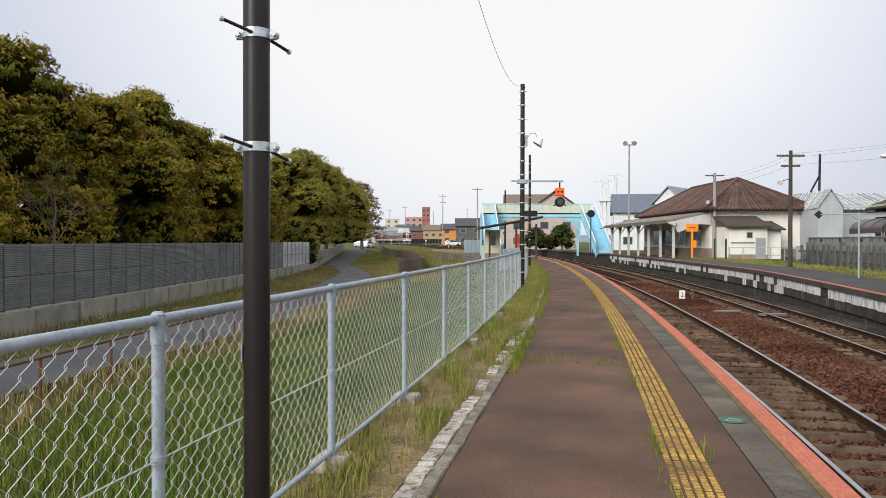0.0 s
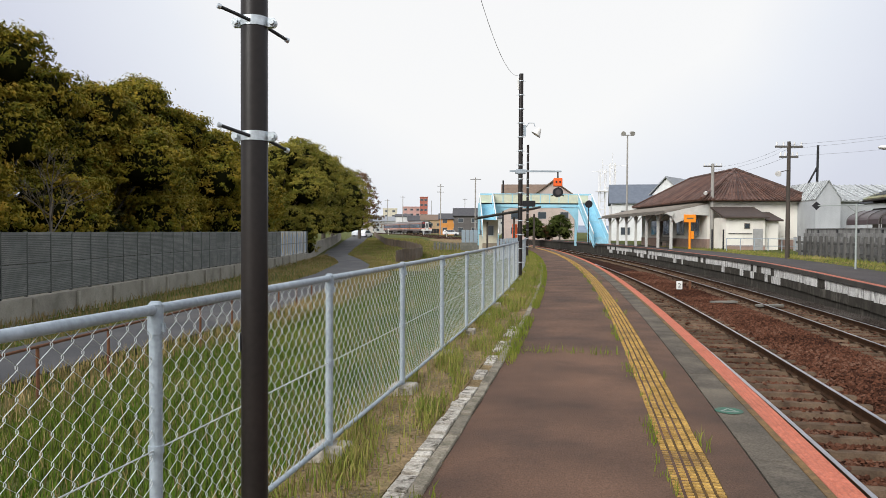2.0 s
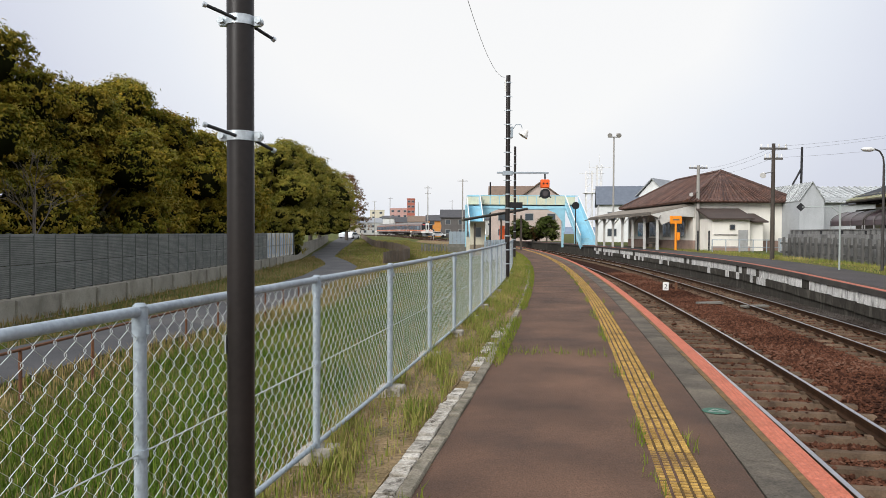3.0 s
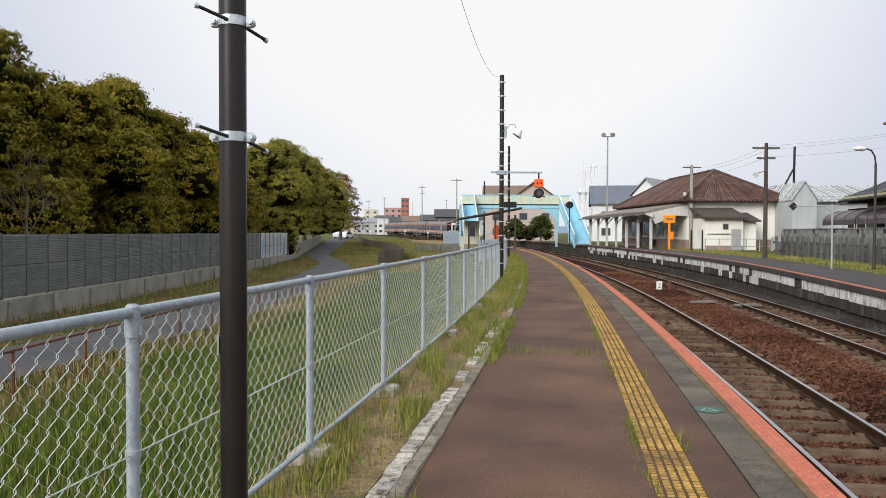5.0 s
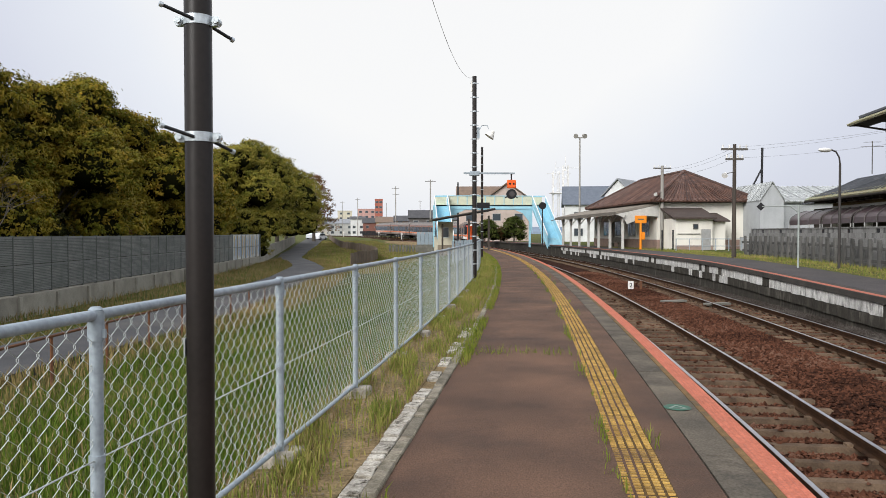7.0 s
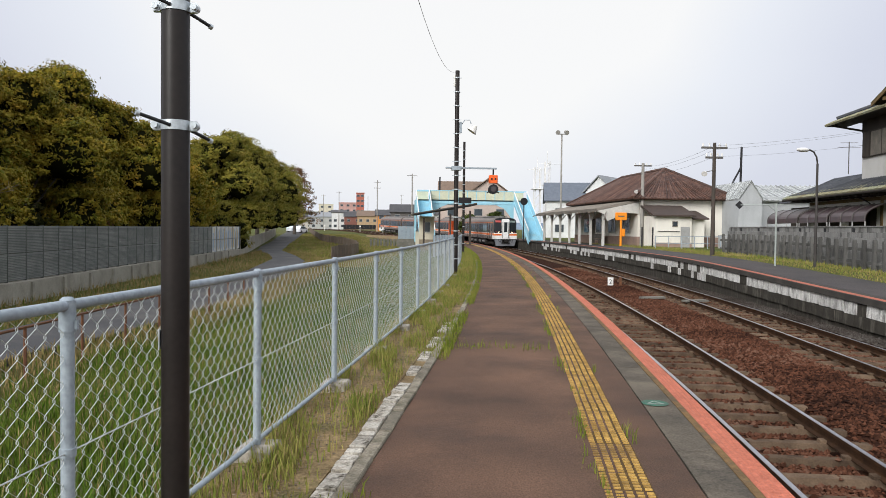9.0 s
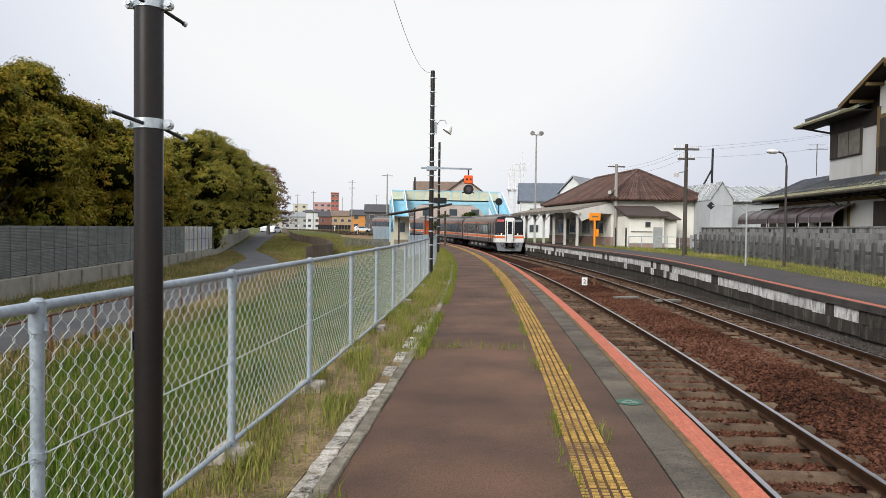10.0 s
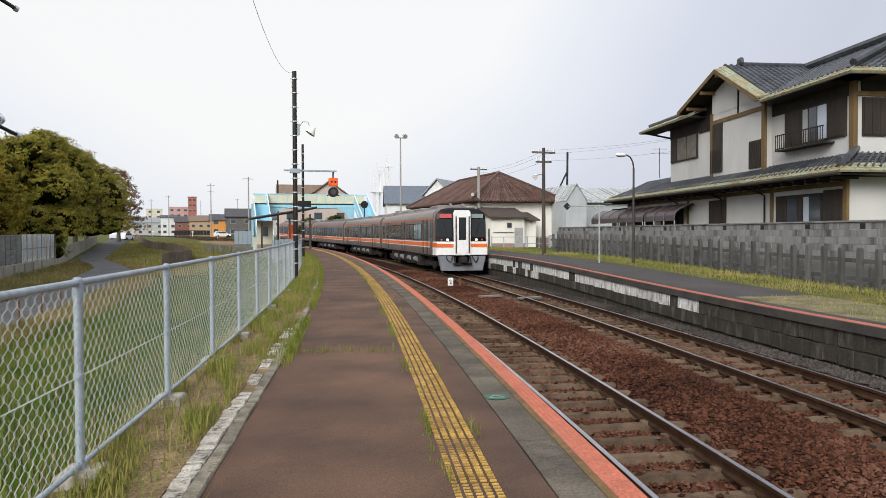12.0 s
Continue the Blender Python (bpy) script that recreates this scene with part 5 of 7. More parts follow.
def block_building(az, dist, w, d, h, mat, label, floors):
    x, y = dist * math.sin(radians(az)), dist * math.cos(radians(az))
    t = thing("apartment_building", label, "building", pose(x, y, 0.5, 0, 0, -az))
    part("wall", B(-w / 2, 0, -1, w / 2, d, h), mat, t)
    part("roof_parapet", B(-w / 2 - 0.15, -0.15, h, w / 2 + 0.15, d + 0.15, h + 0.5), mat, t)
    nx = max(2, int(w / 3.2))
    for f in range(floors):
        for k in range(nx):
            xc, zc = -w / 2 + (k + 0.5) * w / nx, h - 2.0 - f * 3.0
            wn = part("window", B(xc - 0.9, -0.06, zc, xc + 0.9, 0.0, zc + 1.3), M_FRAME, t)
            part("pane", B(xc - 0.8, -0.09, zc + 0.1, xc + 0.8, -0.055, zc + 1.2), M_DARKGLASS, wn)


block_building(-1.35, 430, 4.6, 6, 21, wall_mat("red_brick", (0.40, 0.13, 0.09)), "red brick tower block over the distant roofs", 4)
block_building(-2.3, 440, 11, 8, 15.5, wall_mat("pink_tile", (0.52, 0.33, 0.29)), "pink apartment block in the distant town", 3)
block_building(-4.0, 460, 9, 8, 15.0, wall_mat("cream_block", (0.62, 0.58, 0.46)), "cream block with a sign in the distant town", 3)
block_building(-5.0, 480, 8, 8, 11.0, wall_mat("white_stucco", (0.68, 0.69, 0.68)), "white block in the distant town", 2)
block_building(1.6, 470, 16, 8, 11.5, wall_mat("white_stucco", (0.68, 0.69, 0.68)), "long white block behind the houses", 2)
block_building(4.6, 420, 14, 8, 10.5, wall_mat("grey_stucco", (0.42, 0.42, 0.40)), "grey block behind the houses", 2)
# dark hoarding beside the line in the distance
hd = thing("hoarding", "long dark hoarding beside the distant railway", "fence")
for k in range(11):
    part("panel", B(-11.2 + k * 1.05, 0, 0, -10.2 + k * 1.05, 0.08, 1.7), M_BLACK, hd)
hd.matrix_basis = pose(-0.9, 262, 0.75)
# parked cars far off
def far_car(x, y, z, col, label, turn=0):
    t = thing("car", label, "car", pose(x, y, z, 0, 0, turn))
    m = surface("car_paint", col, tuple(v * 0.92 for v in col), 2, 0.3, bump=0.0)
    part("body", prism(bmesh.new(), [(-2.0, 0.3), (2.0, 0.3), (2.0, 0.8), (1.2, 0.95), (0.6, 1.45), (-1.5, 1.5), (-2.0, 0.95)], -0.8, 0.8), m, t)
    part("window", prism(bmesh.new(), [(1.1, 0.97), (0.55, 1.4), (-1.4, 1.42), (-1.8, 0.97)], -0.82, 0.82), M_DARKGLASS, t)
    for x2 in (-1.25, 1.25):
        for y2 in (-0.75, 0.75):
            part("wheel", R((x2, y2 - 0.1, 0.3), (x2, y2 + 0.1, 0.3), 0.3, n=14), M_BLACK, t)


far_car(-16.6, 160, Z_GROUND + rise(160) + 0.07, (0.75, 0.76, 0.78), "white car parked at the end of the lane", 70)
far_car(-18.8, 168, Z_GROUND + rise(168) + 0.07, (0.55, 0.57, 0.6), "silver car parked behind the white one", 60)
far_car(2.6, 190, Z_GROUND + rise(190) + 0.02, (0.75, 0.76, 0.78), "white car parked beside the orange house", 10)


def utility_pole(x, y, z0, zt, label, arms=((0.3, 1.2),), r=0.13, mat=None, lean=0):
    t = thing("utility_pole", label, "utility pole", pose(x, y, z0))
    m = mat or M_UPOLE
    H = zt - z0
    part("shaft", R((0, 0, -0.3), (0, 0, H), r, r * 0.7, n=12), m, t)
    for dz, w in arms:
        a = part("crossarm", B(-w / 2, -0.05, H - dz - 0.05, w / 2, 0.05, H - dz + 0.05), M_UARM, t)
        for k in (-0.45, -0.2, 0.2, 0.45):
            part("insulator", R((k * w, 0, H - dz + 0.05), (k * w, 0, H - dz + 0.22), 0.04, n=8), M_WPAINT, a)
    return t


M_UPOLE = surface("weathered_pole", (0.085, 0.07, 0.058), (0.05, 0.042, 0.036), 3, 0.9, fine=30, bump=0.2, streak=0.2)
M_UARM = surface("weathered_crossarm", (0.13, 0.12, 0.11), (0.09, 0.085, 0.08), 3, 0.8, bump=0.1)
M_UGREY = surface("concrete_pole", (0.33, 0.31, 0.28), (0.26, 0.25, 0.23), 2, 0.85, bump=0.1)
for az, dist, ytop, label, arms in [(-0.02, 200, 345, "tall concrete utility pole in the distance", ((0.6, 2.0), (2.2, 1.8))), (2.72, 150, 333, "grey utility pole beside the footbridge", ((0.4, 2.2),)), (-3.0, 280, 366, "thin far utility pole", ((0.5, 2.0),)), (-4.2, 300, 372, "thin far utility pole", ((0.5, 2.0),)), (-0.75, 360, 374, "thin dark mast over the roofs", ()), (1.9, 330, 370, "thin far utility pole", ((0.5, 2.0),)), (4.9, 110, 338, "thin dark pole beyond the shelter", ())]:
    zt = 1.5 + (428.5 - ytop) / 1282 * dist
    utility_pole(dist * math.sin(radians(az)), dist * math.cos(radians(az)), -0.6 + rise(dist), zt, label, arms, r=0.16, mat=M_UGREY if dist > 120 else M_BLACK)
# crossing signs / small white signal posts by the far line
for az, dist in ((-1.35, 190), (-4.1, 210), (0.45, 160)):
    t = thing("marker_post", "slim white marker post beside the distant track", "post", pose(dist * math.sin(radians(az)), dist * math.cos(radians(az)), Z_GROUND + rise(dist)))
    part("post", R((0, 0, -0.2), (0, 0, 1.5), 0.05, n=8), M_WPAINT, t)
    part("board", B(-0.2, -0.05, 1.2, 0.2, 0.05, 1.55), M_WPAINT, t)

# ---- footbridge ----
M_BLUE = surface("pale_blue_paint", (0.33, 0.60, 0.71), (0.28, 0.53, 0.64), 1.5, 0.55, bump=0.05, c3=(0.34, 0.44, 0.45), scale3=0.8, amount3=0.5)
M_CREAM = surface("cream_parapet_panel", (0.60, 0.60, 0.44), (0.52, 0.53, 0.40), 1.5, 0.7, bump=0.05, c3=(0.42, 0.46, 0.38), scale3=0.7, amount3=0.5)
fb = thing("footbridge", "pale blue steel station footbridge with cream parapet panels", "footbridge", kind="structure")
X0, X1, YB = 4.7, 18.3, 88.0
part("deck", B(X0, YB, 4.85, X1, YB + 1.9, 5.0), M_BLUE, fb)
for y in (YB, YB + 1.8):
    part("girder", B(X0, y, 4.45, X1, y + 0.1, 5.0), M_BLUE, fb)
    part("hand_rail", B(X0, y, 6.05, X1, y + 0.1, 6.15), M_BLUE, fb)
    n = 9
    for k in range(n):
        a, b = X0 + 1.7 + (X1 - X0 - 3.4) * k / n, X0 + 1.7 + (X1 - X0 - 3.4) * (k + 1) / n
        part("parapet_panel", B(a + 0.05, y + 0.03, 4.98, b - 0.05, y + 0.07, 6.05), M_CREAM, fb)
        part("parapet_post", B(a - 0.05, y, 5.0, a + 0.05, y + 0.1, 6.08), M_BLUE, fb)
for xa, xb in ((X0, X0 + 1.6), (X1 - 1.6, X1)):
    part("landing_panel", B(xa + 0.05, YB + 1.82, 5.0, xb - 0.05, YB + 1.88, 6.1), M_CREAM, fb)
    for x in (xa, xb):
        part("column", B(x - 0.12, YB + 1.6, -0.2, x + 0.12, YB + 1.85, 5.0), M_BLUE, fb)
        # stringer and raking balustrade
        part("stringer", prism(bmesh.new(), [(YB, 5.0), (YB - 9.0, 0.25), (YB - 9.0, -0.15), (YB, 4.5)], x - 0.05, x + 0.05, m=Matrix(((0, 1, 0, 0), (1, 0, 0, 0), (0, 0, 1, 0), (0, 0, 0, 1)))), M_BLUE, fb)
        part("balustrade_panel", prism(bmesh.new(), [(YB, 6.0), (YB - 9.0, 1.25), (YB - 9.0, 0.35), (YB, 5.1)], x - 0.02, x + 0.02, m=Matrix(((0, 1, 0, 0), (1, 0, 0, 0), (0, 0, 1, 0), (0, 0, 0, 1)))), M_BLUE, fb)
        part("stair_rail", R((x, YB, 6.1), (x, YB - 9.0, 1.35), 0.06, n=8), M_WPAINT, fb)
    for k in range(26):
        part("step", B(xa + 0.06, YB - 9.0 + k * 0.346, 0.08 + k * 0.183, xb - 0.06, YB - 8.64 + k * 0.346, 0.26 + k * 0.183), M_BLUE, fb)
# arched knees under the girder
for xa, sx in ((X0 + 1.6, 1), (X1 - 1.6, -1)):
    part("knee", prism(bmesh.new(), [(xa, 4.5), (xa + sx * 2.4, 4.5), (xa + sx * 1.2, 4.0), (xa + sx * 0.4, 3.0), (xa, 1.6)], YB + 0.0, YB + 0.12), M_BLUE, fb)

# ---- shelter and shed on the near platform's far end ----
M_SHELTER_ROOF = surface("mossy_shelter_roof", (0.12, 0.105, 0.075), (0.085, 0.075, 0.055), 1.5, 0.9, bump=0.2)
M_CREAMW = surface("cream_boards", (0.62, 0.58, 0.46), (0.52, 0.49, 0.39), 1.2, 0.8, bump=0.05)
M_PALE_FRAME = surface("pale_window_frame", (0.55, 0.56, 0.55), (0.47, 0.48, 0.47), 3, 0.6, bump=0.02)
M_UPOLE_W = surface("weathered_boarding", (0.30, 0.25, 0.18), (0.22, 0.185, 0.14), 3, 0.85, bump=0.1, streak=0.2)
sh = thing("platform_shelter", "open platform shelter with a dark sloping roof and pale wall", "shelter", pose(6.2, 66, 0.0))
part("roof", prism(bmesh.new(), [(-3.0, 2.62), (2.7, 3.62), (2.7, 3.82), (-3.0, 2.82)], -1.5, 4.0), M_SHELTER_ROOF, sh)
part("gutter", R((-3.0, -1.55, 2.7), (2.7, -1.55, 3.7), 0.06, n=6), M_BLACK, sh)
for x in (-2.0, 0.4, 2.2):
    part("column", B(x - 0.08, -0.8, -0.8, x + 0.08, -0.64, 2.75 + 0.17 * x), M_UPOLE, sh)
part("back_wall", B(-2.3, 1.2, -0.9, -0.9, 1.35, 2.6), M_CREAMW, sh)
wn = part("window", B(-1.95, 1.16, 1.1, -1.25, 1.21, 2.1), M_PALE_FRAME, sh)
part("pane", B(-1.88, 1.14, 1.17, -1.32, 1.17, 2.03), M_DARKGLASS, wn)
part("skirting", B(-2.33, 1.17, -0.9, -0.87, 1.2, 0.45), M_UPOLE_W, sh)
part("bench", B(-0.6, 0.6, 0.35, 2.0, 1.0, 0.42), M_UPOLE, sh)
part("sign_board", B(0.3, -0.3, 0.5, 0.75, -0.2, 2.2), M_SIG_ORANGE, sh)
box_ = thing("equipment_box", "cream equipment cabinet on the platform end", "cabinet", pose(5.1, 85, -0.9))
part("body", B(-0.6, -0.3, 0, 0.6, 0.3, 2.02, bevel=0.03), M_CREAMW, box_)
part("roof", B(-0.66, -0.36, 2.02, 0.66, 0.36, 2.09), M_TILE_G, box_)
pf = thing("panel_fence", "blue-grey sheet fence by the end of the platform", "fence")
M_BGREY = surface("blue_grey_sheet", (0.30, 0.36, 0.40), (0.25, 0.30, 0.34), 1.5, 0.6, bump=0.05)
for k in range(5):
    part("panel", B(2.6 + k * 0.5, 90, 0.15, 3.06 + k * 0.5, 90.06, 1.7), M_BGREY, pf)
for k in range(8):
    part("panel", B(3.55 + k * 0.32, 44.5 + k * 1.4, -0.3, 3.6 + k * 0.32, 45.8 + k * 1.4, 1.05), M_BGREY, pf)
part("plinth", B(2.5, 89.9, -1.2, 5.2, 90.2, 0.15), M_CONCRETE, pf)
# low stone-edged planting by the shed
hb = thing("stone_edging", "low pale stone edging by the platform end", "edging")
for k in range(9):
    part("stone", B(-0.9 + k * 0.42, 92, -0.9, -0.6 + k * 0.42, 92.3, 0.1, bevel=0.04), M_CONCRETE, hb)

# ---- brown-roofed house, masts and houses behind the bridge ----
M_PINK = wall_mat("pinkish_stucco", (0.50, 0.41, 0.36))
small_house(18.3, 118, 7.2, 10, 6.9, 2.7, M_PINK, M_TILE_B, "pinkish gabled house with a brown roof behind the bridge", turn=-6, z0=0.2, gable_front=True)
small_house(14.4, 121, 8.0, 8, 6.4, 2.9, M_PINK, M_TILE_B, "brown-roofed wing of the house behind the bridge", turn=-6, z0=0.2)
M_LEAF_B = leaf_material("bush_leaf", [(0.016, 0.027, 0.006), (0.04, 0.056, 0.011), (0.075, 0.09, 0.02), (0.115, 0.12, 0.035)])
tree(13.8, 108, 3.7, 1.6, 101, M_LEAF_B, 1500, "dark round bush behind the far platform", base=0.2, size=0.2, low=0.2)
tree(17.7, 108, 4.2, 1.8, 102, M_LEAF_B, 1700, "tall dark round bush behind the far platform", base=0.2, size=0.2, low=0.2)
tree(15.9, 110, 2.4, 1.1, 103, M_LEAF_R, 900, "brownish bush behind the far platform", base=0.2, size=0.2, low=0.2)
small_house(29.6, 108, 8, 10, 5.7, 2.9, wall_mat("white_stucco", (0.68, 0.69, 0.68)), surface("blue_grey_tile", (0.13, 0.15, 0.18), (0.10, 0.115, 0.14), 2, 0.6, fine=14, bump=0.3), "white house with a blue-grey roof behind the station", turn=-12, z0=0.2)
small_house(33.6, 108, 5.4, 9, 6.6, 2.9, wall_mat("white_stucco", (0.68, 0.69, 0.68)), M_TILE_G, "white house with a ribbed grey roof behind the station", turn=-40, z0=0.2, gable_front=True)
mast = thing("floodlight_mast", "tall grey mast with two floodlights behind the station", "floodlight", pose(23.6, 92, 0.2))
part("shaft", R((0, 0, 0), (0, 0, 13.6), 0.14, 0.09, n=12), M_UGREY, mast)
part("crossarm", B(-0.75, -0.06, 13.55, 0.75, 0.06, 13.67), M_UGREY, mast)
for sx in (-1, 1):
    part("floodlight", R((sx * 0.6, -0.35, 13.75), (sx * 0.5, 0.15, 13.95), 0.30, 0.2, n=14), M_UGREY, mast)
for i, (az, dist, w, yt) in enumerate(((12.55, 128, 1.0, 310), (13.3, 128, 0.8, 300))):
    x, y = dist * math.sin(radians(az)), dist * math.cos(radians(az))
    zt = 1.5 + (428.5 - yt) / 1282 * dist
    t = thing("antenna_mast", "white lattice antenna mast with aerials", "antenna", pose(x, y, 0.2))
    for cx in (-w / 2, w / 2):
        for cy in (-w / 2, w / 2):
            part("leg", R((cx, cy, 0), (cx, cy, zt - 1.2), 0.07, n=6), M_WPAINT, t)
    k = 1.0
    while k < zt - 1.5:
        part("brace", R((-w / 2, -w / 2, k), (w / 2, -w / 2, k + 1.0), 0.04, n=5), M_WPAINT, t)
        part("rung", R((-w / 2, -w / 2, k), (w / 2, -w / 2, k), 0.04, n=5), M_WPAINT, t)
        k += 1.4
    part("platform", B(-w, -w, zt * 0.62, w * 1.3, w, zt * 0.62 + 0.12), M_WPAINT, t)
    part("aerial", R((0, 0, zt - 2), (0, 0, zt + 0.6), 0.04, n=6), M_WPAINT, t)
    part("aerial_arm", R((-1.8, 0, zt - 1.6), (2.6, 0, zt - 1.6), 0.035, n=6), M_WPAINT, t)
disc = thing("disc_signal", "black round signal on a slim post on the far platform", "signal", pose(16.0, 78.4, 0.2))
part("post", R((0, 0, 0), (0, 0, 4.0), 0.06, n=8), M_BLACK, disc)
part("disc", R((0, -0.06, 4.35), (0, 0.06, 4.35), 0.4, n=20), M_BLACK, disc)

# far hills, the blue of distance haze put into their base colour
M_HILL = surface("hazy_hill", (0.20, 0.25, 0.32), (0.17, 0.22, 0.28), 0.004, 1.0, fine=0.02, bump=0.0)
vs, fs = [], []
N = 60
for i in range(N + 1):
    az = radians(-30 + 110 * i / N)
    h = 60 + 70 * math.exp(-((math.degrees(az) - 29) / 6) ** 2) + 14 * noise.noise((i * 0.35, 3.3, 0)) + 40 * math.exp(-((math.degrees(az) - 48) / 9) ** 2) if math.degrees(az) > 14 else 26
    for d, z in ((2500, -20), (2700, h), (2900, -20)):
        vs.append((d * math.sin(az), d * math.cos(az), z))
for i in range(N):
    for j in range(2):
        fs.append((i * 3 + j, i * 3 + j + 1, i * 3 + j + 4, i * 3 + j + 3))
tagged(from_arrays("hills", vs, fs, M_HILL, smooth=True), "hills on the horizon, coloured pale blue for haze", "hills", kind="structure")

# ---- station building on the far platform ----
M_PLASTER = surface("white_plaster", (0.80, 0.77, 0.69), (0.73, 0.70, 0.63), 0.9, 0.85, fine=30, bump=0.1, c3=(0.52, 0.48, 0.42), scale3=0.7, amount3=0.5, grain_amount=0.1, streak=0.4)
M_DADO = surface("pinkish_dado", (0.36, 0.25, 0.20), (0.28, 0.20, 0.165), 2, 0.85, fine=30, bump=0.1)
M_TIMBER = surface("grey_timber", (0.17, 0.15, 0.125), (0.11, 0.10, 0.085), 4, 0.85, fine=30, bump=0.2)
M_PALE_TIMBER = surface("pale_painted_timber", (0.55, 0.54, 0.50), (0.45, 0.44, 0.41), 3, 0.75, bump=0.1)
M_TILE_RED = surface("red_brown_roof_tile", (0.105, 0.052, 0.036), (0.055, 0.032, 0.026), 2.2, 0.6, fine=7, bump=0.6, c3=(0.15, 0.10, 0.08), scale3=1.6, amount3=0.6, per_piece=0.35, grain_amount=0.8)
M_CANOPY = surface("weathered_canopy_roof", (0.24, 0.215, 0.18), (0.17, 0.15, 0.13), 1, 0.85, fine=20, bump=0.2)


def tiled_plane(bm, a, b, c, d, pitch=0.3, r=0.05, courses=0.35, thick=0.1):
    """Roof plane from eave a-b to top d-c (a below d, b below c), with rolls down the slope and stepped courses."""
    a, b, c, d = (Vector(v) for v in (a, b, c, d))
    nrm = (b - a).cross(d - a).normalized()
    if nrm.z < 0:
        nrm = -nrm
    lo = [bm.verts.new(v - nrm * thick) for v in (a, b, c, d)]
    hi = [bm.verts.new(v) for v in (a, b, c, d)]
    fcs = [bm.faces.new(hi), bm.faces.new(lo[::-1])]
    for i in range(4):
        j = (i + 1) % 4
        fcs.append(bm.faces.new((lo[i], lo[j], hi[j], hi[i])))
    n = max(2, int((b - a).length / pitch))
    for i in range(n + 1):
        f = i / n
        p, q = a.lerp(b, f), d.lerp(c, f)
        if (q - p).length > 0.15:
            rod(bm, p + nrm * 0.01, q + nrm * 0.01, r, n=6, caps=True)
    m = int(((d - a).length) / courses)
    for k in range(1, m):
        f = k / m
        p, q = a.lerp(d, f), b.lerp(c, f)
        if (q - p).length > 0.2:
            rod(bm, p + nrm * 0.004, q + nrm * 0.004, 0.016, n=4, caps=False)


st = thing("station_building", "old white-plastered station building with a red-brown tiled hip roof", "station", pose(20.4, 55.4, 0.27, 0, 0, 0.5))
W, L, HE, HR = 7.2, 17.5, 3.75, 6.35
part("wall", B(0, 0, -0.3, W, L, HE), M_PLASTER, st)
part("dado", B(-0.03, -0.03, -0.3, W + 0.03, L + 0.03, 0.75), M_DADO, st)
part("eave_board", B(-0.5, -0.5, HE - 0.12, W + 0.5, L + 0.5, HE + 0.02), M_TIMBER, st)
o = 0.75
e = [(-o, -o, HE), (W + o, -o, HE), (W + o, L + o, HE), (-o, L + o, HE)]
r0, r1 = (W / 2, W / 2, HR), (W / 2, L - W / 2, HR)
for nm, q in (("roof_slope", (e[0], e[1], r0, r0)), ("roof_slope", (e[1], e[2], r1, r0)), ("roof_slope", (e[2], e[3], r1, r1)), ("roof_slope", (e[3], e[0], r0, r1))):
    bm = bmesh.new()
    q = [Vector(v) for v in q]
    if (q[2] - q[3]).length < 0.01:
        q[2] = q[2] + (q[1] - q[0]).normalized() * 0.06
        q[3] = q[3] - (q[1] - q[0]).normalized() * 0.06
    tiled_plane(bm, *q, pitch=0.3, r=0.07)
    part(nm, bm, M_TILE_RED, st)
for a, b in ((r0, r1), (e[0], r0), (e[1], r0), (e[2], r1), (e[3], r1)):
    part("ridge_tile", R(Vector(a) + Vector((0, 0, 0.06)), Vector(b) + Vector((0, 0, 0.06)), 0.14, n=8), M_TILE_RED, st)
# platform-side openings under the canopy
for y in (1.6, 5.0, 8.6, 12.2):
    w = part("window", B(-0.06, y, 0.95, 0.02, y + 1.9, 2.4), M_PALE_TIMBER, st)
    for k in range(4):
        part("pane", B(-0.08, y + 0.08 + k * 0.45, 1.05, -0.055, y + 0.46 + k * 0.45, 2.3), M_DARKGLASS, w)
part("doorway", B(-0.05, 10.8, 0, 0.03, 12.0, 2.3), M_TIMBER, st)
# small window and lean-to on the near end wall
M_LT_ROOF = surface("dark_brown_sheet_roof", (0.075, 0.055, 0.046), (0.055, 0.042, 0.036), 2, 0.8, bump=0.1)
lt = thing("lean_to", "low white lean-to with a brown roof against the station", "shed", pose(20.75, 52.6, 0.27))
part("wall", B(0, 0, -0.3, 2.8, 2.4, 2.35), M_PLASTER, lt)
part("roof", prism(bmesh.new(), [(-0.35, 2.3), (2.4, 3.1), (2.4, 3.22), (-0.35, 2.42)], -0.3, 3.0, m=Matrix(((0, 1, 0, 0), (1, 0, 0, 0), (0, 0, 1, 0), (0, 0, 0, 1)))), M_LT_ROOF, lt)
part("dado", B(-0.02, -0.03, -0.3, 2.82, 0, 0.35), M_DADO, lt)
wv = part("vent_window", B(1.3, -0.05, 1.55, 1.7, 0.0, 1.95), M_TIMBER, lt)
part("pane", B(1.35, -0.06, 1.6, 1.65, -0.045, 1.9), M_DARKGLASS, wv)
dr = part("door", B(1.95, -0.05, -0.1, 2.65, 0.0, 1.55), M_FRAME, lt, "grey metal door")
part("handle", R((2.55, -0.09, 0.75), (2.55, -0.05, 0.75), 0.03, n=6), M_ZINC, dr)
part("conduit", R((0.15, -0.06, 1.2), (1.85, -0.06, 1.2), 0.025, n=6), M_UARM, lt)
lt2 = thing("lean_to", "smaller white lean-to with a brown roof beside the first", "shed", pose(23.62, 53.2, 0.27))
part("wall", B(0, 0, -0.3, 1.2, 2.1, 2.15), M_PLASTER, lt2)
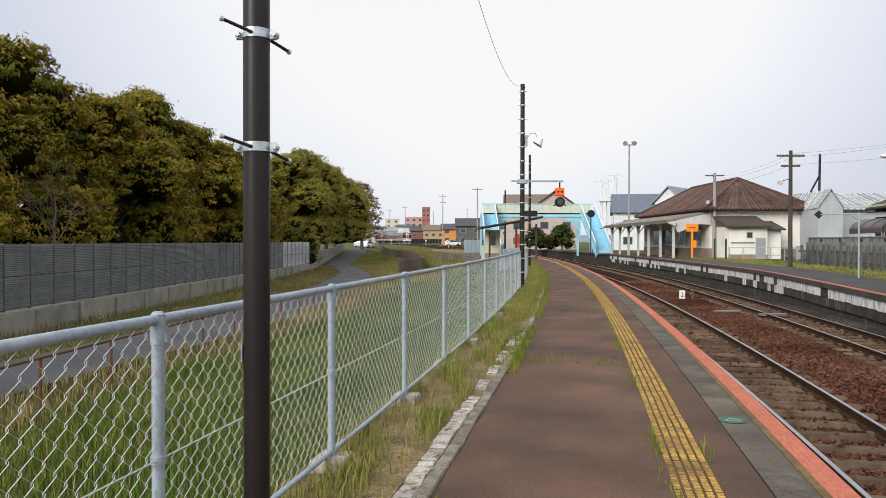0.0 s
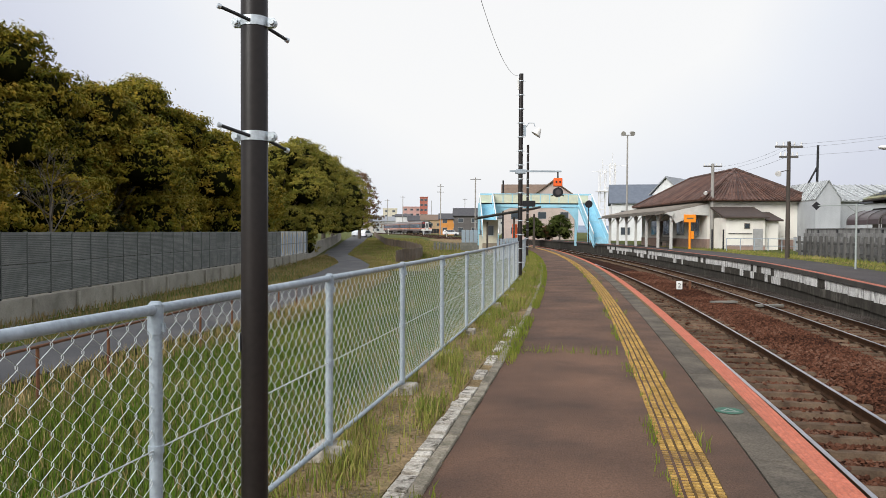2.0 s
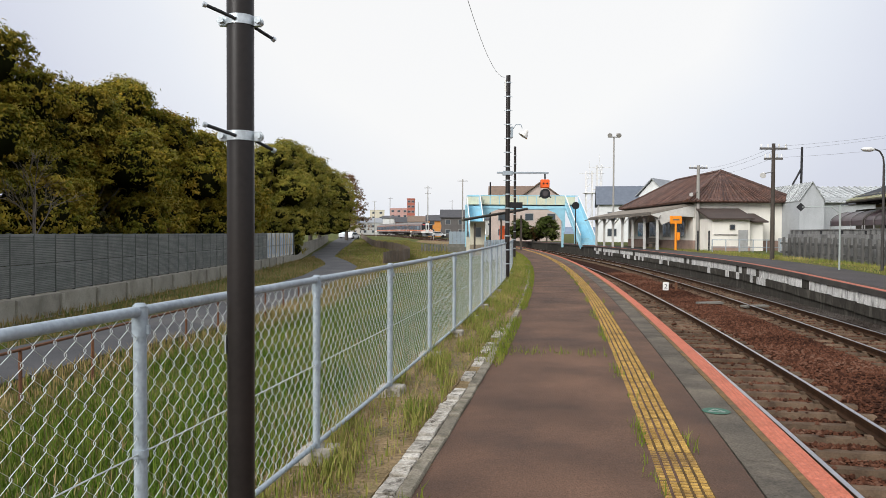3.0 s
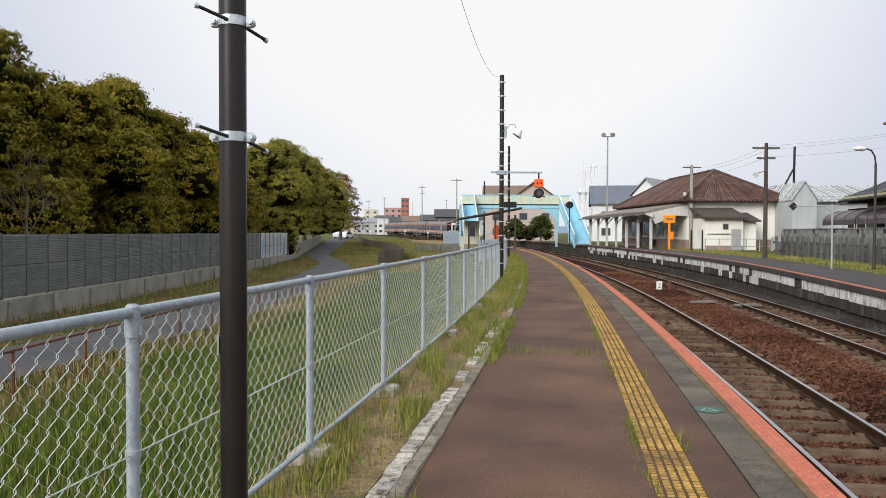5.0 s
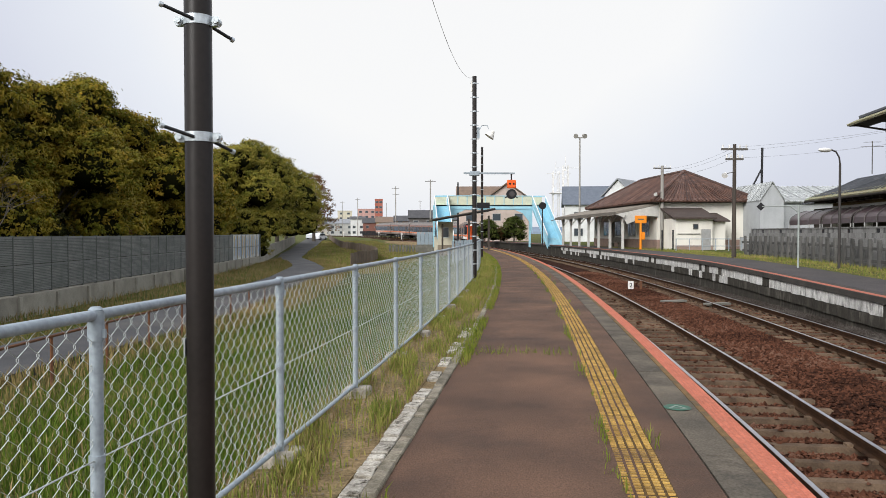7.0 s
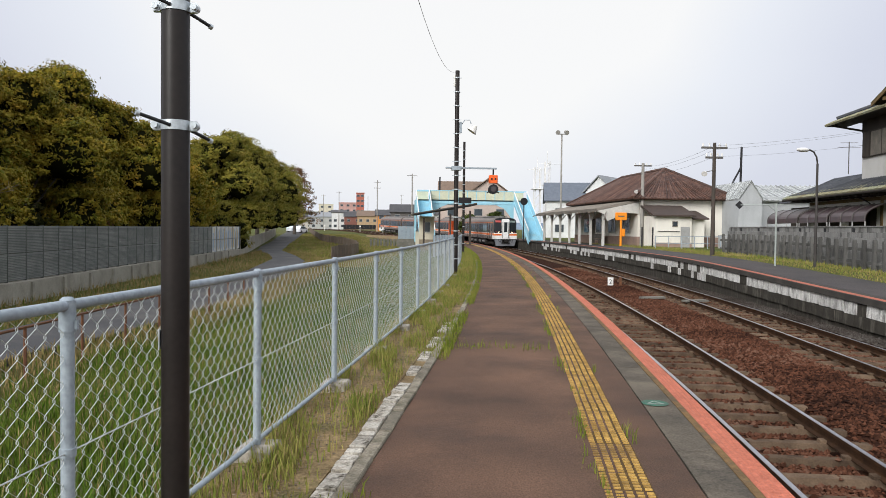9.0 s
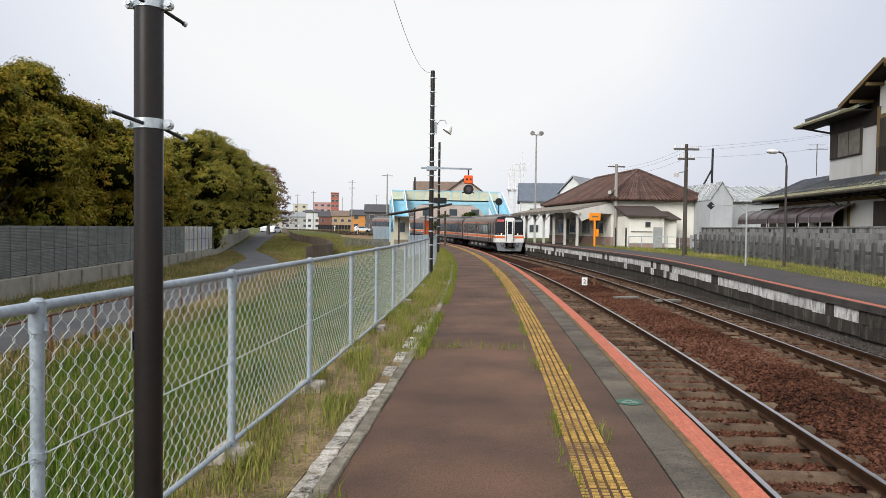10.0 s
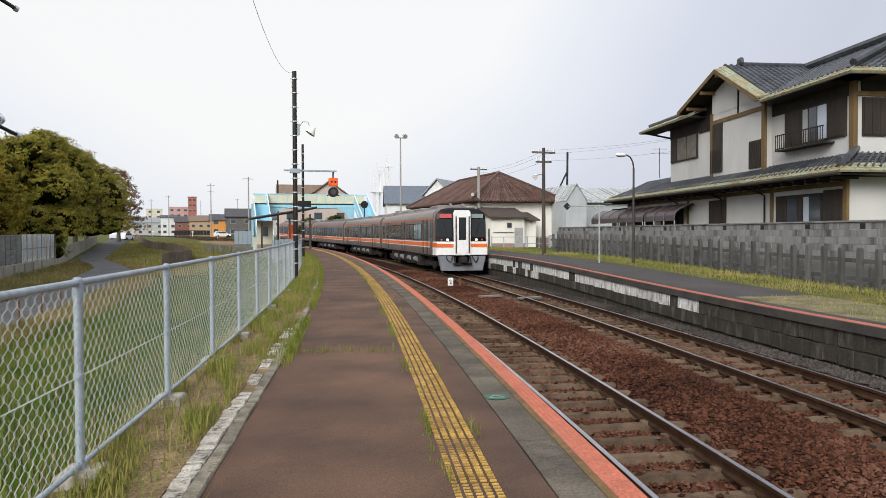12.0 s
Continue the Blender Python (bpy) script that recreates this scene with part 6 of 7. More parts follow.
part("roof", prism(bmesh.new(), [(-0.3, 2.1), (2.1, 2.75), (2.1, 2.85), (-0.3, 2.2)], 0.2, 1.45, m=Matrix(((0, 1, 0, 0), (1, 0, 0, 0), (0, 0, 1, 0), (0, 0, 0, 1)))), M_LT_ROOF, lt2)
# platform canopy with braced posts
cn = thing("platform_canopy", "long platform canopy with pale timber posts and white gable boards", "canopy", pose(17.35, 55.6, 0.27, 0, 0, 0.5))
part("roof", prism(bmesh.new(), [(-0.3, 2.75), (3.1, 3.5), (3.1, 3.62), (-0.3, 2.87)], -0.3, 20.2), M_CANOPY, cn)
bm = bmesh.new()
for k in range(21):
    rod(bm, (-0.3, k * 0.98, 2.9), (3.1, k * 0.98, 3.65), 0.04, n=5)
tagged(part("roof_batten", bm, M_CANOPY, cn), kind="stuff")
part("fascia", B(-0.36, -0.3, 2.66, -0.28, 20.2, 2.9), M_TIMBER, cn)
part("gable_board", prism(bmesh.new(), [(-0.3, 2.72), (3.1, 3.47), (3.1, 2.55), (2.2, 2.6), (0.55, 1.95), (0.35, 2.45)], -0.34, -0.27), M_PALE_TIMBER, cn, "white-painted gable boarding")
for k in range(7):
    y = 0.1 + k * 3.25
    p = part("post", B(0.28, y - 0.09, 0, 0.46, y + 0.09, 2.85), M_PALE_TIMBER, cn)
    for dy in (-1, 1):
        part("brace", R((0.37, y, 2.0), (0.37, y + dy * 0.75, 2.72), 0.05, n=5), M_PALE_TIMBER, p)
    part("brace", R((0.37, y, 2.0), (1.2, y, 3.0), 0.05, n=5), M_PALE_TIMBER, p)
    part("rafter", B(-0.25, y - 0.05, 2.68, 3.05, y + 0.05, 2.78, m=Matrix.Rotation(radians(-12.4), 4, "Y") @ Matrix.Translation((-0.05, 0, 0))), M_TIMBER, cn)
bn = thing("bench", "wooden waiting bench under the canopy", "bench", pose(19.6, 62, 0.27))
part("seat", B(-0.25, 0, 0.38, 0.25, 3.0, 0.44), M_TIMBER, bn)
part("backrest", B(0.2, 0, 0.5, 0.26, 3.0, 0.9), M_TIMBER, bn)
for y in (0.2, 2.8):
    part("leg", B(-0.22, y - 0.05, 0, 0.22, y + 0.05, 0.38), M_TIMBER, bn)

M_YSIGN = surface("orange_sign_enamel", (0.82, 0.27, 0.02), (0.76, 0.24, 0.02), 3, 0.5, bump=0.02)
sg = thing("station_sign", "orange sign board on an orange post on the far platform", "sign", pose(*along(56.0, 11.1, 0.28)))
part("post", R((0, 0, 0), (0, 0, 2.1), 0.09, n=10), M_YSIGN, sg)
part("board", B(-0.46, -0.05, 2.0, 0.46, 0.05, 2.6, bevel=0.03), M_YSIGN, sg)
part("lower_box", B(0.06, -0.12, 0.75, 0.3, 0.12, 1.35, bevel=0.02), M_YSIGN, sg)
part("writing_bar", B(-0.25, -0.06, 2.26, 0.25, -0.05, 2.36), M_TIMBER, sg)
wp = utility_pole(17.06, 35.6, 0.2, 6.0, "brown wooden utility pole at the end of the wall", ((0.25, 1.35), (0.75, 0.9)), r=0.115)
gp = utility_pole(20.6, 55.0, 0.2, 6.75, "grey utility pole beside the station", ((0.2, 1.4),), r=0.16, mat=M_UGREY)
for t, z in ((wp, 4.2), (gp, 4.3)):
    part("lamp_arm", R((-0.06, -0.1, z + 0.2), (-0.5, -0.1, z + 0.1), 0.02, n=6), M_UARM, t)
    part("lamp_shade", R((-0.6, -0.2, z), (-0.48, -0.05, z + 0.12), 0.15, 0.06, n=12), M_WPAINT, t, "white enamel lamp shade")
ls = thing("leaning_pole", "leaning dark pole braced against an upright one", "pole", pose(34.5, 66.6, 0))
part("upright", R((0, 0, 0), (0.1, 0, 9.6), 0.11, n=8), M_BLACK, ls)
part("stay", R((-1.6, 0, 4.5), (0.05, 0, 7.6), 0.09, n=8), M_BLACK, ls)
# pipe fence and posts before the station end
pf2 = thing("pipe_fence", "thin grey pipe fence at the end of the station", "fence")
for k in range(8):
    part("post", R((19.6 + k * 0.95, 49.6, 0.1), (19.6 + k * 0.95, 49.6, 1.15), 0.03, n=6), M_GALV, pf2)
for z in (0.62, 1.12):
    part("rail", R((19.6, 49.6, z), (26.25, 49.6, z), 0.024, n=6), M_GALV, pf2)
for x in (19.2, 20.0):
    tagged(link_bm("bollard_post", R((x, 51.2, 0.0), (x, 51.2, 1.75), 0.06, n=8), M_BLACK), "black slender post before the station", "post")
bu = thing("utility_cabinet", "grey metal cabinet before the lean-to", "cabinet", pose(25.3, 51.0, 0.2))
part("body", B(-0.35, -0.2, 0, 0.35, 0.2, 1.05, bevel=0.02), M_FRAME, bu)

# overhead lines from the wooden pole
for dy, zz in ((0.0, 5.95), (0.35, 5.75), (-0.4, 5.4)):
    bm = bmesh.new()
    a, b = Vector((17.06, 35.6, zz - 0.1)), Vector((36.0, 31.5, zz + 3.6 + dy))
    pts = [a.lerp(b, i / 14) - Vector((0, 0, 0.7 * 4 * (i / 14) * (1 - i / 14))) for i in range(15)]
    tube(bm, pts, 0.006, n=4)
    tagged(link_bm("overhead_line", bm, M_CABLE), "thin overhead line running from the wooden pole", "cable")
    bm = bmesh.new()
    b = Vector((20.6, 55.6, zz + 0.6))
    pts = [a.lerp(b, i / 10) - Vector((0, 0, 0.3 * 4 * (i / 10) * (1 - i / 10))) for i in range(11)]
    tube(bm, pts, 0.006, n=4)
    tagged(link_bm("overhead_line", bm, M_CABLE), "thin overhead line between the two poles", "cable")

# ---- white building with a glazed roof, behind the wall ----
wb = thing("workshop", "pale grey gabled workshop with a pale ribbed roof", "building", pose(27.1, 52.4, 0.1, 0, 0, -4) @ Matrix.Diagonal((0.42, 0.8, 1, 1)))
part("wall", B(0, 0, -0.2, 4.2, 12, 3.9), wall_mat("pale_sheet", (0.42, 0.435, 0.445)), wb)
part("gable", prism(bmesh.new(), [(0, 3.9), (4.2, 3.9), (2.1, 5.15)], 0, 12), wall_mat("pale_sheet", (0.42, 0.435, 0.445)), wb)
M_GLAZE = surface("pale_polycarbonate", (0.42, 0.435, 0.43), (0.20, 0.21, 0.207), 5, 0.4, fine=9, bump=0.2, per_piece=0.4, grain_amount=0.8)
for sx in (-1, 1):
    bm = bmesh.new()
    tiled_plane(bm, (2.1 + sx * 2.2, -0.08, 3.87), (2.1 + sx * 2.2, 12.3, 3.87), (2.1, 12.3, 5.24), (2.1, -0.08, 5.24), pitch=0.4, r=0.06, courses=0.4, thick=0.06)
    part("roof_slope", bm, M_GLAZE, wb)
wb2 = thing("workshop", "second pale workshop with a ribbed glazed roof", "building", pose(30.2, 55.0, 0.1, 0, 0, -6))
part("wall", B(0, 0, -0.2, 8, 10, 4.2), wall_mat("pale_sheet", (0.42, 0.435, 0.445)), wb2)
bm = bmesh.new()
tiled_plane(bm, (-0.4, -0.4, 3.9), (8.4, -0.4, 3.9), (8.4, 5, 5.4), (-0.4, 5, 5.4), pitch=0.4, r=0.06, courses=0.4, thick=0.08)
part("roof_slope", bm, M_GLAZE, wb2)

# ---- concrete wall with a row of concrete posts before it ----
M_BLOCK = surface("stained_block_wall", (0.255, 0.25, 0.24), (0.175, 0.172, 0.164), 2.5, 0.9, fine=40, bump=0.3, c3=(0.05, 0.05, 0.047), scale3=2.0, amount3=0.9, per_piece=0.04, streak=0.14)
M_OLDPOST = surface("old_concrete_post", (0.115, 0.112, 0.104), (0.072, 0.070, 0.066), 3, 0.9, fine=40, bump=0.3, c3=(0.04, 0.04, 0.037), scale3=2.5, amount3=0.7, per_piece=0.25, streak=0.3)
cw = thing("block_wall", "grey stained concrete block wall beside the far platform", "wall", kind="structure")
blk2 = link_bm("wall_block", B(-0.075, 0.0015, 0.0015, 0.075, 0.3985, 0.1985, bevel=0.003), M_BLOCK, cw)
blk2.matrix_basis = at_line(0, 13.45, 0.0)
SW0, SW1, TOPW = -14.0, 41.0, 1.72
cnt = 0
sw = SW0
step = 0.4
while sw < SW1:
    for k in range(9):
        z = TOPW - 0.2 - k * 0.2
        if 12 < sw < 41 and k < 4:
            off = 0.2 if k % 2 else 0.0
            share("wall_block", blk2.data, cw, at_line(sw + off, 13.45, z))
            cnt += 1
    sw += step
ribbon("wall_base", M_BLOCK, [(13.38, TOPW - 0.8), (13.52, TOPW - 0.8), (13.52, -0.4), (13.38, -0.4)], 11.8, SW1 + 0.4, 1.0, cw)
ribbon("wall_body", M_BLOCK, [(13.38, TOPW), (13.52, TOPW), (13.52, -0.4), (13.38, -0.4)], SW0, 11.8, 1.0, cw)
ribbon("wall_coping", M_BLOCK, [(13.34, TOPW + 0.045), (13.56, TOPW + 0.045), (13.56, TOPW), (13.34, TOPW)], SW0, SW1 + 0.4, 1.0, cw)
bm = B(-0.08, 0.0, 0, -0.072, 0.2, 0.15)
slot = link_bm("wall_opening", bm, M_BLACK, cw)
slot.matrix_basis = at_line(13.0, 13.45, TOPW - 0.19)
for k in range(1, 13):
    share("wall_opening", slot.data, cw, at_line(13.0 + k * 2.2, 13.45, TOPW - 0.19))
cf = thing("concrete_post_fence", "row of old concrete posts with two rails before the wall", "fence")
cp = link_bm("concrete_post", prism(bmesh.new(), [(-0.065, -0.3), (0.065, -0.3), (0.065, 1.02), (0.03, 1.1), (-0.03, 1.1), (-0.065, 1.02)], -0.06, 0.06), M_OLDPOST, cf)
rl = link_bm("concrete_rail", B(-0.03, 0.0, -0.055, 0.03, 0.66, 0.055), M_OLDPOST, cf)
k = 0
sw = -2.0
rr = random.Random(8)
while sw < 41:
    z = opp_z(sw)
    m = at_line(sw, 13.0, z + rr.uniform(-0.03, 0.03)) @ pose(0, 0, 0, rr.uniform(-1.5, 1.5), rr.uniform(-1.5, 1.5), 90)
    if k == 0:
        cp.matrix_basis, rl.matrix_basis = m, at_line(sw, 13.06, z + 0.75)
    else:
        share("concrete_post", cp.data, cf, m)
        share("concrete_rail", rl.data, cf, at_line(sw, 13.06, z + 0.75))
    share("concrete_rail", rl.data, cf, at_line(sw, 13.06, z + 0.28))
    sw += 0.66
    k += 1

# street lamp and diamond marker on the far platform
lamp = thing("street_lamp", "slim grey street lamp with a curved arm and white head", "street lamp", pose(16.65, 26.23, 0.1))
M_LAMPPOST = surface("dull_lamp_post", (0.06, 0.054, 0.05), (0.04, 0.037, 0.035), 3, 0.6, bump=0.05)
part("post", R((0, 0, -0.1), (0, 0, 4.0), 0.055, 0.04, n=12), M_LAMPPOST, lamp)
bm = bmesh.new()
tube(bm, [(0, 0, 4.0), (-0.05, -0.02, 4.25), (-0.2, -0.06, 4.45), (-0.42, -0.12, 4.52), (-0.55, -0.16, 4.52)], 0.03, n=8)
part("arm", bm, M_LAMPPOST, lamp)
bm = bmesh.new()
bmesh.ops.create_uvsphere(bm, u_segments=16, v_segments=8, radius=1.0, matrix=Matrix.Translation((-0.72, -0.2, 4.5)) @ Matrix.Rotation(radians(15), 4, "Z") @ Matrix.Diagonal((0.3, 0.13, 0.085, 1)))
part("lamp_head", bm, M_WPAINT, lamp, "white oval lamp head")
M_POSTGREEN = surface("pale_green_post", (0.34, 0.37, 0.35), (0.28, 0.31, 0.29), 3, 0.6, bump=0.05)
dm = thing("diamond_marker", "black diamond marker on a horizontal arm and grey post", "sign", pose(15.34, 26.72, 0.1, 0, 0, -17))
part("post", R((0, 0, -0.1), (0, 0, 2.5), 0.036, n=12), M_POSTGREEN, dm)
part("brace", R((0, 0, 2.2), (-0.3, 0, 2.45), 0.025, n=6), M_POSTGREEN, dm)
part("arm", R((0.25, 0, 2.47), (-1.3, 0, 2.44), 0.02, n=8), M_POSTGREEN, dm)
part("diamond", B(-0.115, -0.012, -0.115, 0.115, 0.012, 0.115, m=pose(-1.34, 0, 2.44, 0, 45, 0)), M_BLACK, dm)

# ---- large two-storey tiled house; u runs along its west side, v inwards ----
HO = Matrix.Translation((18.5, 17.7, 0.0)) @ Matrix.Rotation(radians(-11.5), 4, "Z")
M_WHITE = surface("house_plaster", (0.54, 0.53, 0.505), (0.47, 0.46, 0.435), 0.8, 0.85, fine=30, bump=0.02, c3=(0.37, 0.35, 0.31), scale3=0.6, amount3=0.5, grain_amount=0.07, streak=0.4)
M_BEAM = surface("ochre_timber_frame", (0.175, 0.115, 0.05), (0.115, 0.075, 0.034), 3, 0.75, fine=25, bump=0.1, streak=0.25)
M_DARKWOOD = surface("dark_shutter_wood", (0.046, 0.036, 0.028), (0.026, 0.021, 0.017), 4, 0.75, fine=25, bump=0.15, streak=0.2)
# dark wood taken near black: the deep eave shade is in its colour
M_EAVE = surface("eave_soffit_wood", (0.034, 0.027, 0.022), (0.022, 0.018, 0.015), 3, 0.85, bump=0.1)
M_COPPER = surface("verdigris_eave_sheet", (0.27, 0.30, 0.21), (0.26, 0.215, 0.12), 1.0, 0.6, fine=9, bump=0.2, c3=(0.17, 0.125, 0.06), scale3=1.3, amount3=0.85, grain_amount=0.6)
M_KAWARA = surface("dark_grey_kawara", (0.056, 0.060, 0.067), (0.032, 0.034, 0.039), 3, 0.40, fine=9, bump=0.3, c3=(0.10, 0.102, 0.106), scale3=1.4, amount3=0.6, per_piece=0.3, grain_amount=0.6)
M_AWN = surface("purple_brown_awning", (0.068, 0.044, 0.048), (0.048, 0.0336, 0.0368), 1.5, 0.35, bump=0.03)
# pale blue base colour stands in for a bright reflection in the glass
M_PALEPANE = glass("reflecting_pane", (0.42, 0.46, 0.52), 0.1)
hs = thing("house", "large white two-storey house with dark tiled roofs and timber framing", "house", HO)
# axes: x = v (inwards), y = u (along)
def hb_(name, u0, u1, v0, v1, z0, z1, mat, parent=hs, label="", bevel=0.0):
    return part(name, B(v0, u0, z0, v1, u1, z1, bevel=bevel), mat, parent, label)


hb_("lower_wall", 0.9, 20.5, 0.9, 11.0, -0.1, 3.35, M_WHITE)
hb_("upper_wall", 2.0, 13.6, 1.92, 10.0, 3.4, 6.75, M_WHITE)
hb_("gable_bay_wall", 6.95, 11.45, 1.6, 3.0, 3.5, 6.9, M_WHITE)
part("gable_wall", prism(bmesh.new(), [(6.95, 6.85), (11.45, 6.85), (11.45, 7.85), (9.75, 8.42), (6.95, 7.05)], 1.6, 3.0, m=Matrix(((0, 1, 0, 0), (1, 0, 0, 0), (0, 0, 1, 0), (0, 0, 0, 1)))), M_WHITE, hs)
hb_("wing_wall", 13.4, 16.75, 1.92, 9.0, 3.4, 7.2, M_WHITE)
# lower skirt roof, west and south
Z0, Z1 = 3.37, 4.25
for nm, q, mat in (("lower_roof", [(0.28, 0.28, 3.5), (0.28, 21.8, 3.5), (2.3, 21.8, Z1), (2.3, 2.3, Z1)], M_KAWARA), ("lower_roof", [(0.28, 0.28, 3.5), (12, 0.28, 3.5), (12, 2.3, Z1), (2.3, 2.3, Z1)], M_KAWARA), ("eave_band", [(0, 0, Z0), (0, 22.0, Z0), (0.62, 22.0, 3.66), (0.62, 0.62, 3.66)], M_COPPER), ("eave_band", [(0, 0, Z0), (12, 0, Z0), (12, 0.62, 3.66), (0.62, 0.62, 3.66)], M_COPPER)):
    bm = bmesh.new()
    tiled_plane(bm, *q, pitch=0.26 if mat is M_KAWARA else 0.5, r=0.042 if mat is M_KAWARA else 0.02, courses=0.28, thick=0.07)
    part(nm, bm, mat, hs)
part("hip_ridge", R((0.3, 0.3, 3.6), (2.3, 2.3, 4.38), 0.12, n=8), M_KAWARA, hs)
part("hip_end_tile", B(0.28, 0.28, 3.6, 0.6, 0.6, 3.9, bevel=0.05), M_KAWARA, hs)
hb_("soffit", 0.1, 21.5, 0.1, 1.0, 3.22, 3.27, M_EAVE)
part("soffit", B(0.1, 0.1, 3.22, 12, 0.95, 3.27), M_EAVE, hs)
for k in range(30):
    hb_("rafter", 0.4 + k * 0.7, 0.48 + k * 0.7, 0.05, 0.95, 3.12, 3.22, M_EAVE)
part("gutter", R((0.0, 0, 3.26), (0.0, 22, 3.26), 0.055, n=8), M_EAVE, hs)
for y in (5.6, 9.0, 13.4):
    part("downpipe", tube(bmesh.new(), [(0.02, y, 3.24), (0.55, y, 3.0), (0.82, y, 2.85), (0.82, y, 0.2)], 0.04, n=6), M_EAVE, hs)
# ground floor: framing, shutters, windows
for u in (0.95, 5.2, 8.8, 12.4):
    hb_("post", u - 0.1, u + 0.1, 0.86, 0.96, 0, 3.25, M_BEAM)
hb_("beam", 0.9, 20.4, 0.87, 0.95, 2.95, 3.1, M_BEAM)
w = hb_("window", 2.05, 4.85, 0.84, 0.92, 0.4, 2.78, M_DARKWOOD)
for a, b, m in ((3.15, 3.45, M_DARKWOOD), (2.15, 2.75, M_DARKGLASS), (2.8, 3.1, M_PALEPANE), (3.5, 4.1, M_DARKGLASS), (4.15, 4.75, M_DARKWOOD)):
    hb_("pane", a, b, 0.82, 0.845, 0.5, 2.68, m, w)
hb_("shutter_box", 1.1, 2.0, 0.82, 0.92, 0.4, 2.85, M_DARKWOOD)
hb_("door", 8.7, 10.2, 0.84, 0.92, 0.1, 2.85, M_DARKWOOD)
hb_("window", 12.9, 15.5, 0.84, 0.92, 0.6, 2.6, M_DARKWOOD)
hb_("window", 16.5, 19.5, 0.84, 0.92, 0.6, 2.6, M_DARKWOOD)
# upper floor: gable bay
for u in (7.0, 11.42):
    hb_("post", u - 0.11, u + 0.11, 1.54, 1.66, 3.9, 6.95, M_BEAM)
hb_("beam", 6.95, 11.45, 1.55, 1.62, 6.42, 6.60, M_BEAM)
hb_("king_post", 9.0, 9.09, 1.56, 1.62, 6.6, 8.2, M_EAVE)
sw_ = hb_("window", 7.2, 8.1, 1.55, 1.62, 4.1, 5.25, M_DARKWOOD)
for k in range(5):
    hb_("slat", 7.28 + k * 0.16, 7.36 + k * 0.16, 1.53, 1.555, 4.18, 5.18, M_EAVE, sw_)
tw = hb_("window", 10.42, 11.3, 1.55, 1.62, 4.2, 6.42, M_DARKWOOD)
for k in range(6):
    hb_("railing_bar", 10.46 + k * 0.155, 10.49 + k * 0.155, 1.42, 1.45, 4.15, 5.2, M_EAVE, tw)
# balcony windows
bw = hb_("window", 2.35, 5.95, 1.84, 1.93, 4.75, 6.1, M_DARKWOOD)
for a, b, m in ((3.35, 3.85, M_PALEPANE), (3.9, 4.35, M_DARKGLASS), (4.45, 4.75, M_FRAME), (4.8, 5.85, M_DARKWOOD), (2.4, 3.25, M_DARKWOOD)):
    hb_("pane", a, b, 1.82, 1.845, 4.8, 6.02, m, bw)
bal = hb_("balcony_rail", 3.0, 6.0, 1.46, 1.50, 5.18, 5.22, M_EAVE)
hb_("lower_rail", 3.0, 6.0, 1.46, 1.50, 4.66, 4.70, M_EAVE, bal)
hb_("balcony_floor", 3.0, 6.0, 1.46, 1.92, 4.58, 4.64, M_EAVE, bal)
for k in range(22):
    hb_("baluster", 3.02 + k * 0.14, 3.045 + k * 0.14, 1.47, 1.49, 4.64, 5.2, M_EAVE, bal)
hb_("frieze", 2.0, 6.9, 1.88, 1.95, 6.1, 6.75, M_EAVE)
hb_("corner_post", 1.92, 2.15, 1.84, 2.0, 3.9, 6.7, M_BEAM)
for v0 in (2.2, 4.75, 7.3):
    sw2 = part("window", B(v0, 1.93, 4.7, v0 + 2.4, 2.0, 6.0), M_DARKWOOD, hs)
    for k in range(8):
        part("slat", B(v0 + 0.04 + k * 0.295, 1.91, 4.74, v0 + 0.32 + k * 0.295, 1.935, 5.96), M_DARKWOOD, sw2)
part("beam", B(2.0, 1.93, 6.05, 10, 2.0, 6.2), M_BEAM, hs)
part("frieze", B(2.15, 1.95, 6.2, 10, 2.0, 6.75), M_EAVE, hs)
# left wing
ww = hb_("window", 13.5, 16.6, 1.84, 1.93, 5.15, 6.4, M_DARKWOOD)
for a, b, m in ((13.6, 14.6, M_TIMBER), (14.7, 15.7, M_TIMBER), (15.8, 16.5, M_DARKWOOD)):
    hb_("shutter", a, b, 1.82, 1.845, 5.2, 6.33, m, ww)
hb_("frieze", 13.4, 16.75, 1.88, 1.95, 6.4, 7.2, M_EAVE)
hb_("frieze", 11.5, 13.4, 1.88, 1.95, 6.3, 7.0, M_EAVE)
# main upper roof: ridge along u
def slope(name, q, mat=M_KAWARA, pitch=0.26):
    bm = bmesh.new()
    tiled_plane(bm, *q, pitch=pitch, r=0.042 if mat is M_KAWARA else 0.02, courses=0.28, thick=0.09)
    part(name, bm, mat, hs)


slope("main_roof", [(1.35, 1.25, 6.86), (1.35, 6.9, 6.86), (5.2, 12.0, 8.7), (5.2, 3.0, 8.7)])
slope("eave_band", [(1.0, 0.9, 6.66), (1.0, 6.35, 6.66), (1.45, 6.35, 6.92), (1.45, 1.3, 6.92)], M_COPPER, 0.5)
slope("main_roof", [(1.35, 1.25, 6.86), (11.5, 1.25, 6.86), (9.5, 3.0, 8.7), (5.2, 3.0, 8.7)])
slope("eave_band", [(1.0, 0.9, 6.66), (11.5, 0.9, 6.66), (11.5, 1.35, 6.92), (1.45, 1.35, 6.92)], M_COPPER, 0.5)
slope("main_roof", [(9.5, 3.0, 7.2), (9.5, 14.0, 7.2), (5.2, 14.0, 8.7), (5.2, 3.0, 8.7)])
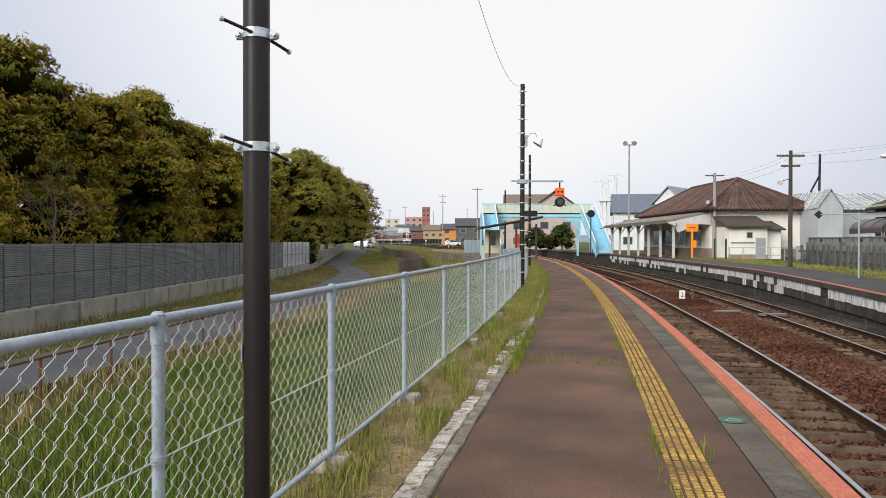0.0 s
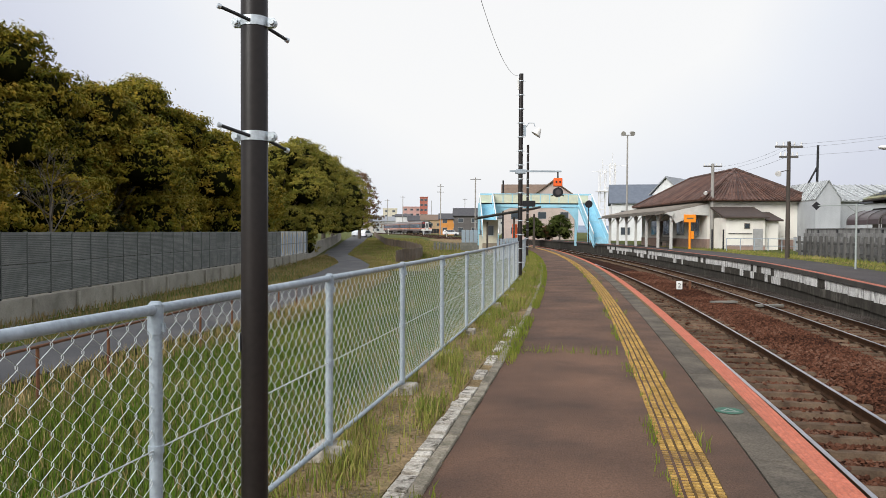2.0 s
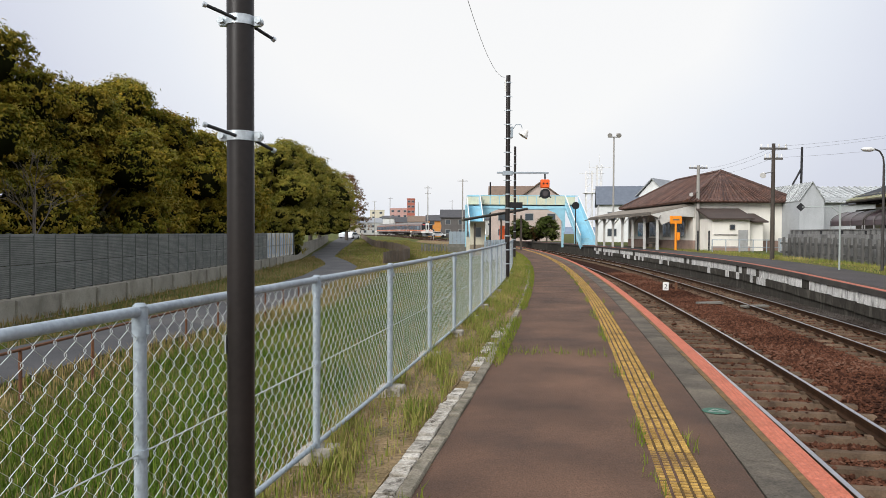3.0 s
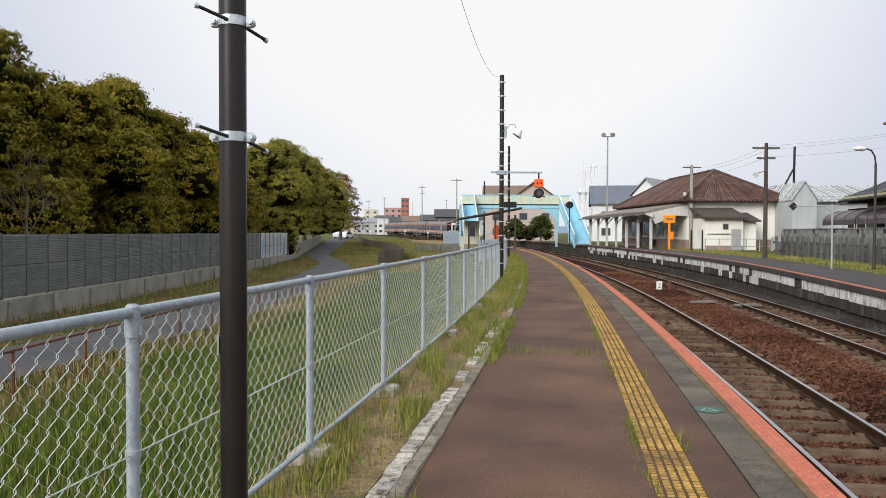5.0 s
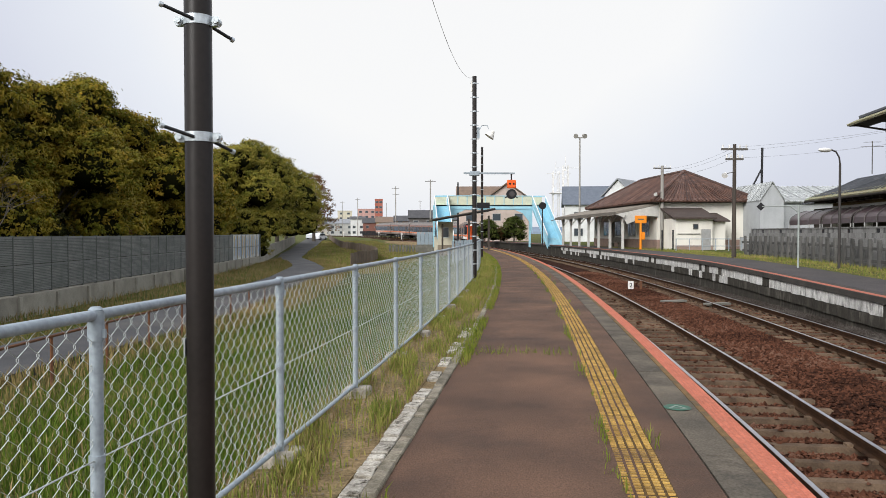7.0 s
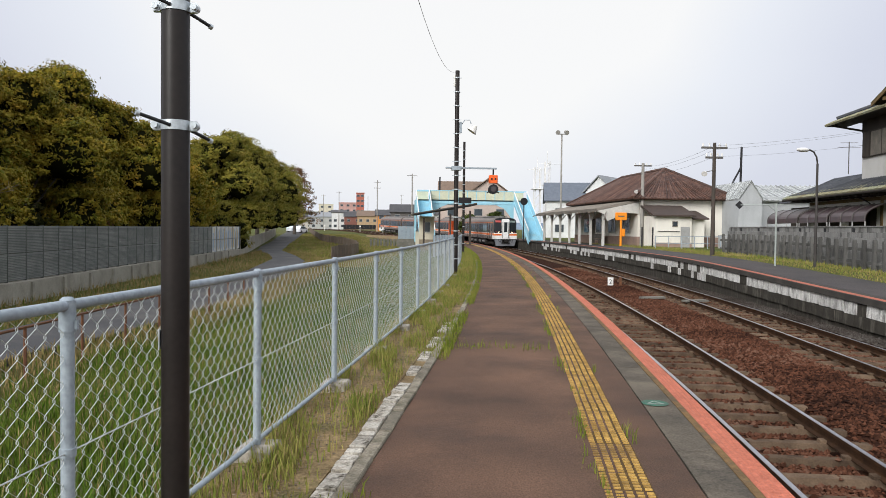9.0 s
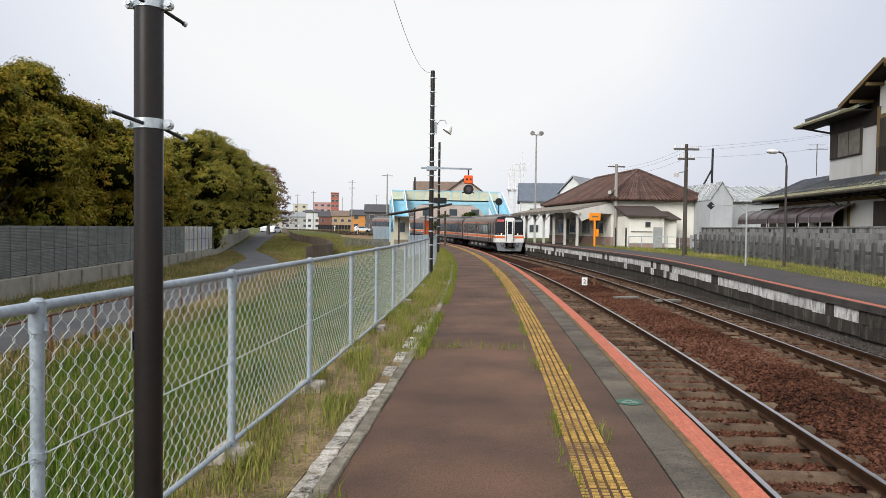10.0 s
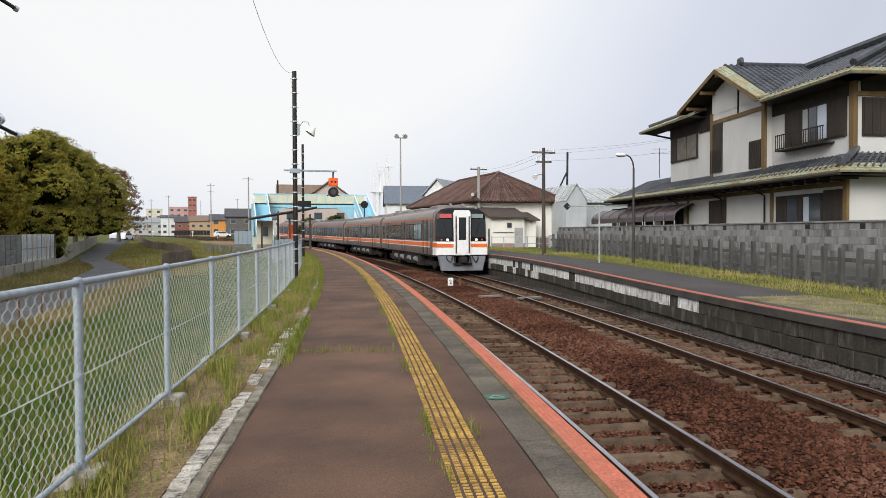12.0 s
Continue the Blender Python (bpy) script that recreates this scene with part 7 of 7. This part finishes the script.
part("ridge", R((5.2, 2.8, 8.83), (5.2, 14.0, 8.83), 0.2, n=8), M_KAWARA, hs)
part("hip_ridge", R((1.3, 1.2, 6.98), (5.2, 3.0, 8.8), 0.13, n=8), M_KAWARA, hs)
part("soffit", B(1.05, 0.95, 6.55, 2.0, 6.35, 6.6), M_EAVE, hs)
part("soffit", B(1.05, 0.95, 6.55, 11, 2.0, 6.6), M_EAVE, hs)
# gable wing roof: ridge along v
AP = 8.64
UA = 9.75
slope("gable_roof", [(1.35, 6.4, 6.98), (6.0, 6.4, 6.98), (6.0, UA, AP + 0.22), (1.35, UA, AP + 0.22)])
slope("gable_roof", [(1.35, 13.5, 7.5), (6.0, 13.5, 7.5), (6.0, UA, AP + 0.22), (1.35, UA, AP + 0.22)])
slope("verge_band", [(0.85, 6.3, 6.80), (1.38, 6.3, 6.92), (1.38, UA, AP + 0.2), (0.85, UA, AP)], M_COPPER, 0.6)
slope("verge_band", [(0.85, 13.6, 7.34), (1.38, 13.6, 7.44), (1.38, UA, AP + 0.2), (0.85, UA, AP)], M_COPPER, 0.6)
for ua, ub, za, zb in ((6.3, UA, 6.72, AP - 0.06), (13.6, UA, 7.26, AP - 0.06)):
    d = Vector((0, ub - ua, zb - za))
    part("bargeboard", B(-0.03, 0, -0.10, 0.03, d.length, 0.04, m=Matrix.Translation((0.86, ua, za)) @ d.to_track_quat("Y", "Z").to_matrix().to_4x4()), M_BEAM, hs)
for u, z in ((UA, 8.3), (11.2, 7.8), (12.6, 7.3)):
    part("purlin", B(0.9, u - 0.07, z, 1.9, u + 0.07, z + 0.14), M_BEAM, hs)
YZ = Matrix(((0, 1, 0, 0), (1, 0, 0, 0), (0, 0, 1, 0), (0, 0, 0, 1)))
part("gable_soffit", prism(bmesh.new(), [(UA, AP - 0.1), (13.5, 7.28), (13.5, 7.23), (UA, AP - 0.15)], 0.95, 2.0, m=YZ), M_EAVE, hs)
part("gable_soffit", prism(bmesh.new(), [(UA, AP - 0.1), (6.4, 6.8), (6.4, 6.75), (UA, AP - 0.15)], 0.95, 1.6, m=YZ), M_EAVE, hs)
# near-black panel stands for the shade in the recess beside the bay
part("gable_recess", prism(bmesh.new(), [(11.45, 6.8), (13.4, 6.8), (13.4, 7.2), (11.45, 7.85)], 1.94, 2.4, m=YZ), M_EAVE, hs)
part("ridge", R((2.1, UA, AP + 0.20), (5.6, UA, AP + 0.20), 0.15, n=12), M_KAWARA, hs)
part("ridge_end_tile", B(1.95, UA - 0.2, AP + 0.17, 2.15, UA + 0.2, AP + 0.55, bevel=0.08), M_KAWARA, hs)
# left wing roof
slope("wing_roof", [(1.3, 12.6, 7.22), (1.3, 18.6, 7.22), (3.6, 17.2, 8.1), (3.6, 12.6, 8.1)])
slope("eave_band", [(0.95, 12.6, 7.08), (0.95, 18.9, 7.08), (1.4, 18.6, 7.3), (1.4, 12.6, 7.3)], M_COPPER, 0.5)
slope("wing_roof", [(1.3, 18.6, 7.22), (8.0, 18.6, 7.22), (7.0, 17.2, 8.1), (3.6, 17.2, 8.1)])
part("ridge", R((3.6, 12.6, 8.2), (3.6, 17.2, 8.2), 0.16, n=8), M_KAWARA, hs)
part("hip_ridge", R((1.4, 18.5, 7.35), (3.6, 17.2, 8.18), 0.13, n=8), M_KAWARA, hs)
part("soffit", B(1.0, 12.6, 6.98, 2.0, 18.8, 7.03), M_EAVE, hs)
part("eave_strut", R((1.9, 16.7, 6.5), (1.1, 18.3, 6.98), 0.05, n=6), M_EAVE, hs)
# rear wing of the lower roof and barrel awnings over the garden
for k, (u0, u1) in enumerate(((11.6, 15.2), (15.5, 19.0), (19.3, 24.0))):
    aw = thing("awning", "purple-brown barrel awning with pale steel ribs", "awning", HO @ Matrix.Translation((-0.15, u0, 0)))
    n = 10
    vs, fs = [], []
    for i in range(n + 1):
        x, z = 0.95 * (i / n) ** 1.6, 2.0 + 0.8 * (i / n) ** 0.5
        vs += [(x, 0, z), (x, u1 - u0, z), (x + 0.015, 0, z - 0.02), (x + 0.015, u1 - u0, z - 0.02)]
    for i in range(n):
        a, b = i * 4, i * 4 + 4
        fs += [(a, a + 1, b + 1, b), (a + 2, b + 2, b + 3, a + 3), (a, b, b + 2, a + 2), (a + 1, a + 3, b + 3, b + 1)]
    fs += [(0, 2, 3, 1)]
    from_arrays("sheet", vs, fs, M_AWN, aw)
    for q in np.linspace(0, u1 - u0, 4):
        pts = [(0.95 * (i / n) ** 1.6 - 0.02, q, 2.02 + 0.8 * (i / n) ** 0.5) for i in range(n + 1)]
        part("rib", tube(bmesh.new(), pts, 0.018, n=5), M_UARM, aw)
        part("post", R((0.0, q, -0.1), (0.0, q, 2.0), 0.03, n=6), M_FRAME, aw)
# lower outbuilding roof further back
ob_ = thing("outbuilding", "low tiled outbuilding adjoining the large house", "building", HO @ Matrix.Translation((1.5, 20.6, 0)))
part("wall", B(0.6, 0.2, -0.1, 7, 6, 3.0), M_DARKWOOD, ob_)
bm = bmesh.new()
tiled_plane(bm, (0.0, 0.0, 3.3), (0.0, 6.6, 3.3), (3.4, 6.6, 4.9), (3.4, 0.0, 4.9), pitch=0.26, r=0.042, courses=0.28, thick=0.08)
part("roof_slope", bm, M_KAWARA, ob_)
ant = thing("roof_aerial", "thin television aerial on the outbuilding roof", "aerial", HO @ Matrix.Translation((3.5, 22, 4.8)))
part("mast", R((0, 0, 0), (0, 0, 1.8), 0.025, n=6), M_UARM, ant)
for z, w_ in ((1.5, 0.6), (1.75, 0.45)):
    part("element", R((-w_, 0, z), (w_, 0, z), 0.015, n=5), M_UARM, ant)

# ---- far platform wall stones ----
stones = [link_bm("wall_stone", B(0, 0.003, 0, 0.1, L - 0.003, 0.305, bevel=0.008), M_STONE, opp) for L in (0.42, 0.55, 0.68)]
stones_w = [link_bm("wall_stone", B(0, 0.003, 0, 0.1, L - 0.003, 0.305, bevel=0.008), M_STONE_W, opp) for L in (0.42, 0.55, 0.68)]
rr = random.Random(12)
used = [False] * 3
for course in range(2):
    s = 7.0
    while s < 74:
        j = rr.choice((0, 1, 2))
        L = (0.42, 0.55, 0.68)[j]
        m = at_line(s, O_OPP + 0.045 + rr.uniform(0, 0.016), opp_z(s) - 0.47 - course * 0.31 + rr.uniform(-0.012, 0.012)) @ pose(0, 0, 0, rr.uniform(-1, 1), rr.uniform(-1, 1), 0)
        white = (course == 0 and s > 16.5 and rr.random() < 0.93) or (course == 1 and s > 22 and rr.random() < 0.2)
        if used[j]:
            share("wall_stone", (stones_w if white else stones)[j].data, opp, m)
        else:
            stones[j].matrix_basis, used[j] = m @ pose(0, -6, 0), True
            stones_w[j].matrix_basis = m
        s += L


# ---- grass: blades on the verge, the bank and the far platform ----
def blades(name, n, seed, place, hmin, hmax, wid, mat, label, lean=0.35):
    rs = np.random.RandomState(seed)
    p, k = place(rs, n)
    n = len(p)
    h = (hmin + (hmax - hmin) * rs.rand(n) ** 1.8) * k
    a = rs.rand(n) * 2 * np.pi
    b = rs.rand(n) * 2 * np.pi
    tx, ty = np.cos(a), np.sin(a)
    w = (wid * (0.6 + 0.8 * rs.rand(n)))
    le = h * lean * (0.3 + rs.rand(n))
    lx, ly = np.cos(b) * le, np.sin(b) * le
    v = np.empty((n, 5, 3))
    v[:, 0] = p + np.stack([-tx * w, -ty * w, np.full(n, -0.01)], 1)
    v[:, 1] = p + np.stack([tx * w, ty * w, np.full(n, -0.01)], 1)
    v[:, 2] = p + np.stack([-tx * w * 0.8 + lx * 0.35, -ty * w * 0.8 + ly * 0.35, h * 0.6], 1)
    v[:, 3] = p + np.stack([tx * w * 0.8 + lx * 0.35, ty * w * 0.8 + ly * 0.35, h * 0.6], 1)
    v[:, 4] = p + np.stack([lx, ly, h], 1)
    i = 5 * np.arange(n)[:, None]
    f = [tuple(q) for q in (i + np.array((0, 1, 3, 2)))] + [tuple(q) for q in (i + np.array((2, 3, 4)))]
    return tagged(from_arrays(name, v.reshape(-1, 3), f, mat), label, "grass", kind="stuff")


def on_line(s, o, z):
    h = np.interp(s, _s, _h)
    return np.stack([np.interp(s, _s, _x) + o * np.cos(h), np.interp(s, _s, _y) - o * np.sin(h), z], 1)


def clump(x, y, f, seed):
    return np.sin(x * f + seed) * np.sin(y * f * 1.3 + seed * 2) + 0.6 * np.sin(x * f * 2.3 + 1.7 * y * f + seed)


M_BLADE = leaf_material("grass_blade", [(0.032, 0.068, 0.007), (0.058, 0.104, 0.011), (0.096, 0.138, 0.020), (0.18, 0.162, 0.048)], 0.7)
M_BLADE_V = leaf_material("verge_blade", [(0.075, 0.115, 0.018), (0.14, 0.18, 0.032), (0.24, 0.235, 0.058), (0.40, 0.31, 0.125)], 0.7)
M_BLADE_DRY = leaf_material("dry_grass_blade", [(0.10, 0.095, 0.028), (0.18, 0.14, 0.055), (0.27, 0.20, 0.09), (0.38, 0.29, 0.15)], 0.8)
M_WEED = leaf_material("weed_blade", [(0.075, 0.115, 0.012), (0.125, 0.165, 0.022), (0.18, 0.195, 0.036), (0.25, 0.21, 0.06)], 0.7)


def verge_place(rs, n):
    s = 1.5 + 48 * rs.rand(n) ** 1.7
    o = -1.16 - 0.72 * rs.rand(n)
    c = clump(s, o * 4, 1.6, 1.0)
    dens = np.clip(0.12 + 0.8 * c + np.clip((s - 8) / 12, 0, 0.7), 0.07, 1)
    k = rs.rand(n) < dens
    s, o = s[k], o[k]
    return on_line(s, o, np.zeros(len(s))), np.interp(s, [2, 5, 9, 16, 30], [0.45, 0.7, 0.8, 0.7, 0.75])


blades("verge_grass", 60000, 1, verge_place, 0.04, 0.24, 0.004, M_BLADE_V, "tufts of green grass along the fence")
blades("verge_grass", 34000, 2, verge_place, 0.03, 0.16, 0.004, M_BLADE_DRY, "dry straw-coloured grass along the fence")


def kerb_place(rs, n):
    s = 1.5 + 60 * rs.rand(n) ** 1.5
    o = np.where(rs.rand(n) < 0.6, -0.95 + 0.14 * rs.rand(n) ** 1.5, -1.20 + 0.25 * rs.rand(n))
    dens = np.clip(clump(s, o * 0, 0.9, 2.0) + np.clip((s - 6) / 8, 0, 1.3), 0, 1)
    k = rs.rand(n) < dens
    return on_line(s[k], o[k] + 0.0, np.zeros(k.sum())), np.ones(k.sum())


blades("kerb_weeds", 22000, 3, kerb_place, 0.02, 0.13, 0.004, M_WEED, "weeds growing along the kerb joint")


def crack_place(rs, n):
    s = np.concatenate([3 + 30 * rs.rand(n // 3) ** 1.2, 3 + 26 * rs.rand(n // 3), np.full(n // 3, 9.1) + rs.normal(scale=0.10, size=n // 3)])
    o = np.concatenate([O_TACT - 0.02 + 0.03 * rs.normal(size=n // 3), O_TACT + 0.33 + 0.02 * rs.normal(size=n // 3), -0.85 + 1.25 * rs.rand(n // 3)])
    c = clump(s * 1.0, o * 6, 2.3, 5.0)
    k = rs.rand(len(s)) < np.where(np.arange(len(s)) < n // 3, np.clip(c * 1.1, 0, 0.9), np.where(np.arange(len(s)) < 2 * (n // 3), np.clip(c - 0.75, 0, 0.8), 0.05))
    return on_line(s[k], o[k], np.zeros(k.sum())), np.ones(k.sum())


blades("crack_weeds", 9000, 4, crack_place, 0.03, 0.14, 0.0035, M_WEED, "weeds growing in the cracks of the platform")


def bank_z(o, y):
    z = np.where(o > -2.58, -0.34 + (o + 2.58) / (2.58 - 1.87) * 0.31, np.interp(o, [-6.5, -2.58], [Z_GROUND + 0.02, -0.34]))
    return np.where(o < -6.5, Z_GROUND + 0.0, z)


def bank_place(rs, n):
    s = 1.0 + 60 * rs.rand(n) ** 1.6
    o = -1.85 - 5.6 * rs.rand(n)
    return on_line(s, o, bank_z(o, s)), 0.7 + 0.5 * np.clip(clump(s, o, 0.7, 3.0), 0, 1)


blades("meadow_grass", 110000, 5, bank_place, 0.05, 0.26, 0.0055, M_BLADE, "green meadow grass below the fence")
blades("meadow_grass", 22000, 6, bank_place, 0.05, 0.22, 0.005, M_BLADE_DRY, "dry grass among the green below the fence")


def lane_side_place(rs, n):
    y = 4 + 66 * rs.rand(n) ** 1.2
    side = rs.rand(n) < 0.5
    xl = np.interp(y, [p[1] for p in lane_l], [p[0] for p in lane_l]) - 3.6 * rs.rand(n) ** 1.2
    xr = np.interp(y, [p[1] for p in lane_r], [p[0] for p in lane_r]) + 1.6 * rs.rand(n) ** 1.5
    x = np.where(side, np.maximum(xl, XW + 0.3), xr)
    return np.stack([x, y, np.full(n, Z_GROUND - 0.02)], 1), np.ones(n)


blades("lane_grass", 34000, 7, lane_side_place, 0.06, 0.28, 0.008, M_BLADE_DRY, "yellowed grass at the edges of the lane")
blades("lane_grass", 14000, 17, lane_side_place, 0.05, 0.2, 0.008, M_BLADE, "green grass between the lane and the wall")


def far_field_place(rs, n):
    y = 45 + 110 * rs.rand(n) ** 1.2
    x0 = np.interp(y, [p[1] for p in lane_r], [p[0] for p in lane_r])
    x1 = np.interp(y, [40, 60, 90, 150], [0.5, 3, 4, -4])
    x = x0 + (x1 - x0) * rs.rand(n)
    z = np.array([Z_GROUND - 0.05 + rise(v) for v in y])
    return np.stack([x, y, z], 1), np.ones(n)


blades("far_grass", 24000, 8, far_field_place, 0.06, 0.25, 0.02, M_BLADE_V, "rough green grass by the bend of the lane")
blades("far_grass", 16000, 9, far_field_place, 0.08, 0.3, 0.02, M_BLADE_DRY, "dry patches of grass by the bend of the lane")


def opp_place(rs, n):
    s = 4 + 62 * rs.rand(n) ** 1.2
    o = np.where(rs.rand(n) < 0.6, 11.0 + 1.9 * rs.rand(n), 12.3 + 1.0 * rs.rand(n))
    g = s < 16
    o = np.where(g & (rs.rand(n) < 0.5), 9.0 + 3.8 * rs.rand(n), o)
    z = np.array([opp_z(v) for v in s])
    return on_line(s, o, z), np.where(o > 12.2, 0.85, 0.5)


blades("platform_grass", 20000, 10, opp_place, 0.03, 0.22, 0.007, M_BLADE_V, "grass along the wall on the far platform")
blades("platform_grass", 18000, 11, opp_place, 0.02, 0.11, 0.007, M_BLADE_DRY, "dry grass on the far platform")


# grey ballast at the foot of the far platform wall
rs = np.random.RandomState(41)
n = 14000
s_, o_ = 5 + 50 * rs.rand(n) ** 1.4, 7.78 + 0.5 * rs.rand(n)
c = on_line(s_, o_, np.full(n, Z_GROUND + 0.0) + 0.05 * rs.rand(n) * (o_ - 7.7))
sz = 0.016 + 0.02 * rs.rand(n) + 0.0005 * s_
v = (OCT[None] * (1 + rs.uniform(-0.4, 0.4, (n, 6, 3))) * sz[:, None, None] + c[:, None]).reshape(-1, 3)
f = (OF[None] + 6 * np.arange(n)[:, None, None]).reshape(-1, 3)
M_GREYSTONE = leaf_material("grey_ballast_stone", [(0.016, 0.012, 0.01), (0.032, 0.026, 0.022), (0.055, 0.047, 0.041), (0.09, 0.082, 0.075)], 0.95)
tagged(from_arrays("grey_ballast", v, f, M_GREYSTONE), "grey ballast stones along the far platform wall", "ballast", kind="stuff")

# dead leaves and pebbles on the verge
rs = np.random.RandomState(31)
n = 1500
s_, o_ = 2 + 14 * rs.rand(n) ** 1.4, -1.2 - 0.55 * rs.rand(n)
c = on_line(s_, o_, np.full(n, 0.015))
sz = 0.004 + 0.008 * rs.rand(n)
v = (OCT[None] * (1 + rs.uniform(-0.3, 0.3, (n, 6, 3))) * sz[:, None, None] * np.array((1.2, 1, 0.5)) + c[:, None]).reshape(-1, 3)
f = (OF[None] + 6 * np.arange(n)[:, None, None]).reshape(-1, 3)
M_PEBBLE = surface("verge_pebble", (0.19, 0.155, 0.11), (0.12, 0.10, 0.075), 5, 0.9, bump=0.1, per_piece=0.4)
tagged(from_arrays("verge_pebbles", v, f, M_PEBBLE), "small pebbles on the bare verge", "pebbles", kind="stuff")


motions()
